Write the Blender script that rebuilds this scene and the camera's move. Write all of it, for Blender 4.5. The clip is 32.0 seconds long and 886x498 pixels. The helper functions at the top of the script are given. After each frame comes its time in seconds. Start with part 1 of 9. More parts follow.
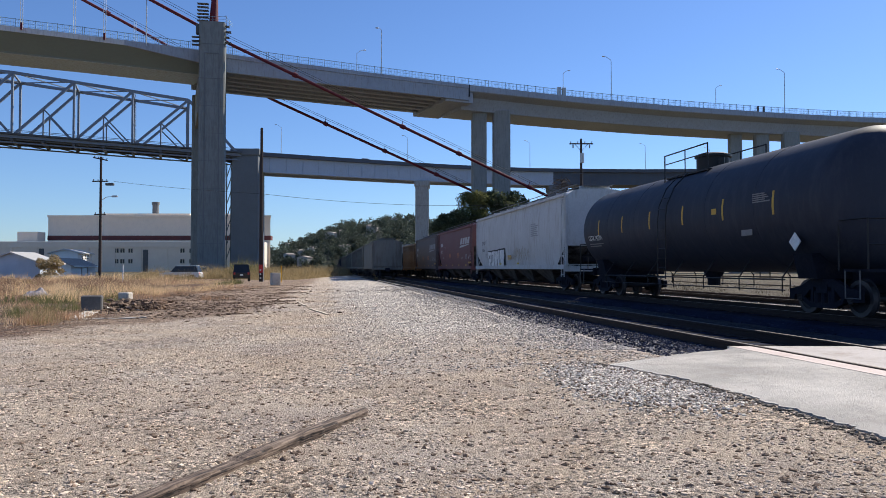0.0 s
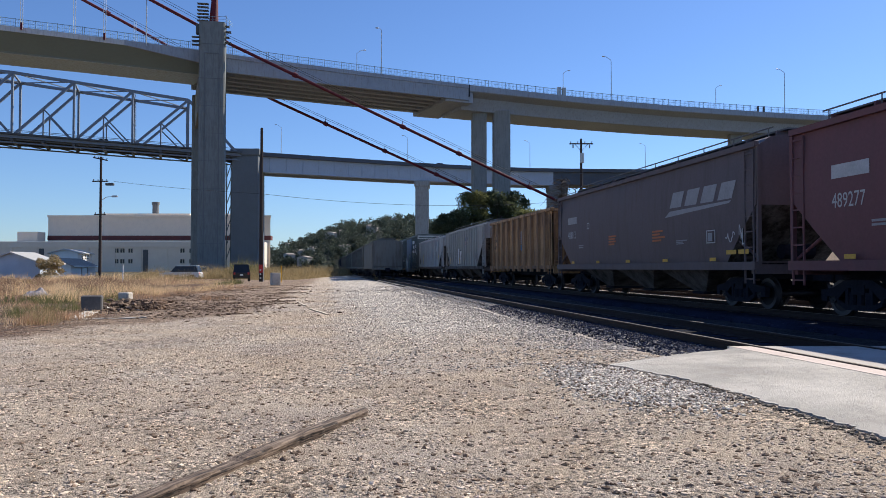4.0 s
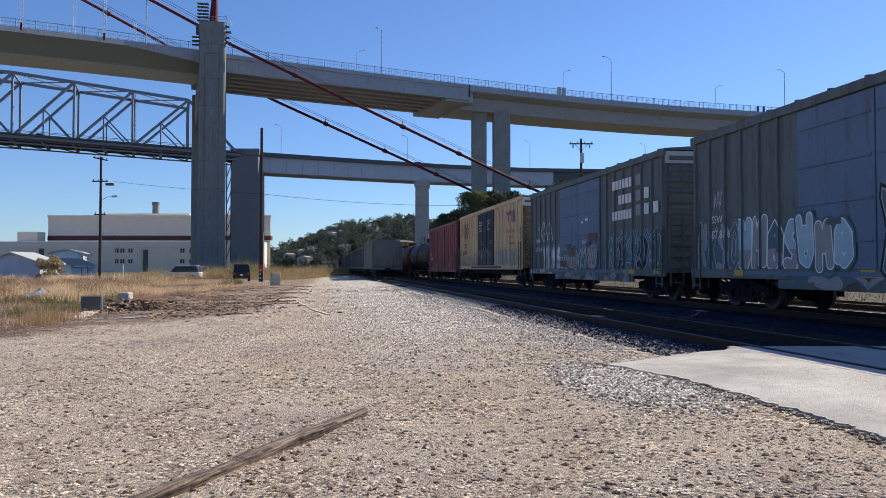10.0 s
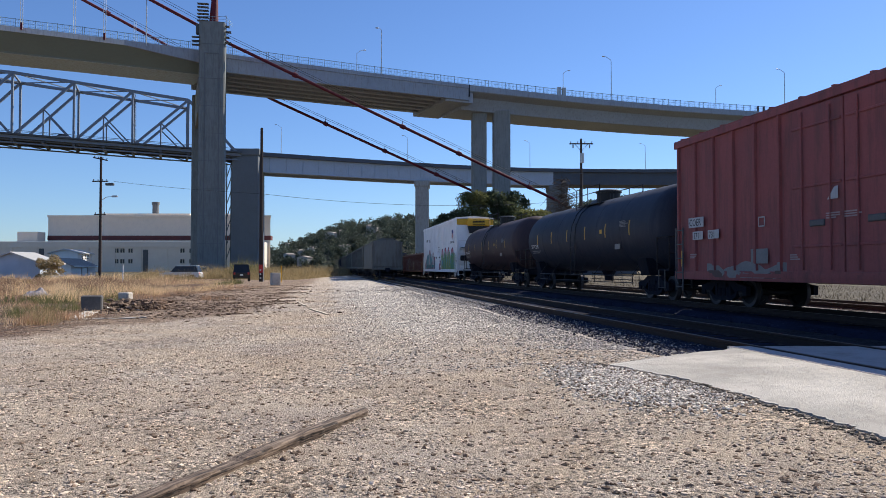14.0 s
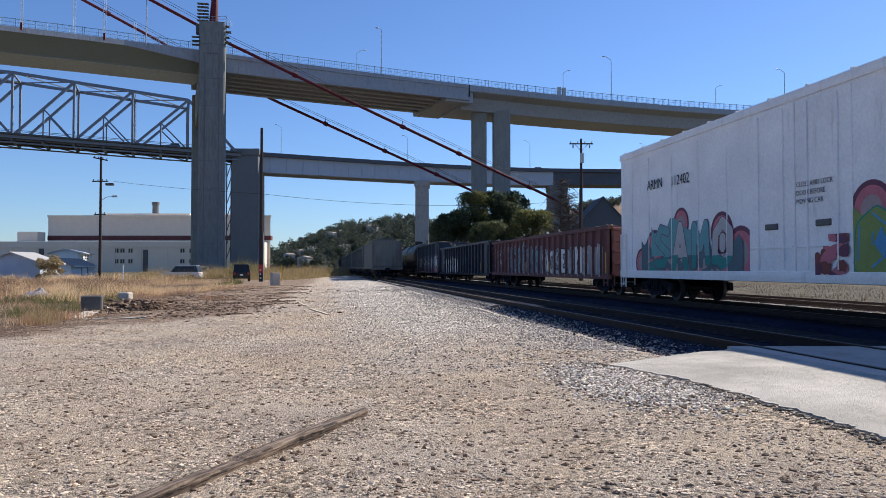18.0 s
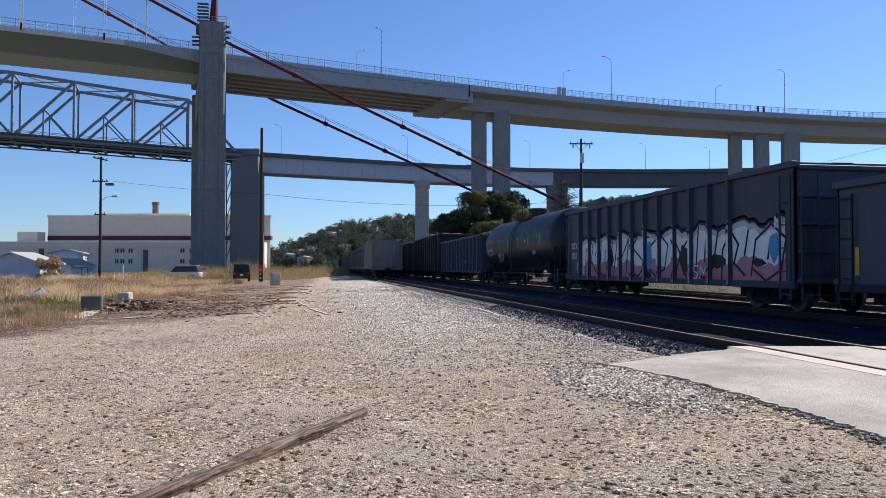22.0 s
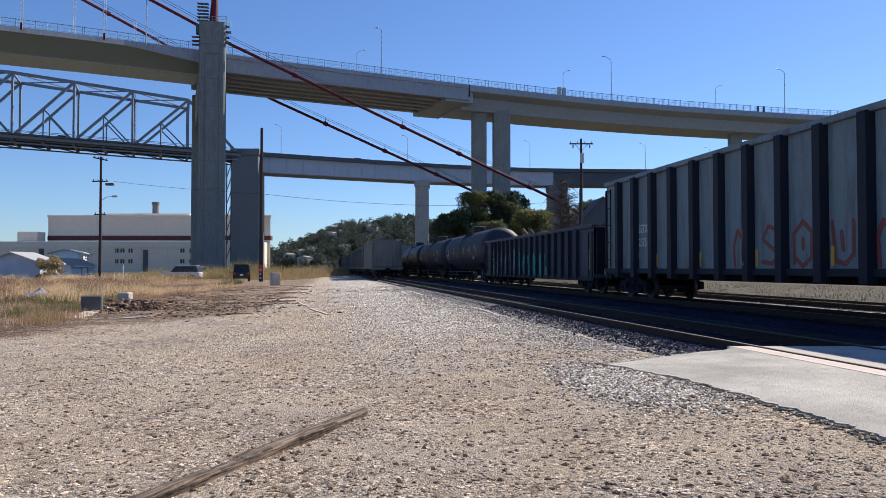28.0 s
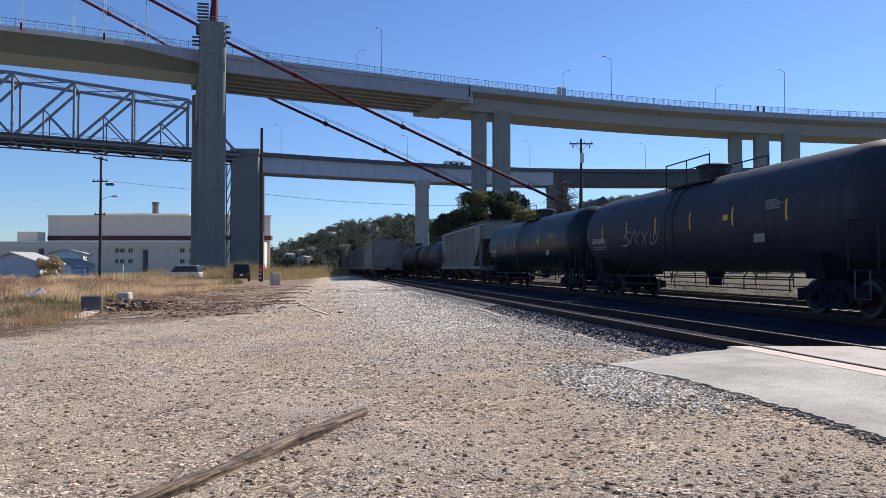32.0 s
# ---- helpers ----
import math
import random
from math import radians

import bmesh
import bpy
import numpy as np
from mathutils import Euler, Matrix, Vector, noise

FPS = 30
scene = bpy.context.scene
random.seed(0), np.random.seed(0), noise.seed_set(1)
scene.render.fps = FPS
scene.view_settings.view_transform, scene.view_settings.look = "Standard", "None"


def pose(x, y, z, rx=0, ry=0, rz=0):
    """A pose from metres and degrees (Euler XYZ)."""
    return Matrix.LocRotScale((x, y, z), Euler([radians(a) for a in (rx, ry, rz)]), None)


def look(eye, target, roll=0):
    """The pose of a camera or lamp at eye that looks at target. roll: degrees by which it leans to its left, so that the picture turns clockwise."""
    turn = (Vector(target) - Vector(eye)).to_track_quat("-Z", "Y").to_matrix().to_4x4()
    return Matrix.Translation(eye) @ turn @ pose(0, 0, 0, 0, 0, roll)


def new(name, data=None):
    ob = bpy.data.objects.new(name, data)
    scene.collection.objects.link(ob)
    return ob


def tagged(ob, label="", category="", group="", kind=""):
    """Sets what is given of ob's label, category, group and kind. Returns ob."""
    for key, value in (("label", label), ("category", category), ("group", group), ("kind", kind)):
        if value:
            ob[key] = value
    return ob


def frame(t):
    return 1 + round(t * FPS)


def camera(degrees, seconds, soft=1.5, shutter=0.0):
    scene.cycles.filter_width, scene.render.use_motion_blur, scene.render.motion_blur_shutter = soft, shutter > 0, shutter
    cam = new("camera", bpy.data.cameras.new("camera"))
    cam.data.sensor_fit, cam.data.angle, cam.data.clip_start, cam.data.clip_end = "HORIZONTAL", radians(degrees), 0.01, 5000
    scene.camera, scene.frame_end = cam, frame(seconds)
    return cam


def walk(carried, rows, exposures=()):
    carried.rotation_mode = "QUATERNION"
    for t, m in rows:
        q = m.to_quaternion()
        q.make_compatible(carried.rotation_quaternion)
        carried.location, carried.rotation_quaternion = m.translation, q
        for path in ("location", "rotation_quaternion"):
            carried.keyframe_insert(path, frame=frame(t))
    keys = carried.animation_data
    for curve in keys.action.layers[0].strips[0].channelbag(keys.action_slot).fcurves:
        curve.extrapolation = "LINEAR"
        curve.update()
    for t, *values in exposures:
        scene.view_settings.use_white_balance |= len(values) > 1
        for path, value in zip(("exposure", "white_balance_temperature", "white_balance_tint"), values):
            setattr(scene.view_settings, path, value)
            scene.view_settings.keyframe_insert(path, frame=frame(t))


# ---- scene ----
cam = camera(61.42, 32.0, soft=0.8)
walk(cam, [(0, pose(0, 0, 1.1, 91.475, 0, -9.21)), (32, pose(0, 0, 1.1, 91.475, 0, -9.21))],
     exposures=[(0, 0.0), (32, 0.0)])

# ---- light: clear autumn sky, the sun ahead and to the right ----
SUN_TURN, SUN_HEIGHT = radians(57.0), radians(38.8)
world = bpy.data.worlds.new("clear_sky")
scene.world = world
world.use_nodes = True
wn = world.node_tree.nodes
wn.clear()
sky = wn.new("ShaderNodeTexSky")
sky.sky_type = "NISHITA"
sky.sun_disc = False
sky.sun_elevation, sky.sun_rotation = SUN_HEIGHT, SUN_TURN
sky.altitude, sky.air_density, sky.dust_density, sky.ozone_density = 0, 1.0, 0.15, 1.6
back = wn.new("ShaderNodeBackground")
back.inputs["Strength"].default_value = 0.095
wout = wn.new("ShaderNodeOutputWorld")
deep = wn.new("ShaderNodeMix")
deep.data_type, deep.blend_type = "RGBA", "MULTIPLY"
deep.inputs[0].default_value = 1.0
deep.inputs[7].default_value = (0.74, 0.98, 1.41, 1)
world.node_tree.links.new(sky.outputs[0], deep.inputs[6])
world.node_tree.links.new(deep.outputs[2], back.inputs[0])
world.node_tree.links.new(back.outputs[0], wout.inputs[0])

sun_data = bpy.data.lights.new("sun", "SUN")
sun_data.energy, sun_data.angle, sun_data.color = 6.8, radians(0.53), (1.0, 0.925, 0.81)
sun = new("sun", sun_data)
sun_to = Vector((math.sin(SUN_TURN) * math.cos(SUN_HEIGHT), math.cos(SUN_TURN) * math.cos(SUN_HEIGHT), math.sin(SUN_HEIGHT)))
sun.matrix_world = look(sun_to * 50 + Vector((0, 0, 100)), (0, 0, 100))

rnd = random.Random(7)
nrng = np.random.default_rng(11)


# ---- mesh helpers ----
class Shape:
    """Collects corners and faces of one mesh."""

    def __init__(self):
        self.v, self.f = [], []

    def add(self, verts, faces):
        n = len(self.v)
        self.v.extend([tuple(p) for p in verts])
        self.f.extend([tuple(i + n for i in face) for face in faces])
        return self

    def box(self, x0, y0, z0, x1, y1, z1):
        v = [(x, y, z) for z in (z0, z1) for y in (y0, y1) for x in (x0, x1)]
        return self.add(v, [(0, 2, 3, 1), (4, 5, 7, 6), (0, 1, 5, 4), (2, 6, 7, 3), (0, 4, 6, 2), (1, 3, 7, 5)])

    def cbox(self, x0, y0, z0, x1, y1, z1, c=0.02):
        """A box with its edges cut off."""
        lo, hi = (x0, y0, z0), (x1, y1, z1)
        idx, v = {}, []
        for sx in (0, 1):
            for sy in (0, 1):
                for sz in (0, 1):
                    s = (sx, sy, sz)
                    for a in range(3):
                        p = [0, 0, 0]
                        for k in range(3):
                            full = hi[k] if s[k] else lo[k]
                            p[k] = full if k == a else (full - c if s[k] else full + c)
                        idx[s, a] = len(v)
                        v.append(p)
        f = []
        for a in range(3):
            b, d = (a + 1) % 3, (a + 2) % 3
            for sa in (0, 1):
                q = []
                for sb, sd in ((0, 0), (1, 0), (1, 1), (0, 1)):
                    s = [0, 0, 0]
                    s[a], s[b], s[d] = sa, sb, sd
                    q.append(idx[tuple(s), a])
                f.append(tuple(q) if sa else tuple(reversed(q)))
            for sb in (0, 1):
                for sd in (0, 1):
                    s0, s1 = [0, 0, 0], [0, 0, 0]
                    s0[a], s1[a] = 0, 1
                    s0[b] = s1[b] = sb
                    s0[d] = s1[d] = sd
                    s0, s1 = tuple(s0), tuple(s1)
                    q = (idx[s0, b], idx[s1, b], idx[s1, d], idx[s0, d])
                    f.append(q if sb == sd else tuple(reversed(q)))
        for sx in (0, 1):
            for sy in (0, 1):
                for sz in (0, 1):
                    s = (sx, sy, sz)
                    t = (idx[s, 0], idx[s, 1], idx[s, 2])
                    f.append(t if (sx + sy + sz) % 2 else tuple(reversed(t)))
        return self.add(v, f)

    def rod(self, a, b, r, n=8, r1=None, caps=True):
        a, b = Vector(a), Vector(b)
        q = (b - a).to_track_quat("Z", "Y")
        r1 = r if r1 is None else r1
        v = []
        for p, rr in ((a, r), (b, r1)):
            for i in range(n):
                t = 2 * math.pi * i / n
                v.append(p + q @ Vector((rr * math.cos(t), rr * math.sin(t), 0)))
        f = [(i, (i + 1) % n, n + (i + 1) % n, n + i) for i in range(n)]
        if caps:
            f += [tuple(reversed(range(n))), tuple(range(n, 2 * n))]
        return self.add(v, f)

    def pipe(self, pts, r, n=8):
        pts = [Vector(p) for p in pts]
        v, f = [], []
        for k, p in enumerate(pts):
            d = (pts[min(k + 1, len(pts) - 1)] - pts[max(k - 1, 0)]).normalized()
            q = d.to_track_quat("Z", "Y")
            if k and q.dot(last) < 0:
                q.negate()
            last = q
            for i in range(n):
                t = 2 * math.pi * i / n
                v.append(p + q @ Vector((r * math.cos(t), r * math.sin(t), 0)))
        for k in range(len(pts) - 1):
            # join each ring to the nearest start on the next, so that bends do not twist
            o = min(range(n), key=lambda j: (v[(k + 1) * n + j] - v[k * n] - (pts[k + 1] - pts[k])).length)
            f += [(k * n + i, k * n + (i + 1) % n, (k + 1) * n + (i + 1 + o) % n, (k + 1) * n + (i + o) % n) for i in range(n)]
        f += [tuple(reversed(range(n))), tuple(range((len(pts) - 1) * n, len(pts) * n))]
        return self.add(v, f)

    def prism(self, poly, axis, lo, hi):
        """A flat outline drawn out along an axis; poly gives the other two coordinates in order."""
        n = len(poly)

        def put(p, h):
            return {"x": (h, p[0], p[1]), "y": (p[0], h, p[1]), "z": (p[0], p[1], h)}[axis]
        v = [put(p, lo) for p in poly] + [put(p, hi) for p in poly]
        f = [tuple(range(n)), tuple(reversed(range(n, 2 * n)))]
        f += [(i, i + n, (i + 1) % n + n, (i + 1) % n) for i in range(n)]
        return self.add(v, f)

    def lathe(self, prof, n=32, axis="y", centre=(0, 0, 0)):
        """Turns a profile of (along, radius) round an axis."""
        v, f = [], []
        for h, r in prof:
            for i in range(n):
                t = 2 * math.pi * i / n
                c, s = r * math.cos(t), r * math.sin(t)
                p = {"y": (c, h, s), "z": (c, s, h), "x": (h, c, s)}[axis]
                v.append((p[0] + centre[0], p[1] + centre[1], p[2] + centre[2]))
        for k in range(len(prof) - 1):
            for i in range(n):
                j = (i + 1) % n
                f.append((k * n + i, k * n + j, (k + 1) * n + j, (k + 1) * n + i))
        f.append(tuple(reversed(range(n))))
        f.append(tuple(range((len(prof) - 1) * n, len(prof) * n)))
        return self.add(v, f)

    def sweep(self, path, section, closed=True):
        """Draws a section of (across, up) along a path of (x, y, z, nx, ny)."""
        m = len(section)
        v = [(x + nx * a, y + ny * a, z + u) for x, y, z, nx, ny in path for a, u in section]
        f = []
        for k in range(len(path) - 1):
            for i in range(m if closed else m - 1):
                j = (i + 1) % m
                f.append((k * m + i, k * m + j, (k + 1) * m + j, (k + 1) * m + i))
        if closed:
            f.append(tuple(reversed(range(m))))
            f.append(tuple((len(path) - 1) * m + i for i in range(m)))
        return self.add(v, f)

    def mesh(self, name, smooth=0.0):
        me = bpy.data.meshes.new(name)
        me.from_pydata(self.v, [], self.f)
        bm = bmesh.new()
        bm.from_mesh(me)
        bmesh.ops.recalc_face_normals(bm, faces=bm.faces)
        bm.to_mesh(me)
        bm.free()
        if smooth:
            me.shade_smooth()
            me.set_sharp_from_angle(angle=radians(smooth))
        return me


def part(name, shape, material, parent=None, label="", at=None, smooth=0.0):
    """Links a shape (or a mesh made before) as one mesh object, under a thing or part if one is given."""
    me = shape.mesh(name, smooth) if isinstance(shape, Shape) else shape
    if material is not None and not me.materials:
        me.materials.append(material)
    ob = new(name, me)
    if parent is not None:
        ob.parent = parent
    if at is not None:
        ob.matrix_basis = at
    if label:
        ob["label"] = label
    return ob


def thing(name, label, category, at=None, group="", kind=""):
    ob = new(name)
    ob.empty_display_size = 0.3
    if at is not None:
        ob.matrix_basis = at
    return tagged(ob, label, category, group, kind)


def solid(name, shape, material, label, category="", at=None, group="", kind="", smooth=0.0):
    return tagged(part(name, shape, material, None, "", at, smooth), label, category, group, kind)


def lettering(text, size, parent, material, at, name="lettering", squeeze=1.0, lean=0.0):
    cu = bpy.data.curves.new(name, "FONT")
    cu.body, cu.size, cu.extrude, cu.resolution_u = text, size, 0.001, 2
    cu.shear = lean
    tmp = new("lettering_form", cu)
    me = bpy.data.meshes.new_from_object(tmp)
    bpy.data.objects.remove(tmp)
    bpy.data.curves.remove(cu)
    me.transform(Matrix.Diagonal((squeeze, 1, 1, 1)))
    return part(name, me, material, parent, at=at)


# the bridges' grid is turned a little against the tracks
TURN = radians(9.21)


def site(x, z, up=0.0):
    return (x * math.cos(TURN) + z * math.sin(TURN), -x * math.sin(TURN) + z * math.cos(TURN), up)


# ---- materials ----
def links(nt, a, b):
    nt.links.new(a, b)


def mat(name, base, rough=0.75, metal=0.0, vary=0.25, scale=1.5, fine=25.0, grime=None, grime_at=0.62, streak=0.0,
        bump=0.15, bump_scale=40.0, coat=0.0, spread=0.0, island=False, thin=0.0, spec=0.3):
    """Surface with variation at two scales, optional grime of its own colour, streaks down the face and fine relief."""
    m = bpy.data.materials.new(name)
    m.use_nodes = True
    nt = m.node_tree
    n = nt.nodes
    b = n["Principled BSDF"]
    co = n.new("ShaderNodeTexCoord")
    big = n.new("ShaderNodeTexNoise")
    big.inputs["Scale"].default_value, big.inputs["Detail"].default_value, big.inputs["Roughness"].default_value = scale, 6, 0.6
    small = n.new("ShaderNodeTexNoise")
    small.inputs["Scale"].default_value, small.inputs["Detail"].default_value = fine, 4
    links(nt, co.outputs["Object"], big.inputs["Vector"])
    links(nt, co.outputs["Object"], small.inputs["Vector"])
    mix = n.new("ShaderNodeMix")
    mix.data_type = "RGBA"
    lo = [max(0.0, c * (1 - vary)) for c in base]
    hi = [min(1.0, c * (1 + vary)) for c in base]
    mix.inputs[6].default_value, mix.inputs[7].default_value = (*lo, 1), (*hi, 1)
    avg = n.new("ShaderNodeMath")
    avg.operation = "MULTIPLY_ADD"
    avg.inputs[1].default_value = 0.45
    links(nt, small.outputs["Fac"], avg.inputs[0])
    half = n.new("ShaderNodeMath")
    half.operation = "MULTIPLY"
    half.inputs[1].default_value = 0.6
    links(nt, big.outputs["Fac"], half.inputs[0])
    links(nt, half.outputs[0], avg.inputs[2])
    wide = n.new("ShaderNodeMapRange")
    wide.inputs["From Min"].default_value, wide.inputs["From Max"].default_value = 0.32, 0.72
    links(nt, avg.outputs[0], wide.inputs["Value"])
    links(nt, wide.outputs[0], mix.inputs[0])
    col = mix.outputs[2]
    if spread:
        info = n.new("ShaderNodeNewGeometry" if island else "ShaderNodeObjectInfo")
        hsv = n.new("ShaderNodeHueSaturation")
        rng = n.new("ShaderNodeMapRange")
        rng.inputs["To Min"].default_value, rng.inputs["To Max"].default_value = 1 - spread, 1 + spread
        links(nt, info.outputs["Random Per Island" if island else "Random"], rng.inputs["Value"])
        links(nt, rng.outputs[0], hsv.inputs["Value"])
        links(nt, col, hsv.inputs["Color"])
        col = hsv.outputs[0]
    if grime is not None:
        g = n.new("ShaderNodeTexNoise")
        g.inputs["Scale"].default_value, g.inputs["Detail"].default_value, g.inputs["Roughness"].default_value = 2.2, 8, 0.7
        if streak:
            mp = n.new("ShaderNodeMapping")
            mp.inputs["Scale"].default_value = (1.6, 1.6, 1.6 / (1 + 8 * streak))
            links(nt, co.outputs["Object"], mp.inputs["Vector"])
            links(nt, mp.outputs[0], g.inputs["Vector"])
        else:
            links(nt, co.outputs["Object"], g.inputs["Vector"])
        edge = n.new("ShaderNodeMapRange")
        edge.inputs["From Min"].default_value, edge.inputs["From Max"].default_value = grime_at - 0.14, grime_at + 0.1
        links(nt, g.outputs["Fac"], edge.inputs["Value"])
        mg = n.new("ShaderNodeMix")
        mg.data_type = "RGBA"
        mg.inputs[7].default_value = (*grime, 1)
        links(nt, edge.outputs[0], mg.inputs[0])
        links(nt, col, mg.inputs[6])
        col = mg.outputs[2]
    links(nt, col, b.inputs["Base Color"])
    rr = n.new("ShaderNodeMapRange")
    rr.inputs["To Min"].default_value, rr.inputs["To Max"].default_value = max(0.05, rough - 0.12), min(1, rough + 0.12)
    links(nt, big.outputs["Fac"], rr.inputs["Value"])
    links(nt, rr.outputs[0], b.inputs["Roughness"])
    b.inputs["Metallic"].default_value = metal
    b.inputs["Specular IOR Level"].default_value = spec
    if coat:
        b.inputs["Coat Weight"].default_value = coat
    if bump:
        bn = n.new("ShaderNodeTexNoise")
        bn.inputs["Scale"].default_value, bn.inputs["Detail"].default_value = bump_scale, 5
        links(nt, co.outputs["Object"], bn.inputs["Vector"])
        bp = n.new("ShaderNodeBump")
        bp.inputs["Strength"].default_value, bp.inputs["Distance"].default_value = bump, 0.02
        links(nt, bn.outputs["Fac"], bp.inputs["Height"])
        links(nt, bp.outputs[0], b.inputs["Normal"])
    if thin:
        tr = n.new("ShaderNodeBsdfTranslucent")
        links(nt, col, tr.inputs["Color"])
        ms = n.new("ShaderNodeMixShader")
        ms.inputs[0].default_value = thin
        links(nt, b.outputs[0], ms.inputs[1])
        links(nt, tr.outputs[0], ms.inputs[2])
        links(nt, ms.outputs[0], n["Material Output"].inputs["Surface"])
    return m


DUST = (0.30, 0.25, 0.19)
M_concrete = mat("bridge_concrete", (0.275, 0.285, 0.275), 0.85, vary=0.12, scale=0.12, fine=1.2, grime=(0.19, 0.2, 0.195), grime_at=0.62, streak=0.9, bump=0.2, bump_scale=3)
M_concrete_old = mat("old_concrete", (0.165, 0.18, 0.19), 0.88, vary=0.12, scale=0.3, fine=3, grime=(0.16, 0.16, 0.155), grime_at=0.66, streak=0.9, bump=0.15, bump_scale=6)
M_pier_pale = mat("pale_pier_concrete", (0.41, 0.40, 0.375), 0.86, vary=0.15, scale=0.2, fine=1.5, grime=(0.27, 0.25, 0.225), grime_at=0.62, streak=0.8, bump=0)
M_pylon = mat("pylon_concrete", (0.215, 0.232, 0.225), 0.88, vary=0.12, scale=0.12, fine=1.2, grime=(0.15, 0.16, 0.158), grime_at=0.6, streak=0.9, bump=0.2, bump_scale=3)
M_deck = mat("deck_concrete", (0.355, 0.39, 0.44), 0.85, vary=0.12, scale=0.12, fine=1.2, grime=(0.25, 0.255, 0.255), grime_at=0.64, streak=0.6, bump=0.2, bump_scale=3)
M_block = mat("block_concrete", (0.52, 0.475, 0.41), 0.9, vary=0.2, scale=3, fine=30, grime=(0.25, 0.23, 0.2), grime_at=0.62)
# ground light on the deck's underside put into a paler colour
M_plate_lit = mat("bounce_lit_deck_plates", (0.54, 0.65, 0.74), 0.55, vary=0.12, scale=0.15, fine=1.5, grime=(0.36, 0.42, 0.46), grime_at=0.6, bump=0)
M_steel_deck = mat("painted_deck_steel", (0.245, 0.32, 0.335), 0.5, vary=0.06, scale=0.2, fine=2, bump=0.0)
M_truss = mat("painted_truss_steel", (0.19, 0.225, 0.275), 0.55, vary=0.12, scale=0.6, fine=4, grime=(0.25, 0.2, 0.17), grime_at=0.72, bump=0)
M_girder = mat("painted_girder_steel", (0.48, 0.53, 0.60), 0.55, vary=0.1, scale=0.3, fine=3, grime=(0.3, 0.28, 0.26), grime_at=0.7, streak=0.6, bump=0)
M_dark_steel = mat("dark_floor_steel", (0.10, 0.105, 0.11), 0.6, vary=0.2, scale=1, bump=0)
M_cable = mat("red_cable_paint", (0.12, 0.013, 0.022), 0.6, vary=0.12, scale=0.6, fine=5, bump=0)
M_rail_fence = mat("galvanised_rail", (0.30, 0.42, 0.50), 0.5, metal=0.3, vary=0.08, bump=0)
M_lamp = mat("galvanised_pole", (0.45, 0.47, 0.48), 0.45, metal=0.5, vary=0.1, bump=0)
M_wood_pole = mat("creosoted_pole", (0.048, 0.037, 0.033), 0.9, vary=0.35, scale=2, fine=40, bump=0.3)
M_board = bpy.data.materials.new("weathered_timber")


def timber_grain(m):
    """Long dark cracks and pale worn fibres along the timber."""
    m.use_nodes = True
    nt, n = m.node_tree, m.node_tree.nodes
    b = n["Principled BSDF"]
    b.inputs["Roughness"].default_value = 0.9
    co = n.new("ShaderNodeTexCoord")
    out = []
    for sc, w in (((90, 3.5, 90), 6), ((24, 2.0, 24), 7)):
        mp = n.new("ShaderNodeMapping")
        mp.inputs["Scale"].default_value = sc
        t = n.new("ShaderNodeTexNoise")
        t.inputs["Scale"].default_value, t.inputs["Detail"].default_value = 1.0, w
        links(nt, co.outputs["Object"], mp.inputs["Vector"])
        links(nt, mp.outputs[0], t.inputs["Vector"])
        out.append(t.outputs["Fac"])
    ramp = n.new("ShaderNodeValToRGB")
    ramp.color_ramp.elements[0].position, ramp.color_ramp.elements[0].color = 0.40, (0.016, 0.011, 0.009, 1)
    ramp.color_ramp.elements[1].position, ramp.color_ramp.elements[1].color = 0.66, (0.33, 0.25, 0.185, 1)
    e = ramp.color_ramp.elements.new(0.5)
    e.color = (0.13, 0.09, 0.066, 1)
    mx = n.new("ShaderNodeMath")
    mx.operation = "MULTIPLY_ADD"
    mx.inputs[1].default_value = 0.5
    hf = n.new("ShaderNodeMath")
    hf.operation = "MULTIPLY"
    hf.inputs[1].default_value = 0.5
    links(nt, out[1], hf.inputs[0])
    links(nt, out[0], mx.inputs[0])
    links(nt, hf.outputs[0], mx.inputs[2])
    links(nt, mx.outputs[0], ramp.inputs[0])
    links(nt, ramp.outputs[0], b.inputs["Base Color"])
    bp = n.new("ShaderNodeBump")
    bp.inputs["Strength"].default_value, bp.inputs["Distance"].default_value = 0.9, 0.012
    links(nt, mx.outputs[0], bp.inputs["Height"])
    links(nt, bp.outputs[0], b.inputs["Normal"])


timber_grain(M_board)
M_tie = mat("sleeper_timber", (0.024, 0.021, 0.021), 0.95, vary=0.35, scale=3, fine=40, spread=0.25, bump=0.4, spec=0.05)
M_rail = mat("rusty_rail", (0.034, 0.021, 0.019), 0.7, metal=0.2, vary=0.3, scale=3, bump=0.1)
M_railtop = mat("polished_rail_head", (0.15, 0.13, 0.115), 0.6, metal=0.8, vary=0.12, scale=2, bump=0.02)
M_ballast_pale = mat("pale_ballast_bed", (0.30, 0.275, 0.25), 0.95, vary=0.5, scale=1.2, fine=18, bump=0.8, bump_scale=22, spec=0.3)
# the train's bluish shade is put into this ballast's colour
M_ballast_shade = mat("ballast_bed", (0.018, 0.022, 0.042), 0.95, vary=0.5, scale=1.2, fine=18, bump=0.8, bump_scale=22, spec=0.05)
M_stone = mat("crushed_stone", (0.50, 0.405, 0.315), 0.85, vary=0.25, scale=5, fine=40, spread=0.55, island=True, bump=0.2, spec=0.3)
M_stone_pale = mat("clean_crushed_stone", (0.60, 0.535, 0.45), 0.85, vary=0.25, scale=5, fine=40, spread=0.75, island=True, bump=0.2, spec=0.3)
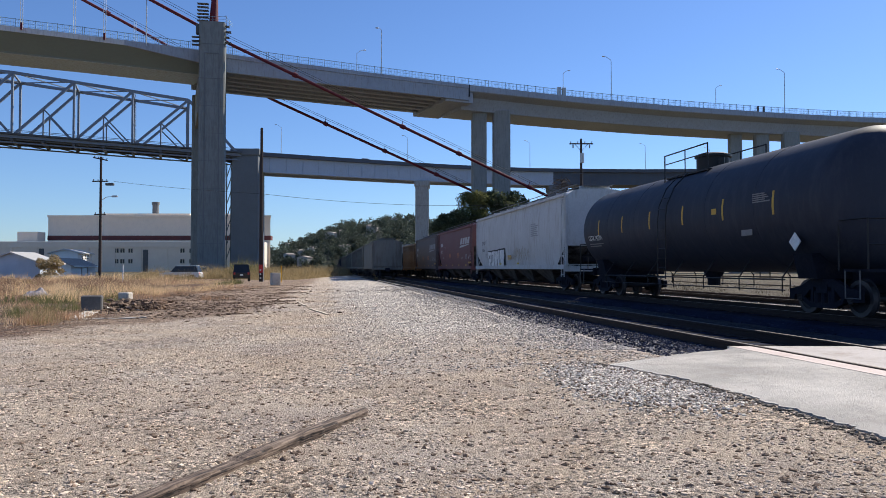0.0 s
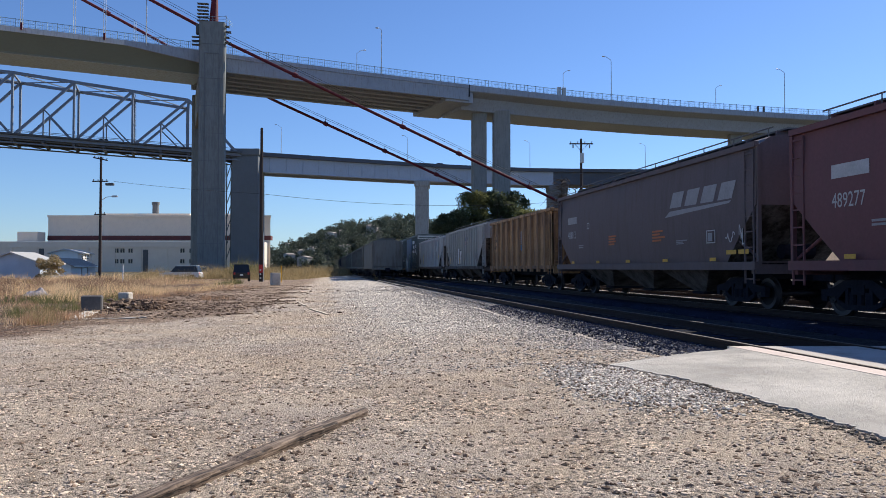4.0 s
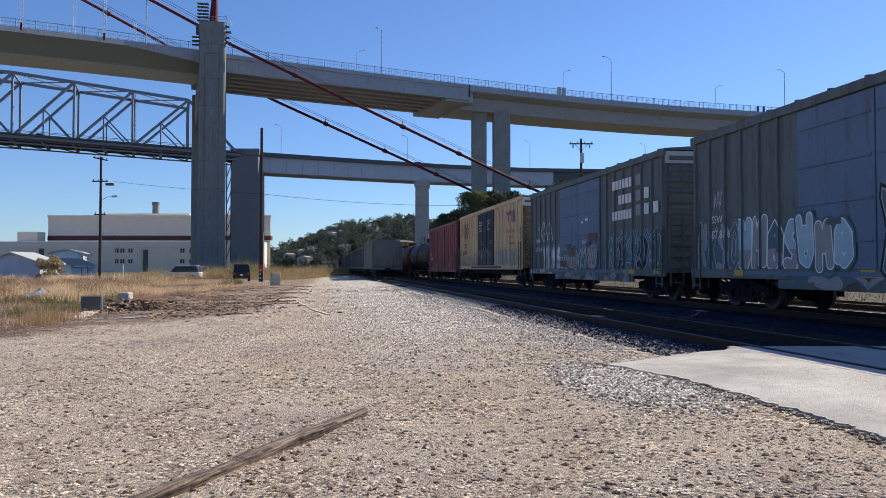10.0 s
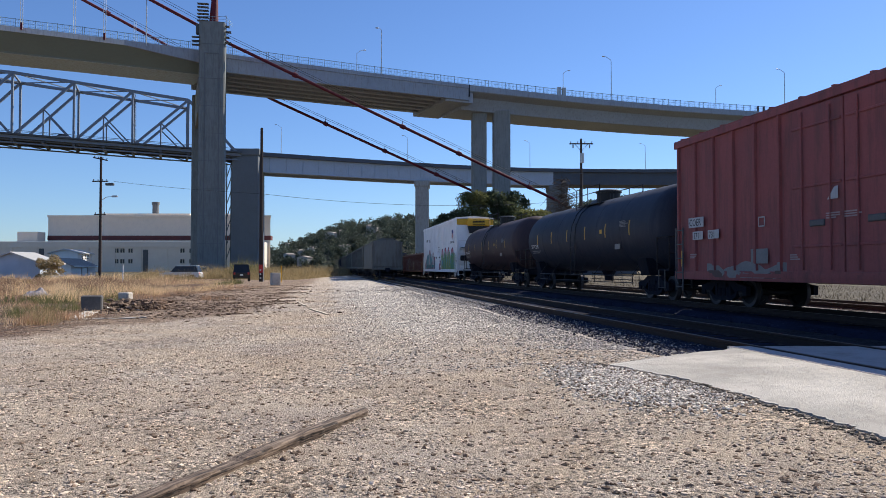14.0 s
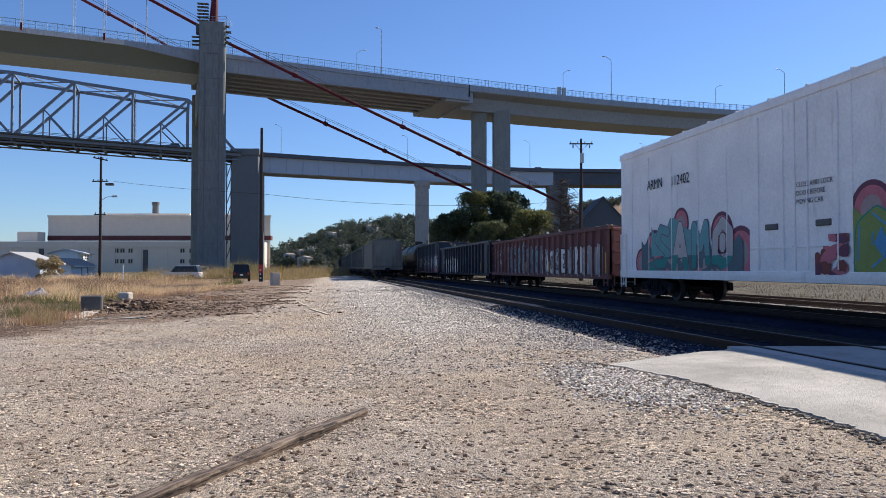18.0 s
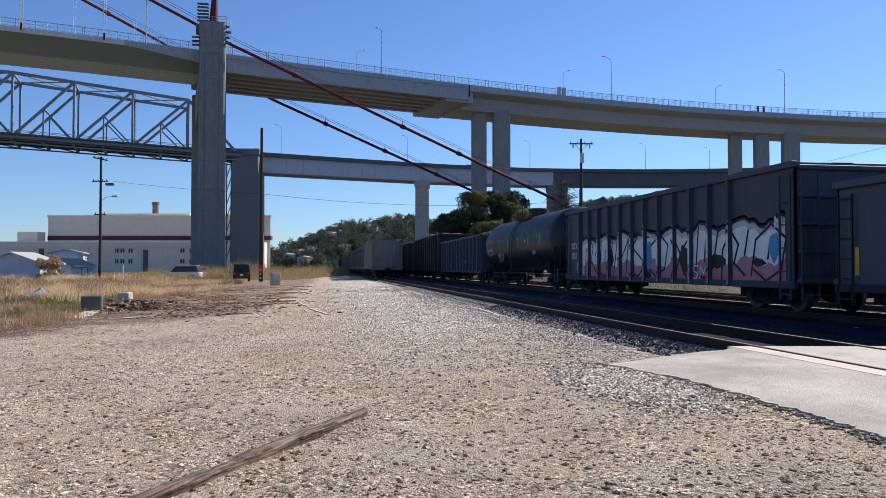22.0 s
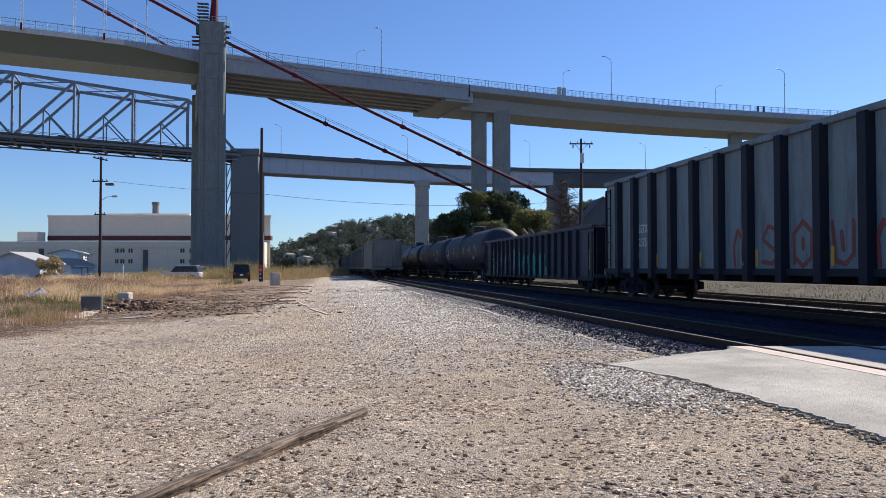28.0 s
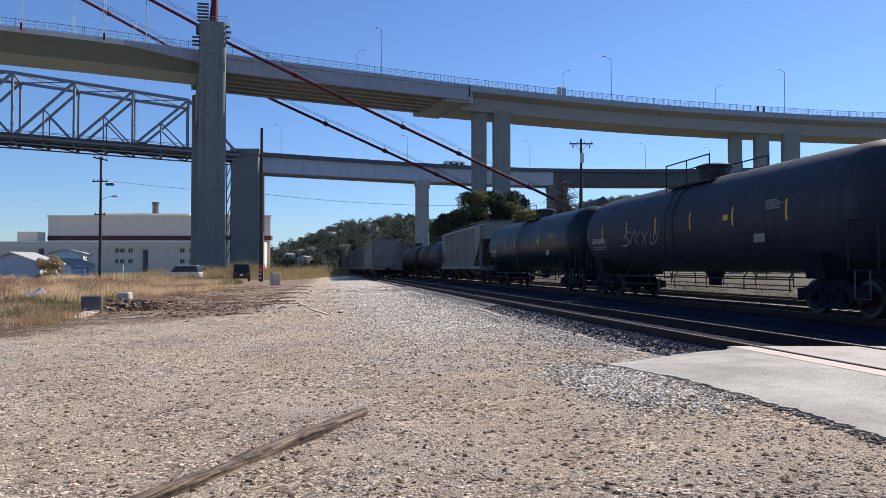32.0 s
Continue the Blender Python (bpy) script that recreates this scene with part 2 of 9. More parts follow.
M_stone_grey = mat("grey_lane_stone", (0.40, 0.355, 0.305), 0.85, vary=0.25, scale=5, fine=40, spread=0.6, island=True, bump=0.2, spec=0.3)
# stones near-black: the train's shade is part of their colour
M_stone_shade = mat("shade_dark_ballast_stone", (0.034, 0.038, 0.06), 0.9, vary=0.25, scale=5, fine=40, spread=0.55, island=True, bump=0.2, spec=0.05)
M_asphalt = mat("worn_asphalt", (0.43, 0.40, 0.36), 0.92, vary=0.55, scale=0.7, fine=150, grime=(0.28, 0.25, 0.22), grime_at=0.68, bump=0.6, bump_scale=120)
M_clod = mat("dry_clod", (0.19, 0.13, 0.09), 0.95, vary=0.35, scale=4, fine=30, spread=0.3, island=True, bump=0.6, spec=0.3)
M_straw = mat("dry_grass", (0.74, 0.55, 0.33), 0.85, vary=0.25, scale=0.5, fine=3, spread=0.35, island=True, bump=0, thin=0.45)
M_straw_red = mat("russet_weeds", (0.46, 0.29, 0.18), 0.85, vary=0.3, scale=0.5, fine=3, spread=0.35, island=True, bump=0, thin=0.4)
M_weed = mat("green_weed", (0.17, 0.165, 0.07), 0.8, vary=0.3, scale=1, fine=5, spread=0.35, island=True, bump=0, thin=0.45)
M_leaf = mat("dark_leaves", (0.098, 0.115, 0.058), 0.7, vary=0.35, scale=0.25, fine=3, spread=0.45, island=True, bump=0, thin=0.45)
M_leaf_olive = mat("olive_leaves", (0.15, 0.155, 0.062), 0.7, vary=0.35, scale=0.25, fine=3, spread=0.45, island=True, bump=0, thin=0.5)
M_leaf_far = mat("far_leaves", (0.078, 0.095, 0.070), 0.85, vary=0.7, scale=0.06, fine=0.22, spread=0.22, island=True, bump=0, thin=0.25)
M_bark = mat("bark", (0.10, 0.075, 0.055), 0.95, vary=0.3, scale=3, bump=0.4)
M_white_wall = mat("white_clapboard", (0.78, 0.77, 0.74), 0.7, vary=0.06, scale=1, bump=0.05)
M_roof_pale = mat("pale_metal_roof", (0.50, 0.49, 0.47), 0.5, metal=0.2, vary=0.1, scale=0.6, bump=0)
M_blue_wall = mat("blue_grey_siding", (0.44, 0.51, 0.60), 0.7, vary=0.1, scale=0.8, bump=0.05)
M_factory = mat("factory_plaster", (0.84, 0.725, 0.60), 0.85, vary=0.06, scale=0.05, fine=0.5, grime=(0.6, 0.56, 0.51), grime_at=0.68, streak=0.5, bump=0)
M_factory_low = mat("factory_grey_cladding", (0.76, 0.675, 0.575), 0.8, vary=0.07, scale=0.08, fine=0.5, bump=0)
M_maroon = mat("maroon_band", (0.16, 0.05, 0.045), 0.7, vary=0.1, scale=0.2, bump=0)
M_glass = mat("dark_window_glass", (0.03, 0.035, 0.04), 0.12, vary=0.1, bump=0)
M_black = mat("black_paint", (0.015, 0.015, 0.016), 0.5, vary=0.2, bump=0.05)
M_wire = mat("wire", (0.03, 0.03, 0.03), 0.6, vary=0.1, bump=0)
M_red = mat("red_paint", (0.5, 0.04, 0.03), 0.5, vary=0.15, bump=0)
M_yellow = mat("yellow_paint", (0.66, 0.37, 0.035), 0.5, vary=0.15, bump=0)
M_white = mat("white_paint", (0.75, 0.74, 0.72), 0.5, vary=0.08, bump=0)
M_tyre = mat("rubber", (0.02, 0.02, 0.02), 0.85, vary=0.2, bump=0)
M_viaduct = mat("viaduct_concrete", (0.11, 0.125, 0.15), 0.88, vary=0.15, scale=0.3, fine=3, grime=(0.13, 0.125, 0.12), grime_at=0.6, streak=0.8, bump=0.1, bump_scale=6)


# ---- ground ----
TRACK_A, TRACK_B, TRACK_C = 6.85, 12.67, 16.9


def level(x, y):
    """Height of the ground; the rails' top is 0."""
    z = -0.24
    if x > -4:
        z += 0.10 * min(1.0, max(0.0, (x + 4) / 8))
    z += 0.045 * noise.noise(Vector((x * 0.35, y * 0.35, 0.3))) + 0.018 * noise.noise(Vector((x * 1.7, y * 1.7, 3.1)))
    if x < -6:
        k = min(1.0, (-6 - x) / 10)
        z += k * (0.22 * noise.noise(Vector((x * 0.16, y * 0.16, 7.0))) - 0.05)
    if 1.5 < x < 4.9 and y < 13:
        z += 0.035 * min(1.0, (x - 1.5) / 1.5) * min(1.0, (13 - y) / 2)
    if 4.6 < x < 40:
        z -= 0.16 * min(1.0, (x - 4.6) / 0.8)
    return z


def ground_sheet():
    xs = list(np.arange(-22, 8.01, 0.2))
    step = 0.25
    while xs[-1] < 2600:
        xs.append(xs[-1] + step)
        step *= 1.14
    step = 0.25
    while xs[0] > -2600:
        xs.insert(0, xs[0] - step)
        step *= 1.14
    ys = list(np.arange(2.0, 32.01, 0.2))
    step = 0.25
    while ys[-1] < 3400:
        ys.append(ys[-1] + step)
        step *= 1.10
    step = 0.25
    while ys[0] > -300:
        ys.insert(0, ys[0] - step)
        step *= 1.25
    v = [(x, y, level(x, y) if abs(x) < 150 and y < 250 else -0.35) for y in ys for x in xs]
    w = len(xs)
    f = [(j * w + i, j * w + i + 1, (j + 1) * w + i + 1, (j + 1) * w + i) for j in range(len(ys) - 1) for i in range(w - 1)]
    me = bpy.data.meshes.new("ground")
    me.from_pydata(v, [], f)
    me.shade_smooth()
    return me


def ground_material():
    """Packed tan dirt with grey gravel scattered over it, browner soil under the dry grass."""
    m = bpy.data.materials.new("packed_dirt")
    m.use_nodes = True
    nt, n = m.node_tree, m.node_tree.nodes
    b = n["Principled BSDF"]
    b.inputs["Roughness"].default_value = 0.95
    b.inputs["Specular IOR Level"].default_value = 0.35
    co = n.new("ShaderNodeTexCoord")

    def tex(scale, detail=6, rough=0.6):
        t = n.new("ShaderNodeTexNoise")
        t.inputs["Scale"].default_value, t.inputs["Detail"].default_value, t.inputs["Roughness"].default_value = scale, detail, rough
        links(nt, co.outputs["Object"], t.inputs["Vector"])
        return t.outputs["Fac"]

    def ramp(fac, a, c):
        r = n.new("ShaderNodeMapRange")
        r.inputs["From Min"].default_value, r.inputs["From Max"].default_value = a, c
        links(nt, fac, r.inputs["Value"])
        return r.outputs[0]

    def blend(fac, a, c):
        x = n.new("ShaderNodeMix")
        x.data_type = "RGBA"
        links(nt, fac, x.inputs[0])
        for k, s in ((6, a), (7, c)):
            if isinstance(s, tuple):
                x.inputs[k].default_value = (*s, 1)
            else:
                links(nt, s, x.inputs[k])
        return x.outputs[2]
    tan = blend(ramp(tex(0.5), 0.35, 0.65), (0.44, 0.335, 0.24), (0.575, 0.465, 0.35))
    grey = blend(ramp(tex(0.9, 5), 0.38, 0.62), (0.375, 0.305, 0.25), (0.555, 0.475, 0.39))
    col = blend(ramp(tex(0.28, 8, 0.75), 0.42, 0.60), tan, grey)
    col = blend(ramp(tex(3.5, 6, 0.8), 0.54, 0.66), col, (0.25, 0.185, 0.13))

    # pebbles pressed into the dirt: each cell its own tone
    def cells(scale, low, high):
        c = n.new("ShaderNodeTexVoronoi")
        c.inputs["Scale"].default_value = scale
        links(nt, co.outputs["Object"], c.inputs["Vector"])
        sp = n.new("ShaderNodeSeparateColor")
        links(nt, c.outputs["Color"], sp.inputs[0])
        g = n.new("ShaderNodeMapRange")
        g.inputs["To Min"].default_value, g.inputs["To Max"].default_value = low, high
        links(nt, sp.outputs[0], g.inputs["Value"])
        return g.outputs[0], c.outputs["Distance"]

    def times(a, k):
        h = n.new("ShaderNodeHueSaturation")
        links(nt, k, h.inputs["Value"])
        links(nt, a, h.inputs["Color"])
        return h.outputs[0]
    tone, near = cells(85, 0.3, 1.6)
    soft, _ = cells(90, 0.72, 1.28)
    tone_2, near_2 = cells(26, 0.38, 1.66)
    col = blend(ramp(tex(0.8, 7, 0.72), 0.44, 0.56), times(col, soft), times(times(col, tone), tone_2))
    sep_x = n.new("ShaderNodeSeparateXYZ")
    links(nt, co.outputs["Object"], sep_x.inputs[0])
    lane_w = n.new("ShaderNodeMath")
    lane_w.operation = "MULTIPLY_ADD"
    lane_w.inputs[1].default_value = 4.0
    links(nt, tex(0.25, 6, 0.7), lane_w.inputs[0])
    links(nt, sep_x.outputs["X"], lane_w.inputs[2])
    gravel = times(times(blend(ramp(tex(1.3, 5), 0.4, 0.6), (0.45, 0.395, 0.335), (0.58, 0.52, 0.45)), tone), tone_2)
    far_y = n.new("ShaderNodeMath")
    far_y.operation = "MULTIPLY"
    links(nt, ramp(lane_w.outputs[0], 2.2, 3.6), far_y.inputs[0])
    links(nt, ramp(sep_x.outputs["Y"], 10.0, 15.0), far_y.inputs[1])
    col = blend(far_y.outputs[0], col, gravel)
    # dark turned soil along the yard's far side
    sep = n.new("ShaderNodeSeparateXYZ")
    links(nt, co.outputs["Object"], sep.inputs[0])

    def line(kx, ky, k):
        a = n.new("ShaderNodeMath")
        a.operation = "MULTIPLY_ADD"
        a.inputs[1].default_value, a.inputs[2].default_value = kx, k
        links(nt, sep.outputs["X"], a.inputs[0])
        c = n.new("ShaderNodeMath")
        c.operation = "MULTIPLY_ADD"
        c.inputs[1].default_value = ky
        links(nt, sep.outputs["Y"], c.inputs[0])
        links(nt, a.outputs[0], c.inputs[2])
        return c.outputs[0]
    inside = n.new("ShaderNodeMath")
    inside.operation = "MINIMUM"
    links(nt, line(-1.0, 0.02, -2.24), inside.inputs[0])
    links(nt, line(-0.86, 0.51, -13.2), inside.inputs[1])
    wob = n.new("ShaderNodeMath")
    wob.operation = "MULTIPLY_ADD"
    wob.inputs[1].default_value = 5.0
    links(nt, tex(0.45, 6, 0.7), wob.inputs[0])
    links(nt, inside.outputs[0], wob.inputs[2])
    soil = blend(ramp(tex(1.6, 8, 0.7), 0.4, 0.6), (0.17, 0.112, 0.076), (0.34, 0.245, 0.17))
    soil = blend(ramp(tex(7, 5, 0.7), 0.55, 0.66), soil, (0.37, 0.285, 0.205))
    soil = times(soil, tone_2)
    col = blend(ramp(wob.outputs[0], 2.1, 3.1), col, soil)
    litter = blend(ramp(tex(3.0, 8, 0.75), 0.42, 0.6), (0.075, 0.048, 0.032), (0.23, 0.135, 0.08))
    wider = n.new("ShaderNodeMath")
    wider.operation = "MULTIPLY_ADD"
    wider.inputs[1].default_value = 5.0
    links(nt, tex(0.3, 5), wider.inputs[0])
    links(nt, line(-1.0, -0.06, -4.2), wider.inputs[2])
    edge = n.new("ShaderNodeMath")
    edge.operation = "MINIMUM"
    links(nt, wider.outputs[0], edge.inputs[0])
    links(nt, wob.outputs[0], edge.inputs[1])
    col = blend(ramp(edge.outputs[0], 2.2, 3.4), col, litter)
    # ground between the tracks painted dark, the train's shade included
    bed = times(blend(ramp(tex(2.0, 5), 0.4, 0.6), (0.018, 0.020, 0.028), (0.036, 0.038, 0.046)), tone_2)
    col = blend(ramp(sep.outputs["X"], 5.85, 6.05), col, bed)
    verge = blend(ramp(tex(0.9, 6), 0.4, 0.6), (0.065, 0.05, 0.031), (0.105, 0.083, 0.05))
    col = blend(ramp(sep.outputs["X"], 18.2, 19.4), col, verge)
    brush = blend(ramp(tex(0.06, 6), 0.4, 0.6), (0.075, 0.065, 0.035), (0.15, 0.115, 0.06))
    col = blend(ramp(sep.outputs["Y"], 112, 135), col, brush)
    links(nt, col, b.inputs["Base Color"])
    bp = n.new("ShaderNodeBump")
    bp.inputs["Strength"].default_value, bp.inputs["Distance"].default_value = 1.0, 0.045
    relief = n.new("ShaderNodeMath")
    relief.operation = "MULTIPLY_ADD"
    relief.inputs[1].default_value = -0.35
    links(nt, near, relief.inputs[0])
    links(nt, tex(26, 8, 0.7), relief.inputs[2])
    links(nt, relief.outputs[0], bp.inputs["Height"])
    links(nt, bp.outputs[0], b.inputs["Normal"])
    return m


tagged(part("ground", ground_sheet(), ground_material()), "packed tan dirt and gravel yard beside the tracks", "ground", kind="structure")


# ---- scattered stuff built with arrays ----
STONE_RING = [(math.cos(2.0 * math.pi * i / 5), math.sin(2.0 * math.pi * i / 5)) for i in range(5)]


def rocks(n, place, size, flat=0.55, near=11.0):
    """Many small uneven stones joined in one mesh; place() gives points, size() their radii. Close ones are rounder."""
    pts = place(n)
    n = len(pts)
    r = size(n)
    close = pts[:, 1] < near
    eight = np.array([(1, 0, 0), (-1, 0, 0), (0, 1, 0), (0, -1, 0), (0, 0, 1), (0, 0, -1)], float)
    eight_f = np.array([(0, 2, 4), (2, 1, 4), (1, 3, 4), (3, 0, 4), (2, 0, 5), (1, 2, 5), (3, 1, 5), (0, 3, 5)])
    dome = np.array([(c, q, -0.45) for c, q in STONE_RING] + [(0.92 * c - 0.3 * q, 0.92 * q + 0.3 * c, 0.45) for c, q in STONE_RING] + [(0, 0, 0.95)], float)
    dome_f = np.array([t for i in range(5) for t in ((i, (i + 1) % 5, 5 + i), ((i + 1) % 5, 5 + (i + 1) % 5, 5 + i), (5 + i, 5 + (i + 1) % 5, 10))])
    verts, faces, at = [], [], 0
    for sel, base, tri, jit, push in ((close, dome, dome_f, 0.17, 0.35), (~close, eight, eight_f, 0.24, 0.6)):
        k, m = int(sel.sum()), len(base)
        if not k:
            continue
        v = base[None] * (1 - push / 2 + push * nrng.random((k, m, 1))) + jit * nrng.normal(size=(k, m, 3))
        v[:, :, 0] *= 0.75 + 0.6 * nrng.random((k, 1))
        v[:, :, 2] *= flat
        a = nrng.random(k) * 6.283
        c, q = np.cos(a)[:, None], np.sin(a)[:, None]
        v = np.stack([v[:, :, 0] * c - v[:, :, 1] * q, v[:, :, 0] * q + v[:, :, 1] * c, v[:, :, 2]], 2) * r[sel][:, None, None] + pts[sel][:, None, :]
        verts.append(v.reshape(-1, 3))
        faces.append((tri[None] + at + m * np.arange(k)[:, None, None]).reshape(-1, 3))
        at += k * m
    me = bpy.data.meshes.new("stones")
    me.from_pydata(np.concatenate(verts).tolist(), [], np.concatenate(faces).tolist())
    return me


def blades(pts, height, lean, width):
    """Thin upright blades, one tapering triangle pair each, joined in one mesh."""
    n = len(pts)
    a = nrng.random(n) * 6.283
    clump = np.array([0.82 + 0.7 * noise.noise(Vector((p[0] * 0.9, p[1] * 0.5, 6.0))) + 0.5 * noise.noise(Vector((p[0] * 0.25, p[1] * 0.12, 2.0))) for p in pts])
    h = height * (0.35 + 0.9 * nrng.random(n) ** 1.4) * np.clip(clump, 0.3, 1.6)
    w = width * (0.6 + 0.8 * nrng.random(n))
    d = np.stack([np.cos(a), np.sin(a), np.zeros(n)], 1)
    b = nrng.random(n) * 6.283
    out = np.stack([np.cos(b), np.sin(b), np.zeros(n)], 1) * (lean * h * nrng.random(n))[:, None]
    up = np.array([0, 0, 1.0])
    v = np.stack([pts - d * w[:, None], pts + d * w[:, None],
                  pts + out * 0.4 + d * (w * 0.7)[:, None] + up * (h * 0.55)[:, None],
                  pts + out * 0.4 - d * (w * 0.7)[:, None] + up * (h * 0.55)[:, None],
                  pts + out + up * h[:, None]], 1)
    k = 5 * np.arange(n)[:, None]
    q = np.concatenate([k, k + 1, k + 2, k + 3], 1).tolist()
    t = np.concatenate([k + 3, k + 2, k + 4], 1).tolist()
    me = bpy.data.meshes.new("blades")
    me.from_pydata(v.reshape(-1, 3).tolist(), [], q + t)
    return me


def on_ground(x, y, lift=0.0):
    return np.array([(a, b, level(a, b) + lift) for a, b in zip(x, y)])


def yard_points(n):
    y = 2.6 + 26 * nrng.random(n) ** 1.7
    x = -0.9 * y - 1 + nrng.random(n) * (1.35 * y + 3)
    keep = (x < 4.6) & (x > -16)
    return on_ground(x[keep], y[keep], 0.0)


def patch_points(n):
    x = 3.22 + 0.30 * nrng.normal(size=n)
    y = 7.5 + 0.62 * nrng.normal(size=n)
    edge = 3.34 + 0.5 * (1 - np.exp(np.minimum(0, y - 8.8) / 0.9))
    keep = (x < edge + 0.02) & (y > 5.6)
    return on_ground(x[keep], y[keep], 0.004)


M_stone_mix = mat("mixed_pebbles", (0.50, 0.41, 0.315), 0.85, vary=0.25, scale=5, fine=40, spread=0.65, island=True, bump=0.2, spec=0.3)


def strewn_points(n):
    """Pebbles gathered in loose patches on the near yard."""
    y = 3.0 + 11 * nrng.random(n) ** 1.3
    x = -0.62 * y - 0.5 + nrng.random(n) * (1.1 * y + 2.6)
    keep = np.array([noise.noise(Vector((a * 0.9, b * 0.9, 5.0))) + 0.5 * noise.noise(Vector((a * 2.7, b * 2.7, 1.0))) > 0.02 for a, b in zip(x, y)]) & (x < 3.5)
    return on_ground(x[keep], y[keep], 0.002)


def lane_points(n):
    """Coarser stones along the gravel lane beside the siding."""
    y = 9 + 37 * nrng.random(n) ** 1.5
    x = 4.4 - 4.2 * nrng.random(n) ** 1.6
    return on_ground(x, y, 0.0)


solid("gravel", rocks(62000, yard_points, lambda n: 0.004 + 0.016 * nrng.random(n) ** 3.5, 0.6), M_stone, "loose grey and tan pebbles scattered over dirt", "gravel", kind="stuff")
solid("gravel", rocks(32000, strewn_points, lambda n: 0.005 + 0.010 * nrng.random(n) ** 2.4, 0.62), M_stone_mix, "loose patches of small mixed pebbles on dirt", "gravel", kind="stuff")
solid("gravel", rocks(19000, yard_points, lambda n: 0.006 + 0.018 * nrng.random(n) ** 3, 0.75), M_clod, "dark pebbles and crumbs of earth on dirt", "gravel", kind="stuff")
solid("gravel", rocks(11000, patch_points, lambda n: 0.007 + 0.013 * nrng.random(n) ** 1.8, 0.85), M_stone_pale, "patch of clean crushed grey stone beside asphalt", "gravel", kind="stuff")
# dark stones added to give the shade in gaps between pale ones
solid("gravel", rocks(1900, patch_points, lambda n: 0.007 + 0.013 * nrng.random(n) ** 1.8, 1.0), M_clod, "dark stones standing in for shaded gaps in crushed stone", "gravel", kind="stuff")
solid("gravel", rocks(9000, lane_points, lambda n: 0.008 + 0.018 * nrng.random(n) ** 2, 0.65), M_stone_grey, "grey crushed stone along the gravel lane", "gravel", kind="stuff")


# ---- tracks ----
def ballast_bed(name, x, half, lo, hi, m):
    s = Shape()
    near = 0.70 if x == TRACK_A else half
    prof = [(-near - (0.12 if near < 1 else 0.5), -0.42), (-near, -0.173), (half, -0.173), (half + 0.55, -0.40)]
    s.sweep([(x, y, 0, 1, 0) for y in (lo, 30, 90, hi)], prof, closed=False)
    return solid(name, s, m, "dark stone ballast, darker still for the train's shade" if m is M_ballast_shade else "pale grey crushed stone ballast under the outer track", "ballast", kind="structure")


def rail_bar(parent, x, lo, hi):
    s = Shape()
    prof = [(-0.07, -0.17), (0.07, -0.17), (0.07, -0.155), (0.012, -0.135), (0.012, -0.045), (0.036, -0.035), (0.036, -0.002),
            (-0.036, -0.002), (-0.036, -0.035), (-0.012, -0.045), (-0.012, -0.135), (-0.07, -0.155)]
    s.sweep([(x, lo, 0, 1, 0), (x, hi, 0, 1, 0)], prof)
    r = part("rail", s, M_rail, parent)
    part("rail_head", Shape().box(x - 0.022, lo, -0.002, x + 0.022, hi, 0.002), M_railtop, r, "worn shiny running surface")
    return r


def track(name, x, lo, hi, ties_to, label):
    root = thing(name, label, "railway track", kind="structure")
    for side in (-0.7525, 0.7525):
        rail_bar(root, x + side, lo, hi)
    me = Shape().cbox(-1.3, -0.115, -0.34, 1.3, 0.115, -0.165, 0.012).mesh("sleeper")
    plate = Shape().box(-0.17, -0.09, -0.166, 0.17, 0.09, -0.154).mesh("tie_plate")
    y = max(lo, 3.0)
    while y < ties_to:
        t = part("sleeper", me, M_tie, root, at=pose(x + rnd.uniform(-0.04, 0.04), y, rnd.uniform(-0.01, 0.005), 0, 0, rnd.uniform(-1, 1)))
        if y < 26:
            for side in (-0.7525, 0.7525):
                part("tie_plate", plate, M_rail, t, at=pose(side, 0, 0))
        y += 0.52
    return root


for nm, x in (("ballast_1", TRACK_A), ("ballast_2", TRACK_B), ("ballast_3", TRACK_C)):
    ballast_bed(nm, x, 1.75, -60, 420, M_ballast_shade if x != TRACK_C else M_ballast_pale)
shoulder = Shape().sweep([(TRACK_A, y, 0, 1, 0) for y in (10.3, 30, 90, 420)], [(-2.3, -0.42), (-1.1, -0.166), (-0.8, -0.166), (-0.78, -0.3)], closed=False)
solid("ballast_4", shoulder, M_ballast_pale, "pale stone shoulder banked against the siding's rail", "ballast", kind="structure")
track("track_1", TRACK_A, -60, 420, 110, "empty siding with rusty rails and shiny heads")
track("track_2", TRACK_B, -60, 420, 110, "main track under the passing goods train")
track("track_3", TRACK_C, -60, 420, 70, "rusty outer track beside dry grass")


def ballast_points(n):
    y = 6 + 60 * nrng.random(n) ** 1.8
    x = 6.2 + 8.4 * nrng.random(n)
    d = np.minimum(np.minimum(abs(x - TRACK_A), abs(x - TRACK_B)), abs(x - TRACK_C))
    z = np.where(d < 1.75, -0.19, np.maximum(-0.38, -0.19 - 0.38 * (d - 1.75)))
    return np.stack([x, y, z], 1)


def shoulder_points(n):
    y = 10.6 + 40 * nrng.random(n) ** 1.5
    x = 6.02 - 1.1 * np.abs(nrng.normal(size=n))
    g = np.array([level(a, b) for a, b in zip(x, y)])
    return np.stack([x, y, np.where(x > 4.75, -0.158 - 0.17 * np.clip(5.75 - x, 0, 1), g)], 1)


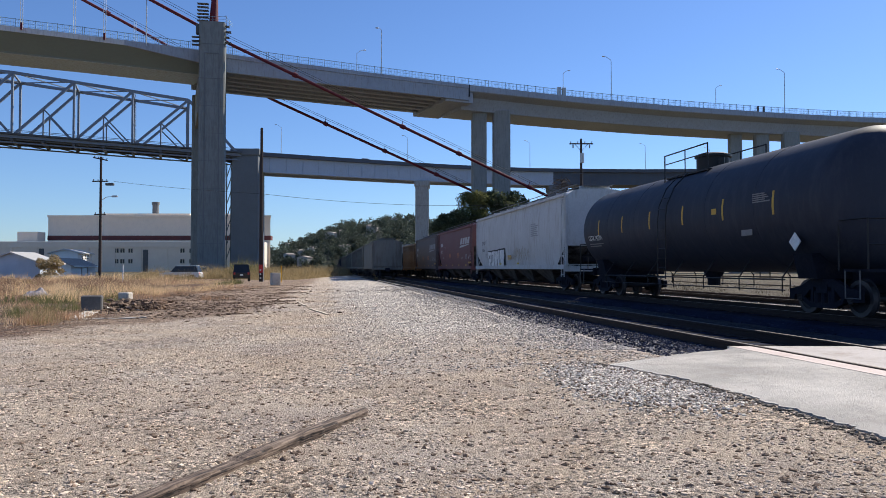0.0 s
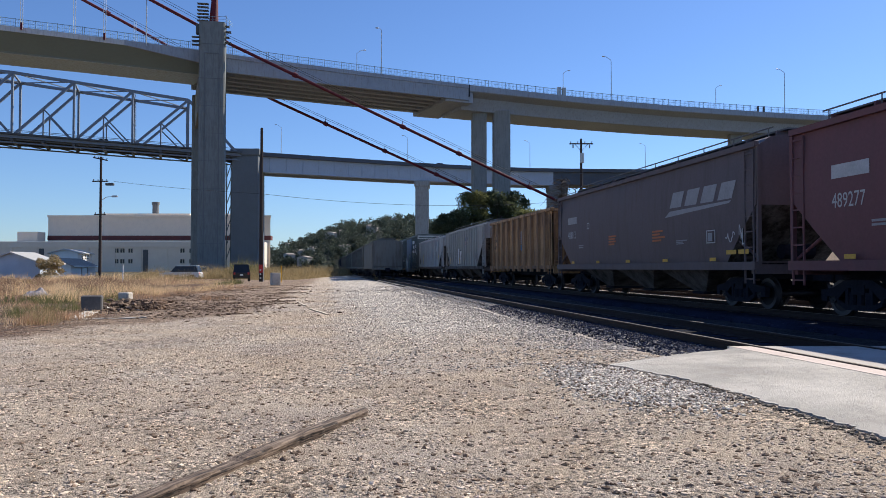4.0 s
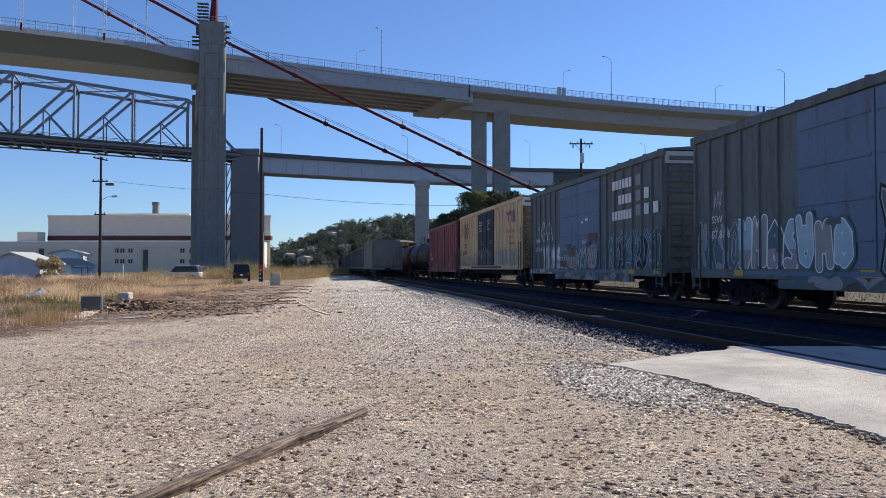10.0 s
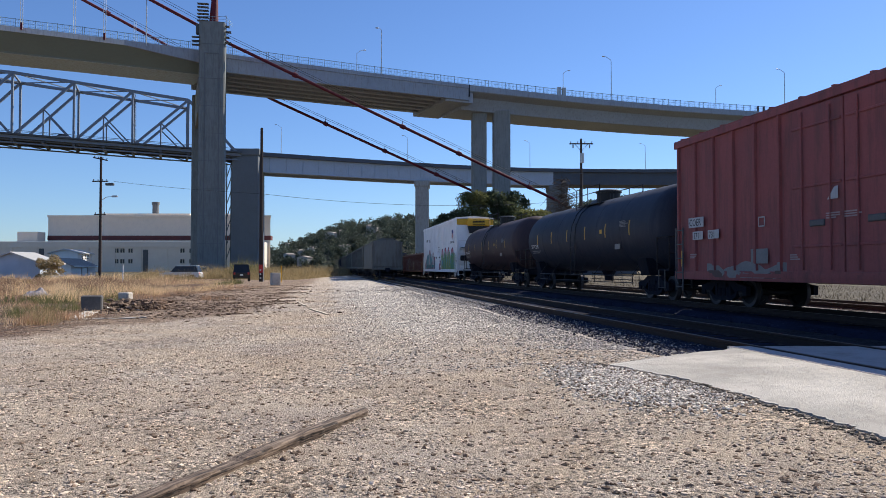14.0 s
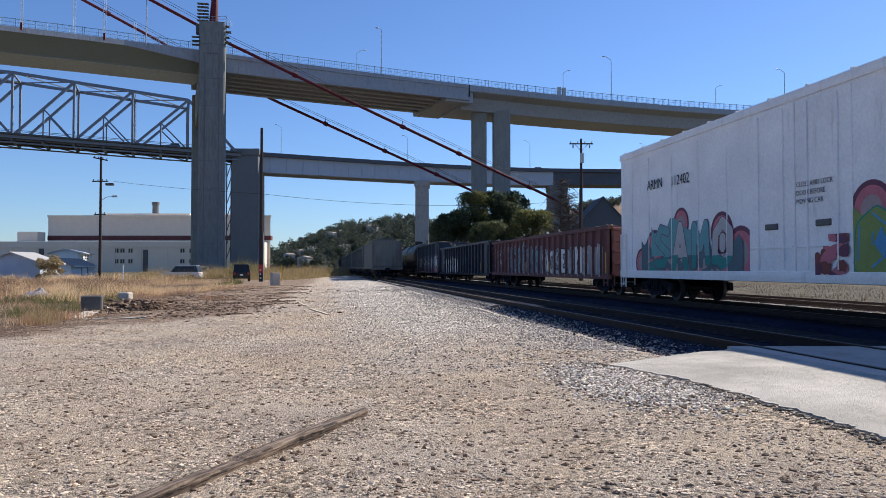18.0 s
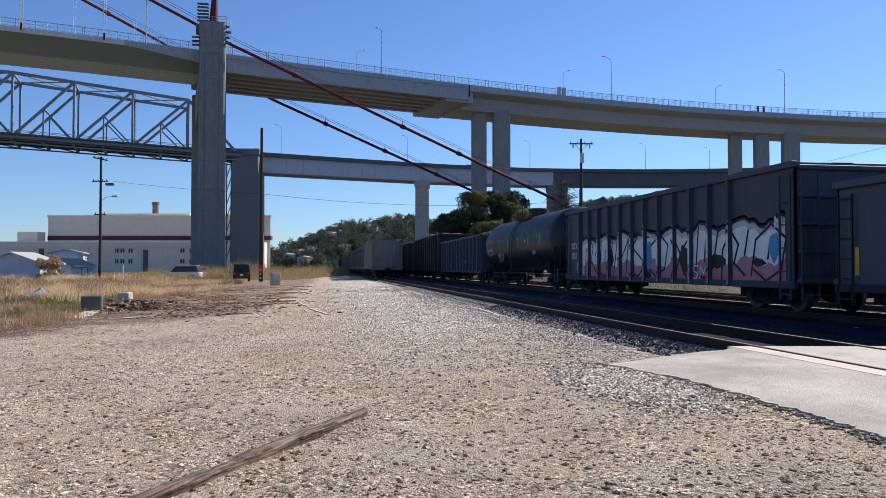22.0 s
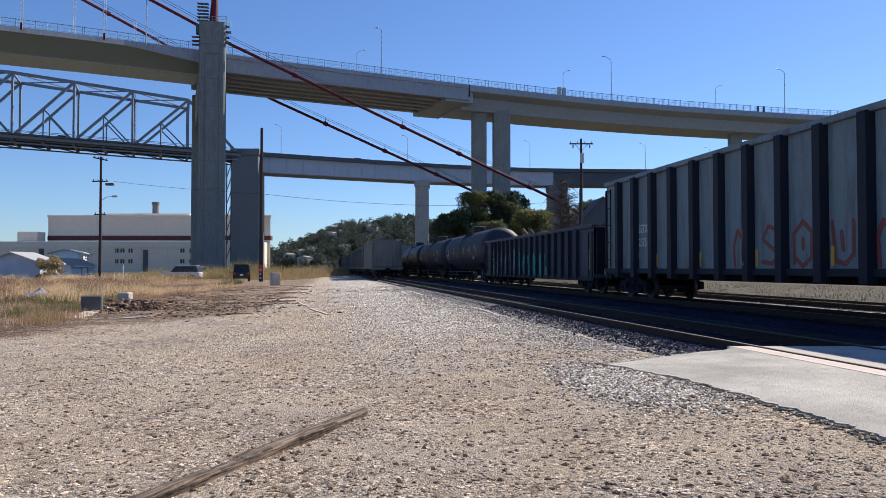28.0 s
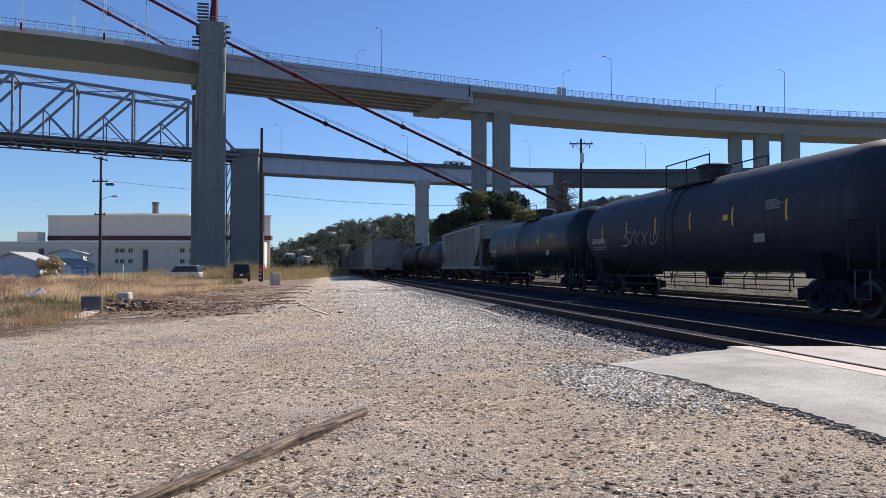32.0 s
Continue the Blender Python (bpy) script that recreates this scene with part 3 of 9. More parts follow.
def outer_points(n):
    """Clean pale stones between the main and the outer track."""
    y = 8 + 70 * nrng.random(n) ** 1.6
    x = 14.5 + 3.9 * nrng.random(n)
    d = abs(x - TRACK_C)
    return np.stack([x, y, np.where(d < 1.75, -0.185, -0.185 - 0.38 * (d - 1.75))], 1)


solid("ballast_stones", rocks(20000, ballast_points, lambda n: 0.018 + 0.03 * nrng.random(n)), M_stone_shade, "ballast stones round the rails, darkened for the train's shade", "ballast", kind="stuff")
def rail_side_points(n):
    """Dark stones among the pale ones, thickest beside the rail and close to the crossing."""
    y = 10.4 + 14 * nrng.random(n) ** 1.8
    x = 6.05 - 0.42 * np.abs(nrng.normal(size=n))
    g = np.array([level(a, b) for a, b in zip(x, y)])
    return np.stack([x, y, np.where(x > 4.75, -0.152 - 0.17 * np.clip(5.75 - x, 0, 1), g)], 1)


solid("ballast_stones", rocks(5200, rail_side_points, lambda n: 0.016 + 0.024 * nrng.random(n), 0.75), M_stone_shade, "dark ballast stones by the siding's rail, shade included in their colour", "ballast", kind="stuff")
solid("ballast_stones", rocks(24000, shoulder_points, lambda n: 0.013 + 0.02 * nrng.random(n), 0.7), M_stone_grey, "pale ballast stones along the siding's shoulder", "ballast", kind="stuff")

solid("ballast_stones", rocks(9000, outer_points, lambda n: 0.018 + 0.026 * nrng.random(n), 0.7), M_stone_pale, "pale crushed ballast stones between the outer tracks", "ballast", kind="stuff")


# ---- level crossing: asphalt apron and concrete panels ----
def asphalt_apron():
    s = Shape()
    ragged = random.Random(3)
    rows = []
    for i in range(241):
        t = i / 240
        y = 9.9 - 10.4 * t
        if y > 8.8:
            x = 3.42 + (y - 8.8) * 1.7
        else:
            x = 3.42 + 0.5 * (1 - math.exp((y - 8.8) / 0.9))
        x += 0.10 * noise.noise(Vector((y * 1.3, 0, 0))) + 0.07 * noise.noise(Vector((y * 5, 4, 0))) + 0.05 * noise.noise(Vector((y * 13, 2, 0))) + ragged.uniform(-0.018, 0.018)
        rows.append((x, y))
    for x, y in rows:
        s.v += [(x, y, -0.25), (x + 0.02, y, -0.085), (x + 0.5, y, -0.062), (5.72, y, -0.014), (5.72, y, -0.3)]
    for k in range(len(rows) - 1):
        s.f += [(k * 5 + i, k * 5 + i + 1, k * 5 + i + 6, k * 5 + i + 5) for i in range(4)]
    s.f += [tuple(range(5)), tuple(range(1200, 1205))]
    return s


def broken_edge_points(n):
    y = 3.6 + 5.4 * nrng.random(n)
    x = np.array([3.38 + 0.5 * (1 - math.exp(min(0.0, b - 8.8) / 0.9)) + 0.10 * noise.noise(Vector((b * 1.3, 0, 0))) + 0.07 * noise.noise(Vector((b * 5, 4, 0))) for b in y])
    return on_ground(x - 0.07 * np.abs(nrng.normal(size=n)) + 0.03, y, 0.004)


M_broken = mat("broken_asphalt", (0.15, 0.125, 0.10), 0.95, vary=0.3, scale=5, fine=40, spread=0.5, island=True, bump=0.3, spec=0.2)
solid("asphalt_crumbs", rocks(900, broken_edge_points, lambda n: 0.006 + 0.016 * nrng.random(n) ** 2.5, 0.7), M_broken, "dark crumbs broken from the asphalt's edge", "asphalt", kind="stuff")
M_panel = mat("crossing_concrete", (0.46, 0.42, 0.39), 0.9, vary=0.12, scale=0.8, fine=40, grime=(0.3, 0.24, 0.2), grime_at=0.64, bump=0.3, bump_scale=60)
M_header = mat("pink_header_concrete", (0.60, 0.50, 0.45), 0.9, vary=0.12, scale=0.8, fine=40, grime=(0.42, 0.33, 0.28), grime_at=0.66, bump=0.3, bump_scale=60)
crossing = thing("level_crossing", "worn pale asphalt crossing with a broken edge", "road", kind="structure")
part("asphalt", asphalt_apron(), M_asphalt, crossing, "pale worn asphalt with a crumbling edge")
for x0, x1 in ((5.735, 6.04), (6.17, 7.53), (7.68, 11.85), (11.98, 13.35), (13.5, 16.1), (16.2, 17.6), (17.7, 20)):
    s = Shape()
    a, b = 10.82 - 0.163 * x0, 10.82 - 0.163 * x1
    v = [(x0, -0.5, -0.3), (x1, -0.5, -0.3), (x1, b, -0.3), (x0, a, -0.3)]
    s.add(v + [(x, y, -0.012) for x, y, _ in v], [(3, 2, 1, 0), (4, 5, 6, 7), (0, 1, 5, 4), (1, 2, 6, 5), (2, 3, 7, 6), (3, 0, 4, 7)])
    part("crossing_panel", s, M_header if x0 == 5.735 else M_panel if x0 in (6.17, 11.98, 16.2) else M_asphalt, crossing)


# ---- crossing's loose timber ----
def timber():
    s = Shape()
    rr = random.Random(8)
    secs = []
    for i in range(73):
        t = i / 72
        w = 0.062 + 0.009 * noise.noise(Vector((t * 5, 1, 0))) - (0.02 if i == 72 else 0.0)
        secs.append((t * 3.6, w, 0.042 + 0.006 * noise.noise(Vector((t * 6, 5, 0))) - (0.008 if 30 < i < 36 else 0.0)))
    for y, w, h in secs:
        wob = 0.012 * noise.noise(Vector((y * 2, 9, 0)))
        c = [rr.uniform(-0.006, 0.006) + 0.012 * noise.noise(Vector((y * 9, k * 3.0, 0))) for k in range(4)]
        s.v += [(-0.9 * w + wob, y, 0), (0.85 * w + wob, y, 0), (0.98 * w + c[0] + wob, y, h * 1.55), (0.74 * w + c[1] + wob, y, h * 1.98 + 0.4 * c[2]),
                (-0.70 * w + wob, y, h * 1.92 + 0.4 * c[3]), (-w + c[2] + wob, y, h * 1.5)]
    for k in range(len(secs) - 1):
        for i in range(6):
            s.f.append((k * 6 + i, k * 6 + (i + 1) % 6, (k + 1) * 6 + (i + 1) % 6, (k + 1) * 6 + i))
    s.f += [tuple(range(6)), tuple(range(432, 438))]
    return s


a, b = site(-1.95, 3.19), site(-0.70, 6.55)
solid("timber_board", timber(), M_board, "old grey cracked timber lying on dirt", "timber",
      at=pose(a[0], a[1], -0.205, 0, 0, math.degrees(math.atan2(-(b[0] - a[0]), b[1] - a[1]))))


# ---- new bridge ----
def smooth_path(knots, count, up, lean=None):
    """A path through the knots (x, z of the site's grid), with the direction that points away from the yard."""
    k = [Vector((*p, 0)) for p in knots]
    k = [2 * k[0] - k[1]] + k + [2 * k[-1] - k[-2]]
    pts = []
    seg = len(k) - 3
    for i in range(count + 1):
        u = i / count * seg
        j = min(int(u), seg - 1)
        t = u - j
        p0, p1, p2, p3 = k[j:j + 4]
        pts.append(0.5 * ((2 * p1) + (p2 - p0) * t + (2 * p0 - 5 * p1 + 4 * p2 - p3) * t * t + (3 * p1 - p0 - 3 * p2 + p3) * t ** 3))
    out = []
    for i, p in enumerate(pts):
        d = (pts[min(i + 1, count)] - pts[max(i - 1, 0)]).normalized()
        wx, wy, _ = site(p.x, p.y)
        nx, ny, _ = site(-d.y, d.x)
        out.append((wx, wy, up, nx, ny))
    return out


DECK_UP = 41.0
span_path = smooth_path([(-130, 93.6), (-100, 108.8), (-73.3, 122.4), (-61.9, 127.8), (-43.5, 137.5)], 24, DECK_UP)
approach_path = smooth_path([(-43.5, 137.5), (-31.2, 144.2), (-12.8, 153.5), (5.7, 162.6)], 18, DECK_UP)
ramp_path = smooth_path([(5.7, 162.6), (28.5, 172.9), (52.1, 182), (69, 187.2), (88.9, 192.7), (105.5, 196.4), (118.5, 198.6), (150, 202), (190, 204)], 40, DECK_UP)


def bridge_rail(parent, path, off, tall=1.75):
    posts = Shape()
    for h, r in ((tall, 0.045), (tall * 0.66, 0.02), (tall * 0.33, 0.02), (0.34, 0.03)):
        part("rail_bar", Shape().sweep(path, [(off - r, h - r), (off + r, h - r), (off + r, h + r), (off - r, h + r)]), M_rail_fence, parent)
    for (x0, y0, z, nx, ny), (x1, y1, _, _, _) in zip(path, path[1:]):
        d = math.hypot(x1 - x0, y1 - y0)
        n = max(1, round(d / 0.36))
        for i in range(n):
            t = i / n
            x, y = x0 + (x1 - x0) * t + nx * off, y0 + (y1 - y0) * t + ny * off
            w = 0.05 if i % 6 == 0 else 0.019
            posts.box(x - w, y - w, z + 0.3, x + w, y + w, z + tall + (0.12 if i % 6 == 0 else 0.0))
    tagged(part("railing_infill", posts, M_rail_fence, parent), kind="stuff")


# barrier lighter than the deck: the sunlit band is in its colour
M_barrier = mat("sunlit_barrier_concrete", (0.60, 0.61, 0.60), 0.85, vary=0.12, scale=0.15, fine=1.2, grime=(0.4, 0.4, 0.39), grime_at=0.62, streak=0.8, bump=0.1, bump_scale=3)
bridge = thing("suspension_bridge", "tall road bridge with red cables and concrete approach spans", "bridge")
part("steel_deck", Shape().sweep(span_path, [(0, 0), (0, -0.45), (5.4, -2.55), (5.6, -2.75), (14.6, -2.75), (14.8, -2.55), (20.5, -0.45), (20.5, 0)]), M_steel_deck, bridge, "grey green painted steel box deck")
part("bottom_plate", Shape().sweep(span_path, [(5.7, -2.754), (5.7, -2.80), (14.5, -2.80), (14.5, -2.754)]), M_plate_lit, bridge, "streaked deck underside, paler for light from the ground")
part("deck_edge", Shape().sweep(span_path, [(-0.12, 0.35), (-0.12, -0.55), (0, -0.55), (0.3, 0.35)]), M_barrier, bridge, "concrete edge barrier, sunlit brightness in its colour")
ends = span_path[-5:]
s = Shape()
for k, (x, y, z, nx, ny) in enumerate(ends):
    dz = -0.5 - 0.42 * k
    s.v += [(x - nx * 0.16, y - ny * 0.16, z + 0.36), (x - nx * 0.16, y - ny * 0.16, z + dz), (x + nx * 0.5, y + ny * 0.5, z + dz), (x + nx * 0.5, y + ny * 0.5, z + 0.36)]
for k in range(len(ends) - 1):
    s.f += [(k * 4 + i, k * 4 + (i + 1) % 4, k * 4 + 4 + (i + 1) % 4, k * 4 + 4 + i) for i in range(4)]
s.f += [(0, 1, 2, 3), tuple(len(s.v) - 4 + i for i in range(4))]
part("end_fairing", s, M_deck, bridge, "pale tapered fascia where the deck meets the pylon")
for off in (0, 1):
    bridge_rail(bridge, (span_path, approach_path + ramp_path[1:])[off], 0.25)
bridge_rail(bridge, span_path + approach_path[1:] + ramp_path[1:], 19.6)
slab = part("approach_slab", Shape().sweep(approach_path, [(-0.2, 0.3), (-0.2, -0.5), (0, -0.5), (0, -3.1), (0.9, -3.1), (0.9, -1.2), (19.5, -1.2), (20.2, -0.4), (20.2, 0.3)]), M_deck, bridge)
for k in range(5):
    o = 3.2 + 3.3 * k
    part("girder", Shape().sweep(approach_path, [(o, -1.2), (o - 0.15, -3.1), (o + 1.1, -3.1), (o + 0.95, -1.2)]), M_deck, bridge)
part("box_girder", Shape().sweep(ramp_path, [(-0.2, 0.3), (-0.2, -1.0), (0, -1.15), (2.9, -1.75), (4.2, -4.3), (14.5, -4.3), (15.8, -1.75), (19.5, -1.1), (19.7, 0.3)]), M_deck, bridge)
# stepped seat at the joint
jx, jy, jz, jnx, jny = ramp_path[0]
jd = Vector((jny, -jnx, 0))
for k, (z0, z1, l) in enumerate(((-1.2, -2.5, 2.6), (-2.5, -3.6, 5.5))):
    s = Shape()
    s.sweep([(jx - jd.x * l, jy - jd.y * l, jz, jnx, jny), (jx + jd.x * 1.2, jy + jd.y * 1.2, jz, jnx, jny)], [(0.4, z0), (0.4, z1), (19, z1), (19, z0)])
    part("joint_seat", s, M_deck, bridge)
s = Shape()
s.sweep([(jx - jd.x * 0.1, jy - jd.y * 0.1, jz, jnx, jny), (jx + jd.x * 0.1, jy + jd.y * 0.1, jz, jnx, jny)], [(-0.23, 0.32), (-0.23, -2.4), (0.2, -2.4), (0.2, 0.32)])
part("expansion_joint", s, M_black, bridge)


def pier_leg(parent, x, z, w, d, top, name="pier_leg", flare=0.0, turn=0.0):
    """One upright concrete leg; x, z in the site's grid, front face towards the yard."""
    cx, cy, _ = site(x, z)
    s = Shape()
    c = 0.25
    for h, k in ((-1.0, 1 + flare), (top, 1.0)):
        a, b = w / 2 * k, d / 2 * k
        s.v += [(-a + c, -b, h), (a - c, -b, h), (a, -b + c, h), (a, b - c, h), (a - c, b, h), (-a + c, b, h), (-a, b - c, h), (-a, -b + c, h)]
    s.f += [tuple(range(8)), tuple(range(8, 16))] + [(i, (i + 1) % 8, 8 + (i + 1) % 8, 8 + i) for i in range(8)]
    ob = part(name, s, M_concrete, parent, at=pose(cx, cy, 0, 0, 0, math.degrees(-TURN) + turn))
    return ob


leg = pier_leg(bridge, -42.45, 136.6, 4.55, 4.4, 46.0, "pylon_leg", 0.02, 13)
leg.data.materials[0] = M_pylon
for sx in (-1.25, 1.25):
    part("groove", Shape().box(sx - 0.07, -2.30, 2, sx + 0.07, -2.18, 40.2), M_concrete_old, leg)
part("groove", Shape().box(-1.25, -2.295, 40.06, 1.25, -2.18, 40.2), M_concrete_old, leg)
for h in (5.5, 10.5, 15.5, 20.5, 25.5, 30.5, 35.5, 41.8):
    part("pour_joint", Shape().box(-2.26, -2.27, h, 2.26, -2.18, h + 0.07), M_concrete_old, leg)
part("cable_anchor", Shape().cbox(-2.9, -1.4, 43.8, -2.25, -0.2, 45.6, 0.1), M_dark_steel, leg, "dark steel cable housing")
for k in range(4):
    part("side_grating", Shape().box(2.3, -1.9, 42.4 + 1.0 * k, 3.3 - 0.3 * (k % 2), -0.6, 42.46 + 1.0 * k), M_dark_steel, leg)
part("side_ladder", Shape().box(2.33, -1.3, 42.4, 2.42, -1.2, 47.6).box(2.33, -0.8, 42.4, 2.42, -0.7, 47.6), M_dark_steel, leg)
far_leg = pier_leg(bridge, -50.3, 156.5, 5.0, 4.6, 37.0, "pylon_leg", 0.02, 19)
far_leg.data.materials[0] = M_pylon
cx, cy, _ = site(-46.6, 147)
part("cross_beam", Shape().box(-2.2, -9, 30, 2.2, 9, 36.6), M_concrete, bridge, at=pose(cx, cy, 0, 0, 0, math.degrees(-TURN) + 20))
for x, z, w in ((8.3, 172, 3.4), (13.5, 172, 3.9)):
    pier_leg(bridge, x, z, w, 4.2, 37.2)
for x, z, w in ((77.8, 198, 3.2), (84.8, 198, 3.65), (92.6, 198, 4.4)):
    pier_leg(bridge, x, z, w, 2.2, 37.2)


def spot(x, z, up):
    return Vector(site(x, z, up))


def cable(name, pts, r, parent, sag=0.0, steps=1):
    s = Shape()
    out = []
    for a, b in zip(pts, pts[1:]):
        for i in range(steps):
            t = i / steps
            p = a.lerp(b, t)
            p.z -= sag * 4 * t * (1 - t)
            out.append(p)
    out.append(pts[-1])
    s.pipe(out, r, 10)
    return part(name, s, M_cable if r > 0.1 else M_wire, parent, smooth=40)


near_cable = [spot(-89.9, 112.5, 66.0), spot(-52.4, 132.5, 49.2), spot(-44.9, 136.5, 45.75), spot(-39.5, 137.0, 42.6), spot(23.4, 160, 16.2), spot(32, 164, 12)]
far_cable = [spot(-114, 117, 76), spot(-71.2, 145.5, 54.1), spot(-56.8, 155, 47.2), spot(-37.1, 163, 37.96), spot(6.2, 175, 19.6), spot(20, 179, 13)]
cable("main_cable", near_cable, 0.29, bridge)
cable("main_cable", far_cable, 0.29, bridge)
for line in (near_cable, far_cable):
    for o in (-0.45, 0.45):
        cable("hand_rope", [p + Vector((o, 0, 1.25)) for p in line], 0.035, bridge)
for line, seg, ts in ((near_cable, 3, (0.18, 0.50, 0.68, 0.92)), (far_cable, 3, (0.25, 0.55, 0.82)), (far_cable, 1, (0.28,))):
    for t in ts:
        p = line[seg].lerp(line[seg + 1], t)
        d = (line[seg + 1] - line[seg]).normalized()
        s = Shape().rod(p - d * 0.45, p + d * 0.45, 0.47, 10)
        s.rod(p, p + Vector((0, 0, 1.2)), 0.06, 6)
        part("cable_band", s, M_cable, bridge)
# saddle and its small platforms at the pylon's top
s = Shape()
p = spot(-42, 135.5, 45.9)
s.rod(p, p + Vector((0.2, 0, 6)), 0.85, 12, 0.5)
part("saddle_housing", s, M_cable, bridge)
for k in range(6):
    q = spot(-43.6, 134.4, 46.0 + 0.62 * k)
    part("platform", Shape().box(q.x - 1.0, q.y - 0.5, q.z, q.x + 1.0, q.y + 0.5, q.z + 0.07), M_dark_steel, bridge)
for k in range(3):
    q = spot(-44.7, 134.0, 41.5 + 0.7 * k)
    part("platform", Shape().box(q.x - 0.7, q.y - 0.5, q.z, q.x + 0.7, q.y + 0.5, q.z + 0.07), M_dark_steel, bridge)
s = Shape()
for a, b in (((-44.3, 134.6), (-39.5, 134.6)), ((-39.5, 134.6), (-39.5, 139))):
    for h in (0.5, 1.0):
        s.rod(spot(*a, 45.9 + h), spot(*b, 45.9 + h), 0.035, 6)
for x, z in ((-44.3, 134.6), (-41.9, 134.6), (-39.5, 134.6), (-39.5, 137)):
    s.rod(spot(x, z, 45.8), spot(x, z, 47), 0.04, 6)
part("top_railing", s, M_rail_fence, bridge)


def hanger(x, z, top):
    for o in (-0.18, 0.18):
        s = Shape().rod(spot(x + o, z, DECK_UP - 0.2), spot(x + o, z, top), 0.055, 6)
        part("hanger", s, M_lamp, bridge)
    part("hanger_socket", Shape().rod(spot(x, z, DECK_UP - 0.2), spot(x, z, DECK_UP + 1.0), 0.22, 8), M_cable, bridge)


hanger(-70.2, 123.2, 61)
hanger(-58.9, 128.8, 52.5)
for x, z, top in ((-70.5, 141.5, 56), (-61, 146.5, 50)):
    for o in (-0.2, 0.2):
        part("hanger", Shape().rod(spot(x + o, z, DECK_UP), spot(x + o, z, top), 0.055, 6), M_lamp, bridge)


# ---- street lamps on both decks ----
def street_lamp(x, z, base, h, arm=(1.0, 0.0)):
    ob = thing("street_lamp", "slim galvanised street lamp with a curved arm on the deck", "street lamp", at=pose(*site(x, z, base)), group="bridge lamps")
    part("pole", Shape().rod((0, 0, 0), (0, 0, h), 0.115, 8, 0.07), M_lamp, ob)
    pts = [(0, 0, h)]
    for i in range(1, 6):
        t = i / 5
        pts.append((arm[0] * 2.0 * t, arm[1] * 2.0 * t, h + 1.0 * math.sin(t * 1.57)))
    part("arm", Shape().pipe(pts, 0.055, 6), M_lamp, ob)
    e = pts[-1]
    part("lamp_head", Shape().cbox(e[0] - 0.32, e[1] - 0.16, e[2] - 0.1, e[0] + 0.32, e[1] + 0.16, e[2] + 0.1, 0.05), M_lamp, ob)
    return ob


street_lamp(-53, 132.2, DECK_UP - 0.2, 10.5, (0.9, 0.3))
street_lamp(-12.8, 153.9, DECK_UP, 9.6, (-0.4, 0.9))
street_lamp(-20.0, 172, DECK_UP, 10, (0.9, 0.3))
street_lamp(40.4, 178, DECK_UP, 10, (-0.9, 0.2))
street_lamp(30.8, 190, DECK_UP, 10, (0.9, 0.3))
street_lamp(88.9, 193, DECK_UP, 11, (-0.9, 0.2))
street_lamp(76.5, 208, DECK_UP, 10.5, (0.9, 0.3))
for x, z in ((27.0, 172.5), (28.2, 173.0)):
    solid("deck_cabinet", Shape().cbox(-0.45, -0.3, 0, 0.45, 0.3, 1.9, 0.05), M_lamp, "grey metal cabinet behind the bridge railing", "cabinet", at=pose(*site(x, z, DECK_UP + 0.3)), group="deck cabinets")
for x, z in ((80.9, 190.6), (82.6, 191.1)):
    solid("deck_sign", Shape().cbox(-0.25, -0.1, 0, 0.25, 0.1, 1.5, 0.04), M_dark_steel, "small dark box on the bridge railing", "box", at=pose(*site(x, z, DECK_UP + 0.3)), group="deck boxes")

# ---- old bridge ----
OLD_UP = 39.0
old_path = smooth_path([(-63.5, 248.3), (-34.7, 262.5), (-10.2, 274), (9.9, 281.9), (42, 290), (96.7, 291.8), (166, 278.7), (230, 262)], 40, OLD_UP)
old = thing("truss_bridge", "older grey steel truss bridge with girder viaduct", "bridge")
s = Shape()
TA, TB = Vector((-160.15, 210.37, 0)), Vector((-82.22, 239.76, 0))
GRADE = -0.0297
tdir = (TB - TA).normalized()
tn = Vector((-tdir.y, tdir.x, 0))
TL = (TB - TA).length
PANELS = 5
PL = TL / PANELS


def tp(u, off, up):
    q = TA + tdir * u + tn * off
    return spot(q.x, q.y, up + GRADE * (u - TL))


def beam(a, b, w, name="truss_member", m=None):
    s = Shape()
    d = (b - a).normalized()
    side = d.cross(Vector((0, 0, 1)))
    side = side.normalized() if side.length > 0.01 else Vector((1, 0, 0))
    up = side.cross(d)
    q = [a + side * w * i + up * w * j for i, j in ((-.5, -.5), (.5, -.5), (.5, .5), (-.5, .5))]
    q += [p + (b - a) for p in q]
    s.add(q, [(0, 1, 2, 3), (7, 6, 5, 4), (0, 4, 5, 1), (1, 5, 6, 2), (2, 6, 7, 3), (3, 7, 4, 0)])
    return part(name, s, m or M_truss, old)


def top_at(u):
    return OLD_UP + 16.4 + 2.85 * min(1.0, (TL - u) / (3 * PL))


for off in (0.0, 13.5):
    beam(tp(-60, off, OLD_UP), tp(TL + PL, off, OLD_UP), 0.9, "bottom_chord")
    for k in range(-1, PANELS):
        u0, u1, um = k * PL, (k + 1) * PL, (k + 0.5) * PL
        beam(tp(u0, off, top_at(u0)), tp(u1, off, top_at(u1)), 0.85, "top_chord")
        beam(tp(u1, off, OLD_UP), tp(u1, off, top_at(u1)), 0.6, "post")
        beam(tp(u0, off, OLD_UP), tp(u1, off, top_at(u1)), 0.75, "diagonal")
        mid = tp(um, off, (OLD_UP + top_at(u1)) / 2)
        beam(mid, tp(um, off, OLD_UP), 0.4, "sub_post")
        beam(mid, tp(u1, off, OLD_UP), 0.4, "sub_diagonal")
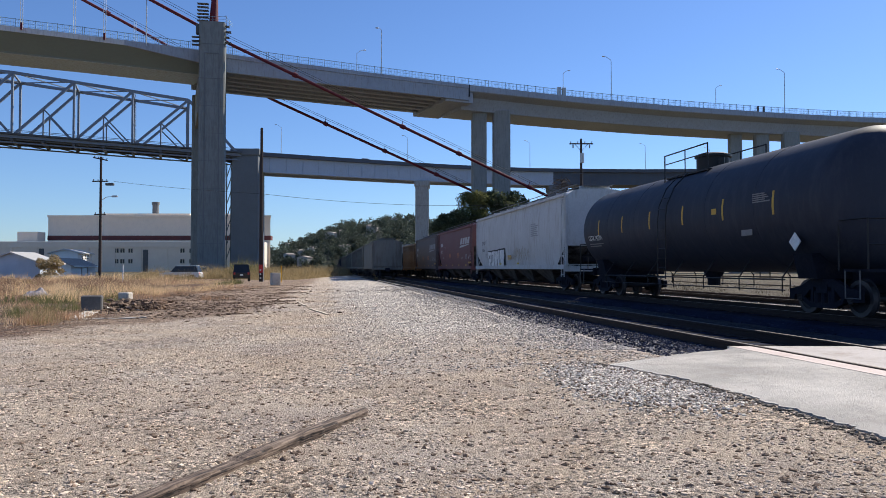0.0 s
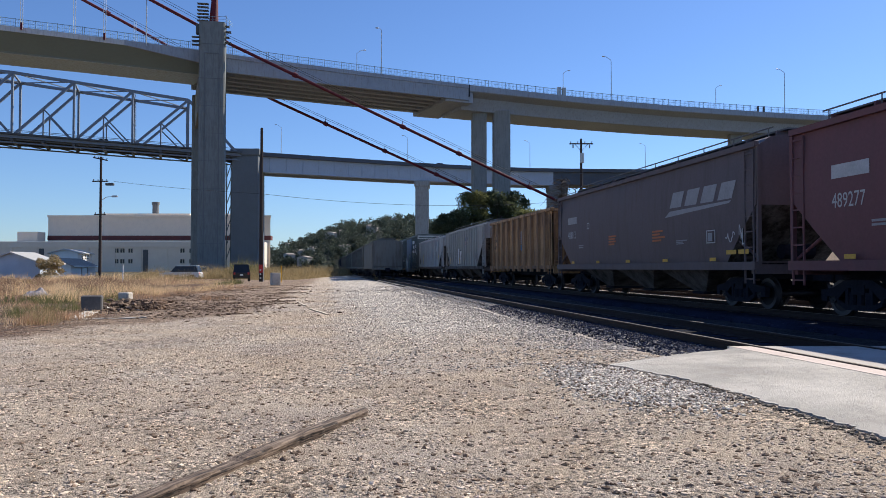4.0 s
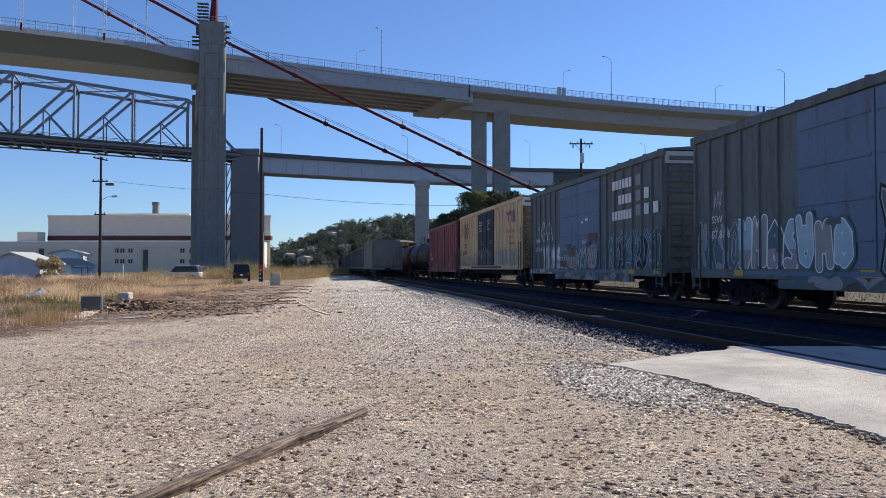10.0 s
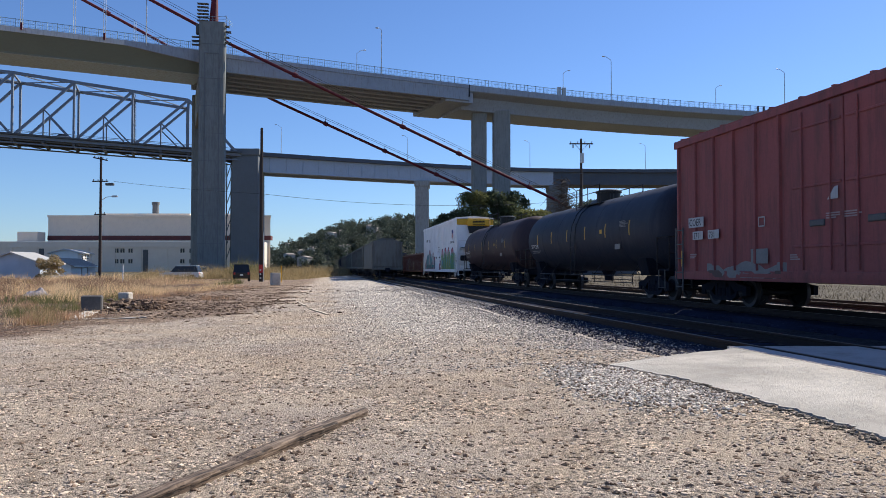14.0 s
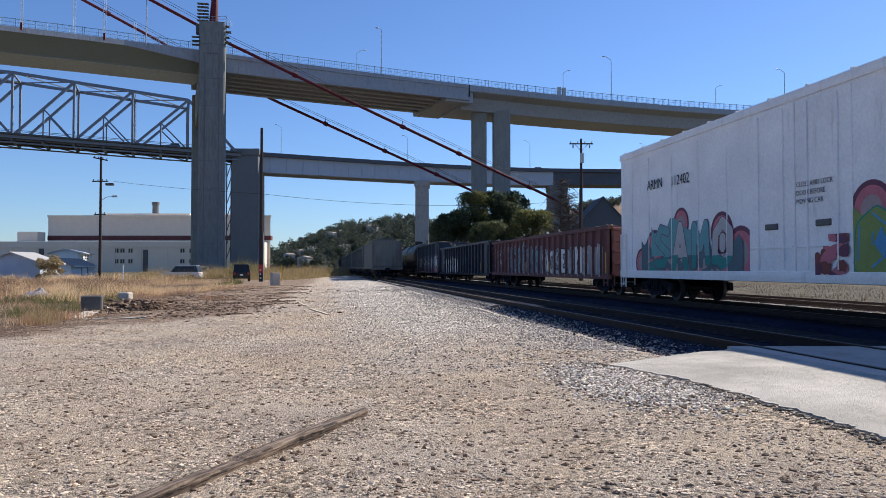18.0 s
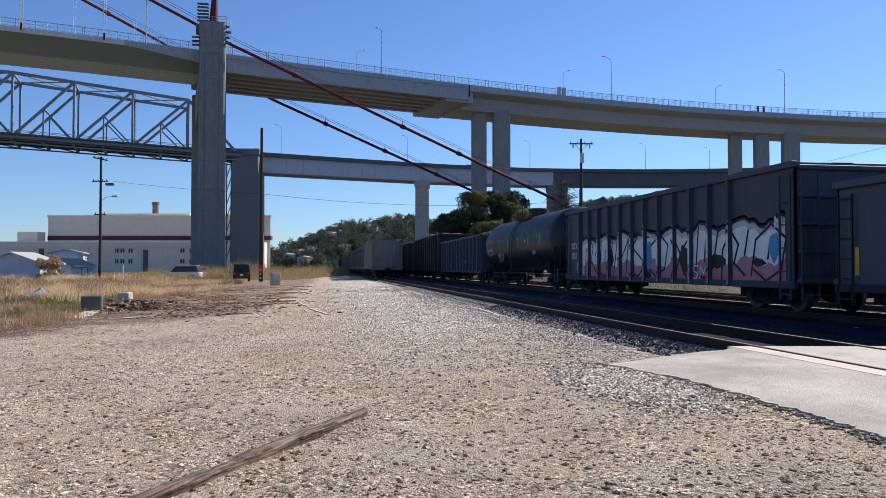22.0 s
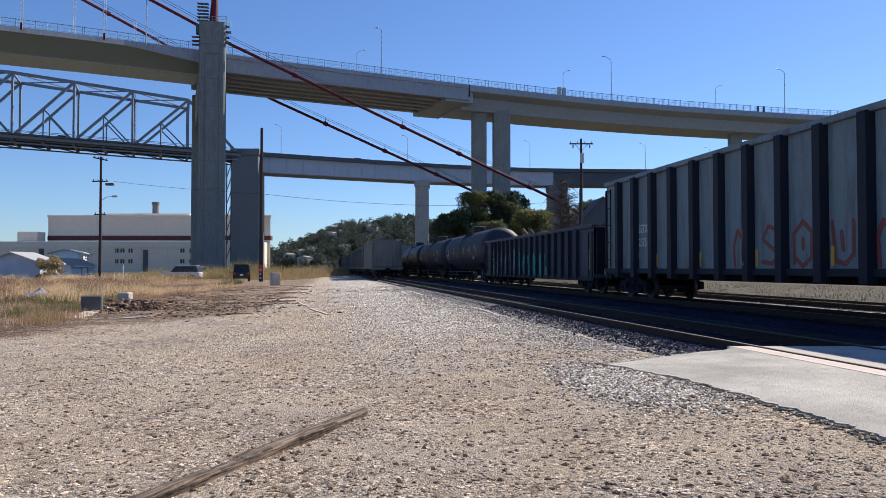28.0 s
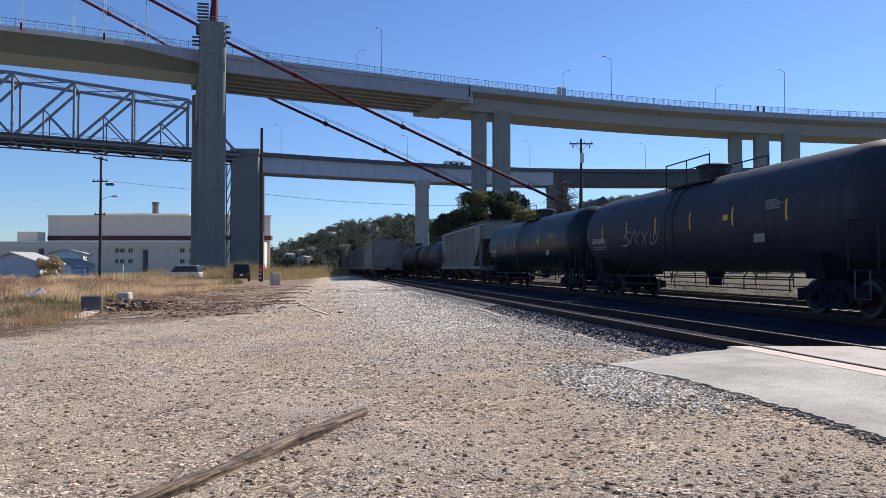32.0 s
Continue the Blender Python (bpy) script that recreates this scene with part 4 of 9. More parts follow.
for k in range(0, PANELS + 1):
    beam(tp(k * PL, 0, top_at(k * PL)), tp(k * PL, 13.5, top_at(k * PL)), 0.5, "strut")
    if k < PANELS:
        beam(tp(k * PL, 0, top_at(k * PL)), tp((k + 1) * PL, 13.5, top_at((k + 1) * PL)), 0.3, "lateral")
        beam(tp((k + 1) * PL, 0, top_at((k + 1) * PL)), tp(k * PL, 13.5, top_at(k * PL)), 0.3, "lateral")
s = Shape()
a, b = TA - tdir * 60, TB
for z0, z1, o0, o1 in ((0.5, 1.0, -1.2, 14.2), (-1.0, -0.3, 0.3, 0.9), (-1.0, -0.3, 12, 12.6)):
    q = [tp(-60, o0, OLD_UP + z0), tp(-60, o1, OLD_UP + z0), tp(TL + PL, o1, OLD_UP + z0), tp(TL + PL, o0, OLD_UP + z0)]
    s.add(q + [p + Vector((0, 0, z1 - z0)) for p in q], [(0, 1, 2, 3), (7, 6, 5, 4), (0, 4, 5, 1), (1, 5, 6, 2), (2, 6, 7, 3), (3, 7, 4, 0)])
part("road_deck", s, M_dark_steel, old)
for k in range(-3, PANELS * 2 + 2):
    beam(tp(k * PL / 2, -0.4, OLD_UP - 1.0), tp(k * PL / 2, 13.8, OLD_UP - 1.0), 0.8, "floor_beam", M_dark_steel)
    beam(tp(k * PL / 2, 0.6, OLD_UP - 1.7), tp((k + 1) * PL / 2, 12.4, OLD_UP - 1.7), 0.3, "bottom_lateral", M_dark_steel)
for off in (0.2, 12.6):
    beam(tp(-60, off, OLD_UP - 1.75), tp(TL + PL, off, OLD_UP - 1.75), 0.4, "lower_chord")
beam(tp(-60, -1.2, OLD_UP + 1.8), tp(TL + PL, -1.2, OLD_UP + 1.8), 0.14, "hand_rail")
beam(tp(-60, -1.2, OLD_UP + 1.4), tp(TL + PL, -1.2, OLD_UP + 1.4), 0.1, "hand_rail")
beam(tp(TL, 0, top_at(TL)), tp(TL + PL * 0.95, 0, OLD_UP), 0.8, "end_post")

n_split = 24
part("viaduct_deck", Shape().sweep(old_path, [(-0.8, 0.95), (-0.8, -0.35), (13.8, -0.35), (13.8, 0.9), (13.5, 0.9), (13.5, 0), (-0.5, 0), (-0.5, 0.95)]), M_viaduct, old)
part("plate_girder", Shape().sweep(old_path[:n_split], [(0.3, -0.35), (0.3, -5.4), (0.9, -5.4), (0.9, -0.35)]), M_girder, old)
part("plate_girder", Shape().sweep(old_path[:n_split], [(12.1, -0.35), (12.1, -5.4), (12.7, -5.4), (12.7, -0.35)]), M_girder, old)
part("flange", Shape().sweep(old_path[:n_split], [(0.05, -5.4), (0.05, -5.65), (1.1, -5.65), (1.1, -5.4)]), M_girder, old)
stiff = Shape().box(-0.06, -0.2, -5.4, 0.06, 0.0, -0.35).mesh("stiffener")
for (x0, y0, z, nx, ny), (x1, y1, _, _, _) in zip(old_path[:n_split - 1], old_path[1:n_split]):
    d = math.hypot(x1 - x0, y1 - y0)
    n = max(1, round(d / 7.5))
    for i in range(n):
        t = i / n
        ang = math.degrees(math.atan2(y1 - y0, x1 - x0))
        part("stiffener", stiff, M_girder, old, at=pose(x0 + (x1 - x0) * t + nx * 0.3, y0 + (y1 - y0) * t + ny * 0.3, z, 0, 0, ang))
part("concrete_girder", Shape().sweep(old_path[n_split - 1:], [(0.3, -0.35), (0.3, -5.2), (12.7, -5.2), (12.7, -0.35)]), M_viaduct, old)


def old_pier(x, z, w, d, top, cap=0.0):
    ob = pier_leg(old, x, z, w, d, top, "viaduct_pier", 0.05)
    ob.data.materials[0] = M_concrete_old
    if cap:
        c = part("pier_cap", Shape().cbox(-w / 2 - cap, -d / 2 - cap, top - 2.2, w / 2 + cap, d / 2 + cap, top, 0.2), M_concrete_old, ob)
    return ob


old_pier(-65.4, 250, 8.6, 9, 40.6, 0.5)
pale_pier = old_pier(-7.8, 279, 4.8, 9, 33.5, 0.4)
old_pier(45, 294, 7.0, 9, 33.5, 0.3)
far_pier = old_pier(99.5, 297, 8.2, 9, 33.8, 0.3)
old_pier(140, 290, 7, 9, 33.5, 0.3)
for ob in (pale_pier, far_pier, *pale_pier.children, *far_pier.children):
    ob.data.materials[0] = M_pier_pale
# lattice tower between the piers
for k in range(7):
    h0, h1 = 4 + 4.6 * k, 8.6 + 4.6 * k
    beam(spot(-72.7, 250, h0), spot(-71.2, 250, h1), 0.25, "lattice_brace", M_dark_steel)
for x in (-72.7, -71.2):
    beam(spot(x, 250, -0.5), spot(x, 250, 36.5), 0.35, "lattice_leg", M_dark_steel)
for x, z in ((-55.2, 252.5), (-13, 273), (33.4, 284.5), (79.5, 291), (108, 300), (131, 303)):
    street_lamp(x, z + 1, OLD_UP + 0.5, 9.6, (-0.9, 0.2))
mast = thing("lattice_mast", "thin lattice antenna mast on the old bridge", "mast", at=pose(*site(-102.3, 246, OLD_UP + 1.2)))
for i in range(3):
    t = i * 2.094
    part("mast_leg", Shape().rod((0.6 * math.cos(t), 0.6 * math.sin(t), 0), (0.4 * math.cos(t), 0.4 * math.sin(t), 19.5), 0.09, 6), M_truss, mast)
for k in range(18):
    h = 0.3 + k * 1.06
    part("mast_ring", Shape().pipe([(0.55 * math.cos(i * 2.094 + k), 0.55 * math.sin(i * 2.094 + k), h + 0.5 * i) for i in range(4)], 0.06, 5), M_truss, mast)

# ---- factory ----
factory = thing("factory", "large pale factory hall with a maroon band", "factory", at=pose(*site(0, 300, 0), 0, 0, math.degrees(-TURN)))
part("main_hall", Shape().prism([(-159, 0), (-69.5, 0), (-79.5, 40), (-159, 40)], "z", -1, 22.2), M_factory, factory)
part("band", Shape().box(-159.15, -0.15, 12.4, -69.3, 3, 14.2), M_maroon, factory, "dark red painted band")
part("roof_edge", Shape().prism([(-159.3, -0.3), (-69.2, -0.3), (-79.2, 40.3), (-159.3, 40.3)], "z", 21.6, 22.4), M_factory, factory)
part("lower_hall", Shape().cbox(-178, -14, -1, -70.5, -0.2, 11.4, 0.2), M_factory_low, factory)
part("lower_cornice", Shape().box(-178.3, -14.3, 9.0, -68.8, -13.95, 9.5), M_factory_low, factory)
part("roof_house", Shape().cbox(-141, 6, 22.4, -104, 20, 23.6, 0.2), M_factory, factory)
part("roof_house", Shape().cbox(-100, 6, 22.4, -76, 20, 23.5, 0.2), M_factory, factory)
part("flue", Shape().lathe([(22, 1.3), (27.5, 1.3), (27.5, 1.55), (28.6, 1.55), (28.6, 1.2)], 16, "z", (-119.6, 10, 0)), M_concrete_old, factory, smooth=40)
part("roof_house", Shape().cbox(-168, -6, 11.2, -160, 0, 15.5, 0.1), M_factory_low, factory)
win = Shape()
win.box(-0.9, -0.12, 0, 0.9, 0.0, 1.9)
wm = win.mesh("window_frame")
pane = Shape().box(-0.36, -0.14, 0.15, 0.36, -0.11, 1.75).mesh("pane")
for z in (3.0, 7.1):
    for x in (-125.2, -122.9, -119.8, -99.9, -96.4, -80, -75.6, -73.4):
        w = part("window", wm, M_factory_low, factory, at=pose(x, -14.0, z - 0.2))
        for k in (-0.43, 0.43):
            part("pane", pane, M_glass, w, at=pose(k, 0, 0))
for k in range(11):
    x = -176 + 10 * k
    part("pilaster", Shape().box(x - 0.35, -14.25, -1, x + 0.35, -13.95, 9.0), M_factory_low, factory)
part("loading_door", Shape().box(-115, -14.12, -1, -113.1, -13.9, 8.2), M_dark_steel, factory)
part("loading_door", Shape().box(-155, -14.12, -1, -153, -13.9, 8.6), M_dark_steel, factory)

# ---- small houses ----
def house(name, x, z, w, d, eave, ridge, wall, roof, label, turn=0.0):
    ob = thing(name, label, "house", at=pose(*site(x, z, -0.3), 0, 0, math.degrees(-TURN) + turn))
    part("wall", Shape().prism([(-w / 2, 0), (w / 2, 0), (w / 2, eave), (0, ridge - 0.15), (-w / 2, eave)], "y", -d / 2, d / 2), wall, ob)
    for s in (-1, 1):
        q = Shape()
        q.prism([(0, ridge), (s * (w / 2 + 0.45), eave - 0.15), (s * (w / 2 + 0.45), eave - 0.32), (0, ridge - 0.17)], "y", -d / 2 - 0.4, d / 2 + 0.4)
        part("roof", q, roof, ob)
    return ob


shed = house("shed", -51.9, 92, 7.1, 4.4, 2.2, 3.4, M_blue_wall, M_roof_pale, "blue grey shed with a pale metal roof", -2)
part("gutter", Shape().cbox(3.97, -2.6, 1.86, 4.08, 2.6, 1.98, 0.02), M_white, shed)
for k in range(7):
    part("siding_board", Shape().box(-3.55, -2.24, 0.2 + 0.28 * k, 3.55, -2.19, 0.22 + 0.28 * k), M_blue_wall, shed)
M_shingle = mat("weathered_shingle", (0.34, 0.31, 0.28), 0.9, vary=0.3, scale=2, fine=12, bump=0.1)
house_a = house("house", -63.4, 126, 5.2, 13.0, 1.95, 3.1, M_white_wall, M_shingle, "low white house with a weathered shingle roof", 9.2)
for y in (-1.2, 1.9):
    part("door", Shape().box(2.55, y - 0.22, 0, 2.64, y + 0.22, 1.5), M_shingle, house_a)
part("fascia", Shape().box(2.98, -6.8, 1.62, 3.06, 6.8, 1.8), M_white_wall, house_a)
house_b = house("house", -68.2, 137, 4.6, 8.0, 4.3, 4.9, M_white_wall, M_roof_pale, "white two storey house with a low pale roof", 9.2)
for k in range(4):
    part("louvre", Shape().box(2.28, -3.8, 3.0 + 0.3 * k, 2.38, 3.8, 3.14 + 0.3 * k), M_white, house_b)
for y in (-1.5, 0.1, 1.6):
    part("window", Shape().box(2.26, y - 0.3, 3.0, 2.335, y + 0.3, 4.05), M_glass, house_b)


# ---- utility poles and wires ----
def utility_pole(x, z, h, r, label):
    g = level(*site(x, z)[:2])
    ob = thing("utility_pole", label, "utility pole", at=pose(*site(x, z, g), 0, 0, math.degrees(-TURN)), group="utility poles")
    part("post", Shape().rod((0, 0, -0.3), (0, 0, h), r, 12, r * 0.65), M_wood_pole, ob, smooth=40)
    return ob


def crossarm(ob, z, half, tilt=0.0, pins=4):
    a = part("crossarm", Shape().cbox(-half, -0.06, -0.07, half, 0.06, 0.07, 0.01), M_wood_pole, ob, at=pose(0, -0.16, z, 0, tilt, 0))
    for i in range(pins):
        x = -half + 0.15 + (2 * half - 0.3) * i / (pins - 1)
        part("insulator", Shape().rod((x, 0, 0.07), (x, 0, 0.26), 0.05, 8), M_dark_steel, a)


pole_a = utility_pole(-41.4, 90, 14.9, 0.19, "tall wooden pole with a small street lamp and crossarms")
crossarm(pole_a, 14.6, 0.9, 12)
crossarm(pole_a, 11.9, 0.95, 0)
crossarm(pole_a, 7.9, 0.7, 0, 3)
part("lamp_arm", Shape().pipe([(0.1, 0, 9.6), (0.7, 0, 10.0), (1.5, 0, 10.1)], 0.035, 6), M_lamp, pole_a)
part("lamp_head", Shape().cbox(1.4, -0.13, 9.98, 2.05, 0.13, 10.2, 0.05), M_lamp, pole_a)
part("transformer", Shape().cbox(0.6, -0.2, 11.4, 1.6, 0.2, 11.7, 0.06), M_dark_steel, pole_a)
pole_b = utility_pole(-18.3, 75, 15.5, 0.21, "tall bare wooden pole with red and white foot marks")
part("foot_wrap", Shape().rod((0, 0, 0.9), (0, 0, 1.7), 0.225, 12), M_red, pole_b)
for k in range(3):
    part("reflector", Shape().box(-0.07, -0.235, 0.3 + 0.4 * k, 0.07, -0.20, 0.42 + 0.4 * k), M_white, pole_b)
part("conduit", Shape().rod((0.24, -0.05, 0), (0.24, -0.05, 5), 0.04, 6), M_lamp, pole_b)
pole_c = utility_pole(15.8, 85, 16.2, 0.19, "wooden pole with one crossarm and a transformer can")
crossarm(pole_c, 15.6, 1.35, 0)
for sx in (-1, 1):
    part("arm_brace", Shape().rod((sx * 0.75, -0.18, 15.55), (0, -0.18, 14.75), 0.03, 6), M_dark_steel, pole_c)
    part("hanging_insulator", Shape().rod((sx * 0.95, -0.16, 15.5), (sx * 0.95, -0.16, 15.1), 0.07, 8), M_dark_steel, pole_c)
part("transformer", Shape().lathe([(13.4, 0.2), (13.4, 0.24), (14.5, 0.24), (14.5, 0.15)], 12, "z", (0.05, -0.3, 0)), M_lamp, pole_c)
for z in (12.2, 12.7):
    part("cross_bar", Shape().cbox(-1.3, -0.25, z - 0.04, 0.3, -0.15, z + 0.04, 0.01), M_dark_steel, pole_c)
utility_pole(15.3, 83, 10.2, 0.16, "short dark wooden stub beside a pole")


def wire(a, b, sag, r=0.018, label="thin dark overhead wire"):
    s = Shape()
    pts = [a.lerp(b, i / 24) - Vector((0, 0, sag * 4 * (i / 24) * (1 - i / 24))) for i in range(25)]
    s.pipe(pts, r, 5)
    return solid("overhead_wire", s, M_wire, label, "wire", group="overhead wires")


wire(spot(-39.8, 90, 11.6), spot(-18.3, 75, 8.6), 0.15)
wire(spot(-18.3, 75, 8.6), spot(15.8, 85, 8.9), 0.9)
wire(spot(63.2, 200, 20.5), spot(124.1, 200, 35.0), 0.3, 0.04)

# ---- blocks, slabs and rubble at the yard's edge ----
def ground_at(x, z):
    wx, wy, _ = site(x, z)
    return level(wx, wy)


# the sunken block's shade is put into its dark colour
M_block_dark = mat("shade_dark_concrete", (0.13, 0.125, 0.12), 0.9, vary=0.3, scale=3, fine=30)
M_sheet = mat("grey_plastic", (0.26, 0.235, 0.24), 0.45, vary=0.2, scale=4, bump=0.2)
solid("concrete_block", Shape().cbox(-0.34, -0.40, -0.1, 0.34, 0.40, 0.95, 0.03), M_block, "pale square concrete block on the dirt", "block",
            at=pose(*site(-13.6, 60.5, ground_at(-13.6, 60.5)), 0, 0, 16), group="concrete blocks")
solid("concrete_block", Shape().cbox(-0.22, -0.2, -0.1, 0.22, 0.2, 0.36, 0.04), M_block, "pale concrete post stub among weeds", "block",
      at=pose(*site(-12.75, 30.0, ground_at(-12.75, 30.0)), 0, 0, -16), group="concrete blocks")
solid("concrete_block", Shape().cbox(-0.30, -0.16, -0.1, 0.30, 0.16, 0.50, 0.04), M_block_dark, "concrete block half sunk in soil, its shade painted dark", "block",
      at=pose(*site(-10.85, 23.1, ground_at(-10.85, 23.1)), 0, 0, 8), group="concrete blocks")
slab_ob = thing("concrete_slab", "cracked low concrete kerb frame sunk in the dirt", "slab", at=pose(0, 0, 0))


def kerb(p, q, w, h):
    """A low weathered kerb lying between two points of the site's grid."""
    a, c = Vector(site(*p)), Vector(site(*q))
    d = c - a
    n = max(2, round(d.length / 0.6))
    s = Shape()
    for i in range(n + 1):
        o = a + d * (i / n)
        k = Vector((-d.y, d.x, 0)).normalized() * w
        g = level(o.x, o.y)
        e = 0.03 * noise.noise(Vector((o.x * 2, o.y * 2, 4)))
        s.v += [tuple(o - k + Vector((0, 0, g - 0.15))), tuple(o - k * (1 + e) + Vector((0, 0, g + h + e))), tuple(o + k * (1 - e) + Vector((0, 0, g + h + e * 0.5))), tuple(o + k + Vector((0, 0, g - 0.15)))]
    for i in range(n):
        s.f += [(i * 4 + j, i * 4 + (j + 1) % 4, i * 4 + 4 + (j + 1) % 4, i * 4 + 4 + j) for j in range(4)]
    s.f += [(0, 1, 2, 3), (n * 4, n * 4 + 1, n * 4 + 2, n * 4 + 3)]
    part("kerb", s, M_block, slab_ob)


kerb((-9.85, 20.0), (-11.85, 26.6), 0.2, 0.035)
kerb((-9.75, 19.6), (-8.1, 20.4), 0.13, 0.02)
kerb((-11.8, 26.7), (-11.1, 27.0), 0.12, 0.05)
kerb((-10.7, 24.3), (-9.6, 23.7), 0.07, 0.03)
def crumpled_sheet():
    s = Shape()
    for j in range(11):
        for i in range(17):
            x, y = -0.62 + 1.24 * i / 16, -0.55 + 1.1 * j / 10
            e = math.sin(math.pi * i / 16) * math.sin(math.pi * j / 10)
            s.v.append((x, y, 0.02 + e * (0.30 + 0.25 * noise.noise(Vector((x * 3, y * 3, 0)))) + 0.05 * noise.noise(Vector((x * 9, y * 9, 2)))))
    s.f += [(j * 17 + i, j * 17 + i + 1, (j + 1) * 17 + i + 1, (j + 1) * 17 + i) for j in range(10) for i in range(16)]
    return s


solid("plastic_sheet", crumpled_sheet(), M_sheet, "crumpled grey plastic sheet lying in dry weeds", "plastic sheet", at=pose(*site(-19.55, 36.0, ground_at(-19.55, 36.0)), 0, 0, 20))
solid("marker_post", Shape().rod((0, 0, 0), (0, 0, 1.6), 0.06, 8), M_yellow, "thin yellow steel marker post beside a block", "post", at=pose(*site(-15.6, 72, ground_at(-15.6, 72))))
solid("marker_post", Shape().rod((0, 0, 0), (0, 0, 1.7), 0.05, 8), M_white, "pale upright fence post in dry grass", "post", at=pose(*site(-32.6, 76, ground_at(-32.6, 76))))
def lying(p, q, r, label):
    a, c = site(*p), site(*q)
    a, c = Vector((a[0], a[1], level(a[0], a[1]) + 0.004)), Vector((c[0], c[1], level(c[0], c[1]) + 0.004))
    side = (c - a).cross(Vector((0, 0, 1))).normalized() * r
    q = [a - side, a + side, c + side, c - side]
    q += [p + Vector((0, 0, 0.018)) for p in q]
    solid("lath", Shape().add(q, [(3, 2, 1, 0), (4, 5, 6, 7), (0, 1, 5, 4), (1, 2, 6, 5), (2, 3, 7, 6), (3, 0, 4, 7)]), M_lath, label, "timber", group="loose laths")


M_lath = mat("bleached_lath", (0.52, 0.44, 0.34), 0.85, vary=0.2, scale=4, bump=0.2)
lying((-6.1, 30.4), (-4.8, 26.0), 0.05, "thin bleached wooden lath on the gravel")
lying((-4.2, 23.6), (-3.15, 20.4), 0.045, "thin bleached wooden lath on the gravel")
twig_rng = random.Random(77)
tw = Shape()
for k in range(260):
    z = 4.2 + 22 * twig_rng.random() ** 1.6
    x = -0.56 * z + twig_rng.random() ** 1.5 * z * 0.75
    wx, wy, _ = site(x, z)
    a, l = twig_rng.uniform(0, 3.14), twig_rng.uniform(0.03, 0.11)
    g = level(wx, wy)
    tw.rod((wx, wy, g + 0.006), (wx + l * math.cos(a), wy + l * math.sin(a), g + 0.010), 0.0028, 4, 0.0015)
solid("twigs", tw, M_bark, "thin dark twigs scattered on the dirt", "twigs", kind="stuff")


def litter_points(n, x0, x1, z0, z1):
    out = []
    for i in range(n):
        wx, wy, _ = site(x0 + (x1 - x0) * nrng.random(), z0 + (z1 - z0) * nrng.random())
        out.append((wx, wy, level(wx, wy) + 0.01))
    return out


M_stalk = mat("dead_stalk", (0.33, 0.26, 0.19), 0.9, vary=0.3, scale=3, bump=0)
tw = Shape()
for p in litter_points(330, -15, -7.6, 15.2, 22):
    if p[0] * 0.86 > 0.51 * p[1] - 13.0:
        continue
    a, l = twig_rng.uniform(0, 3.14), twig_rng.uniform(0.1, 0.4)
    tw.rod(p, (p[0] + l * math.cos(a), p[1] + l * math.sin(a), p[2] + twig_rng.uniform(0, 0.06)), 0.006, 4, 0.003)
solid("dead_stalks", tw, M_stalk, "bleached dead stalks lying on dark soil", "stalks", kind="stuff")


def clod_points(n):
    """Small ragged heaps of turned earth with loose crumbs between them."""
    rr = random.Random(12)
    heaps = []
    while len(heaps) < 150:
        z = 20.5 + 38 * rr.random() ** 1.1
        x = -0.40 * z + rr.random() * (0.40 * z - 4.6)
        wx, wy, _ = site(x, z)
        if wx < -1.2 - 0.9 * max(0.0, (26 - z) / 4):
            heaps.append((wx, wy, rr.uniform(0.12, 0.5), rr.uniform(0.04, 0.22), rr.uniform(-0.4, 0.4)))
    out = []
    while len(out) < n:
        wx, wy, r, h, a = heaps[len(out) % 150]
        if len(out) % 5 == 0:
            r *= 4
        u, v = nrng.normal(size=2) * r
        x, y = wx + u * 1.5, wy + v * 0.7 + a * u
        out.append((x, y, level(x, y) + 0.01 + h * nrng.random() * math.exp(-(u * u + v * v) / (r * r))))
    return np.array(out)


def heap_points(n):
    p = []
    for i in range(n):
        x, z = -10.0 + 0.45 * nrng.normal(), 24.2 + 0.8 * nrng.normal()
        wx, wy, _ = site(x, z)
        p.append((wx, wy, level(wx, wy) + 0.32 * nrng.random() * math.exp(-((z - 24.2) / 1.2) ** 2)))
    return np.array(p)


solid("dirt_clods", rocks(7500, clod_points, lambda n: 0.008 + 0.06 * nrng.random(n) ** 4, 0.45, 70), M_clod, "rough little heaps of dark dry turned earth", "earth", kind="stuff")
solid("dirt_clods", rocks(700, heap_points, lambda n: 0.03 + 0.08 * nrng.random(n) ** 3, 0.7, 70), M_clod, "small dark heap of earth behind a block", "earth", kind="stuff")


def spread(n, x0, x1, z0, z1, power=1.0, hold=None):
    x = x0 + (x1 - x0) * nrng.random(n)
    z = z0 + (z1 - z0) * nrng.random(n) ** power
    keep = np.array([noise.noise(Vector((a * 0.25, b * 0.18, 2.0))) > -0.12 for a, b in zip(x, z)]) if hold is None else hold(x, z)
    x, z = x[keep], z[keep]
    w = np.array([site(a, b)[:2] for a, b in zip(x, z)])
    return on_ground(w[:, 0], w[:, 1], -0.02)


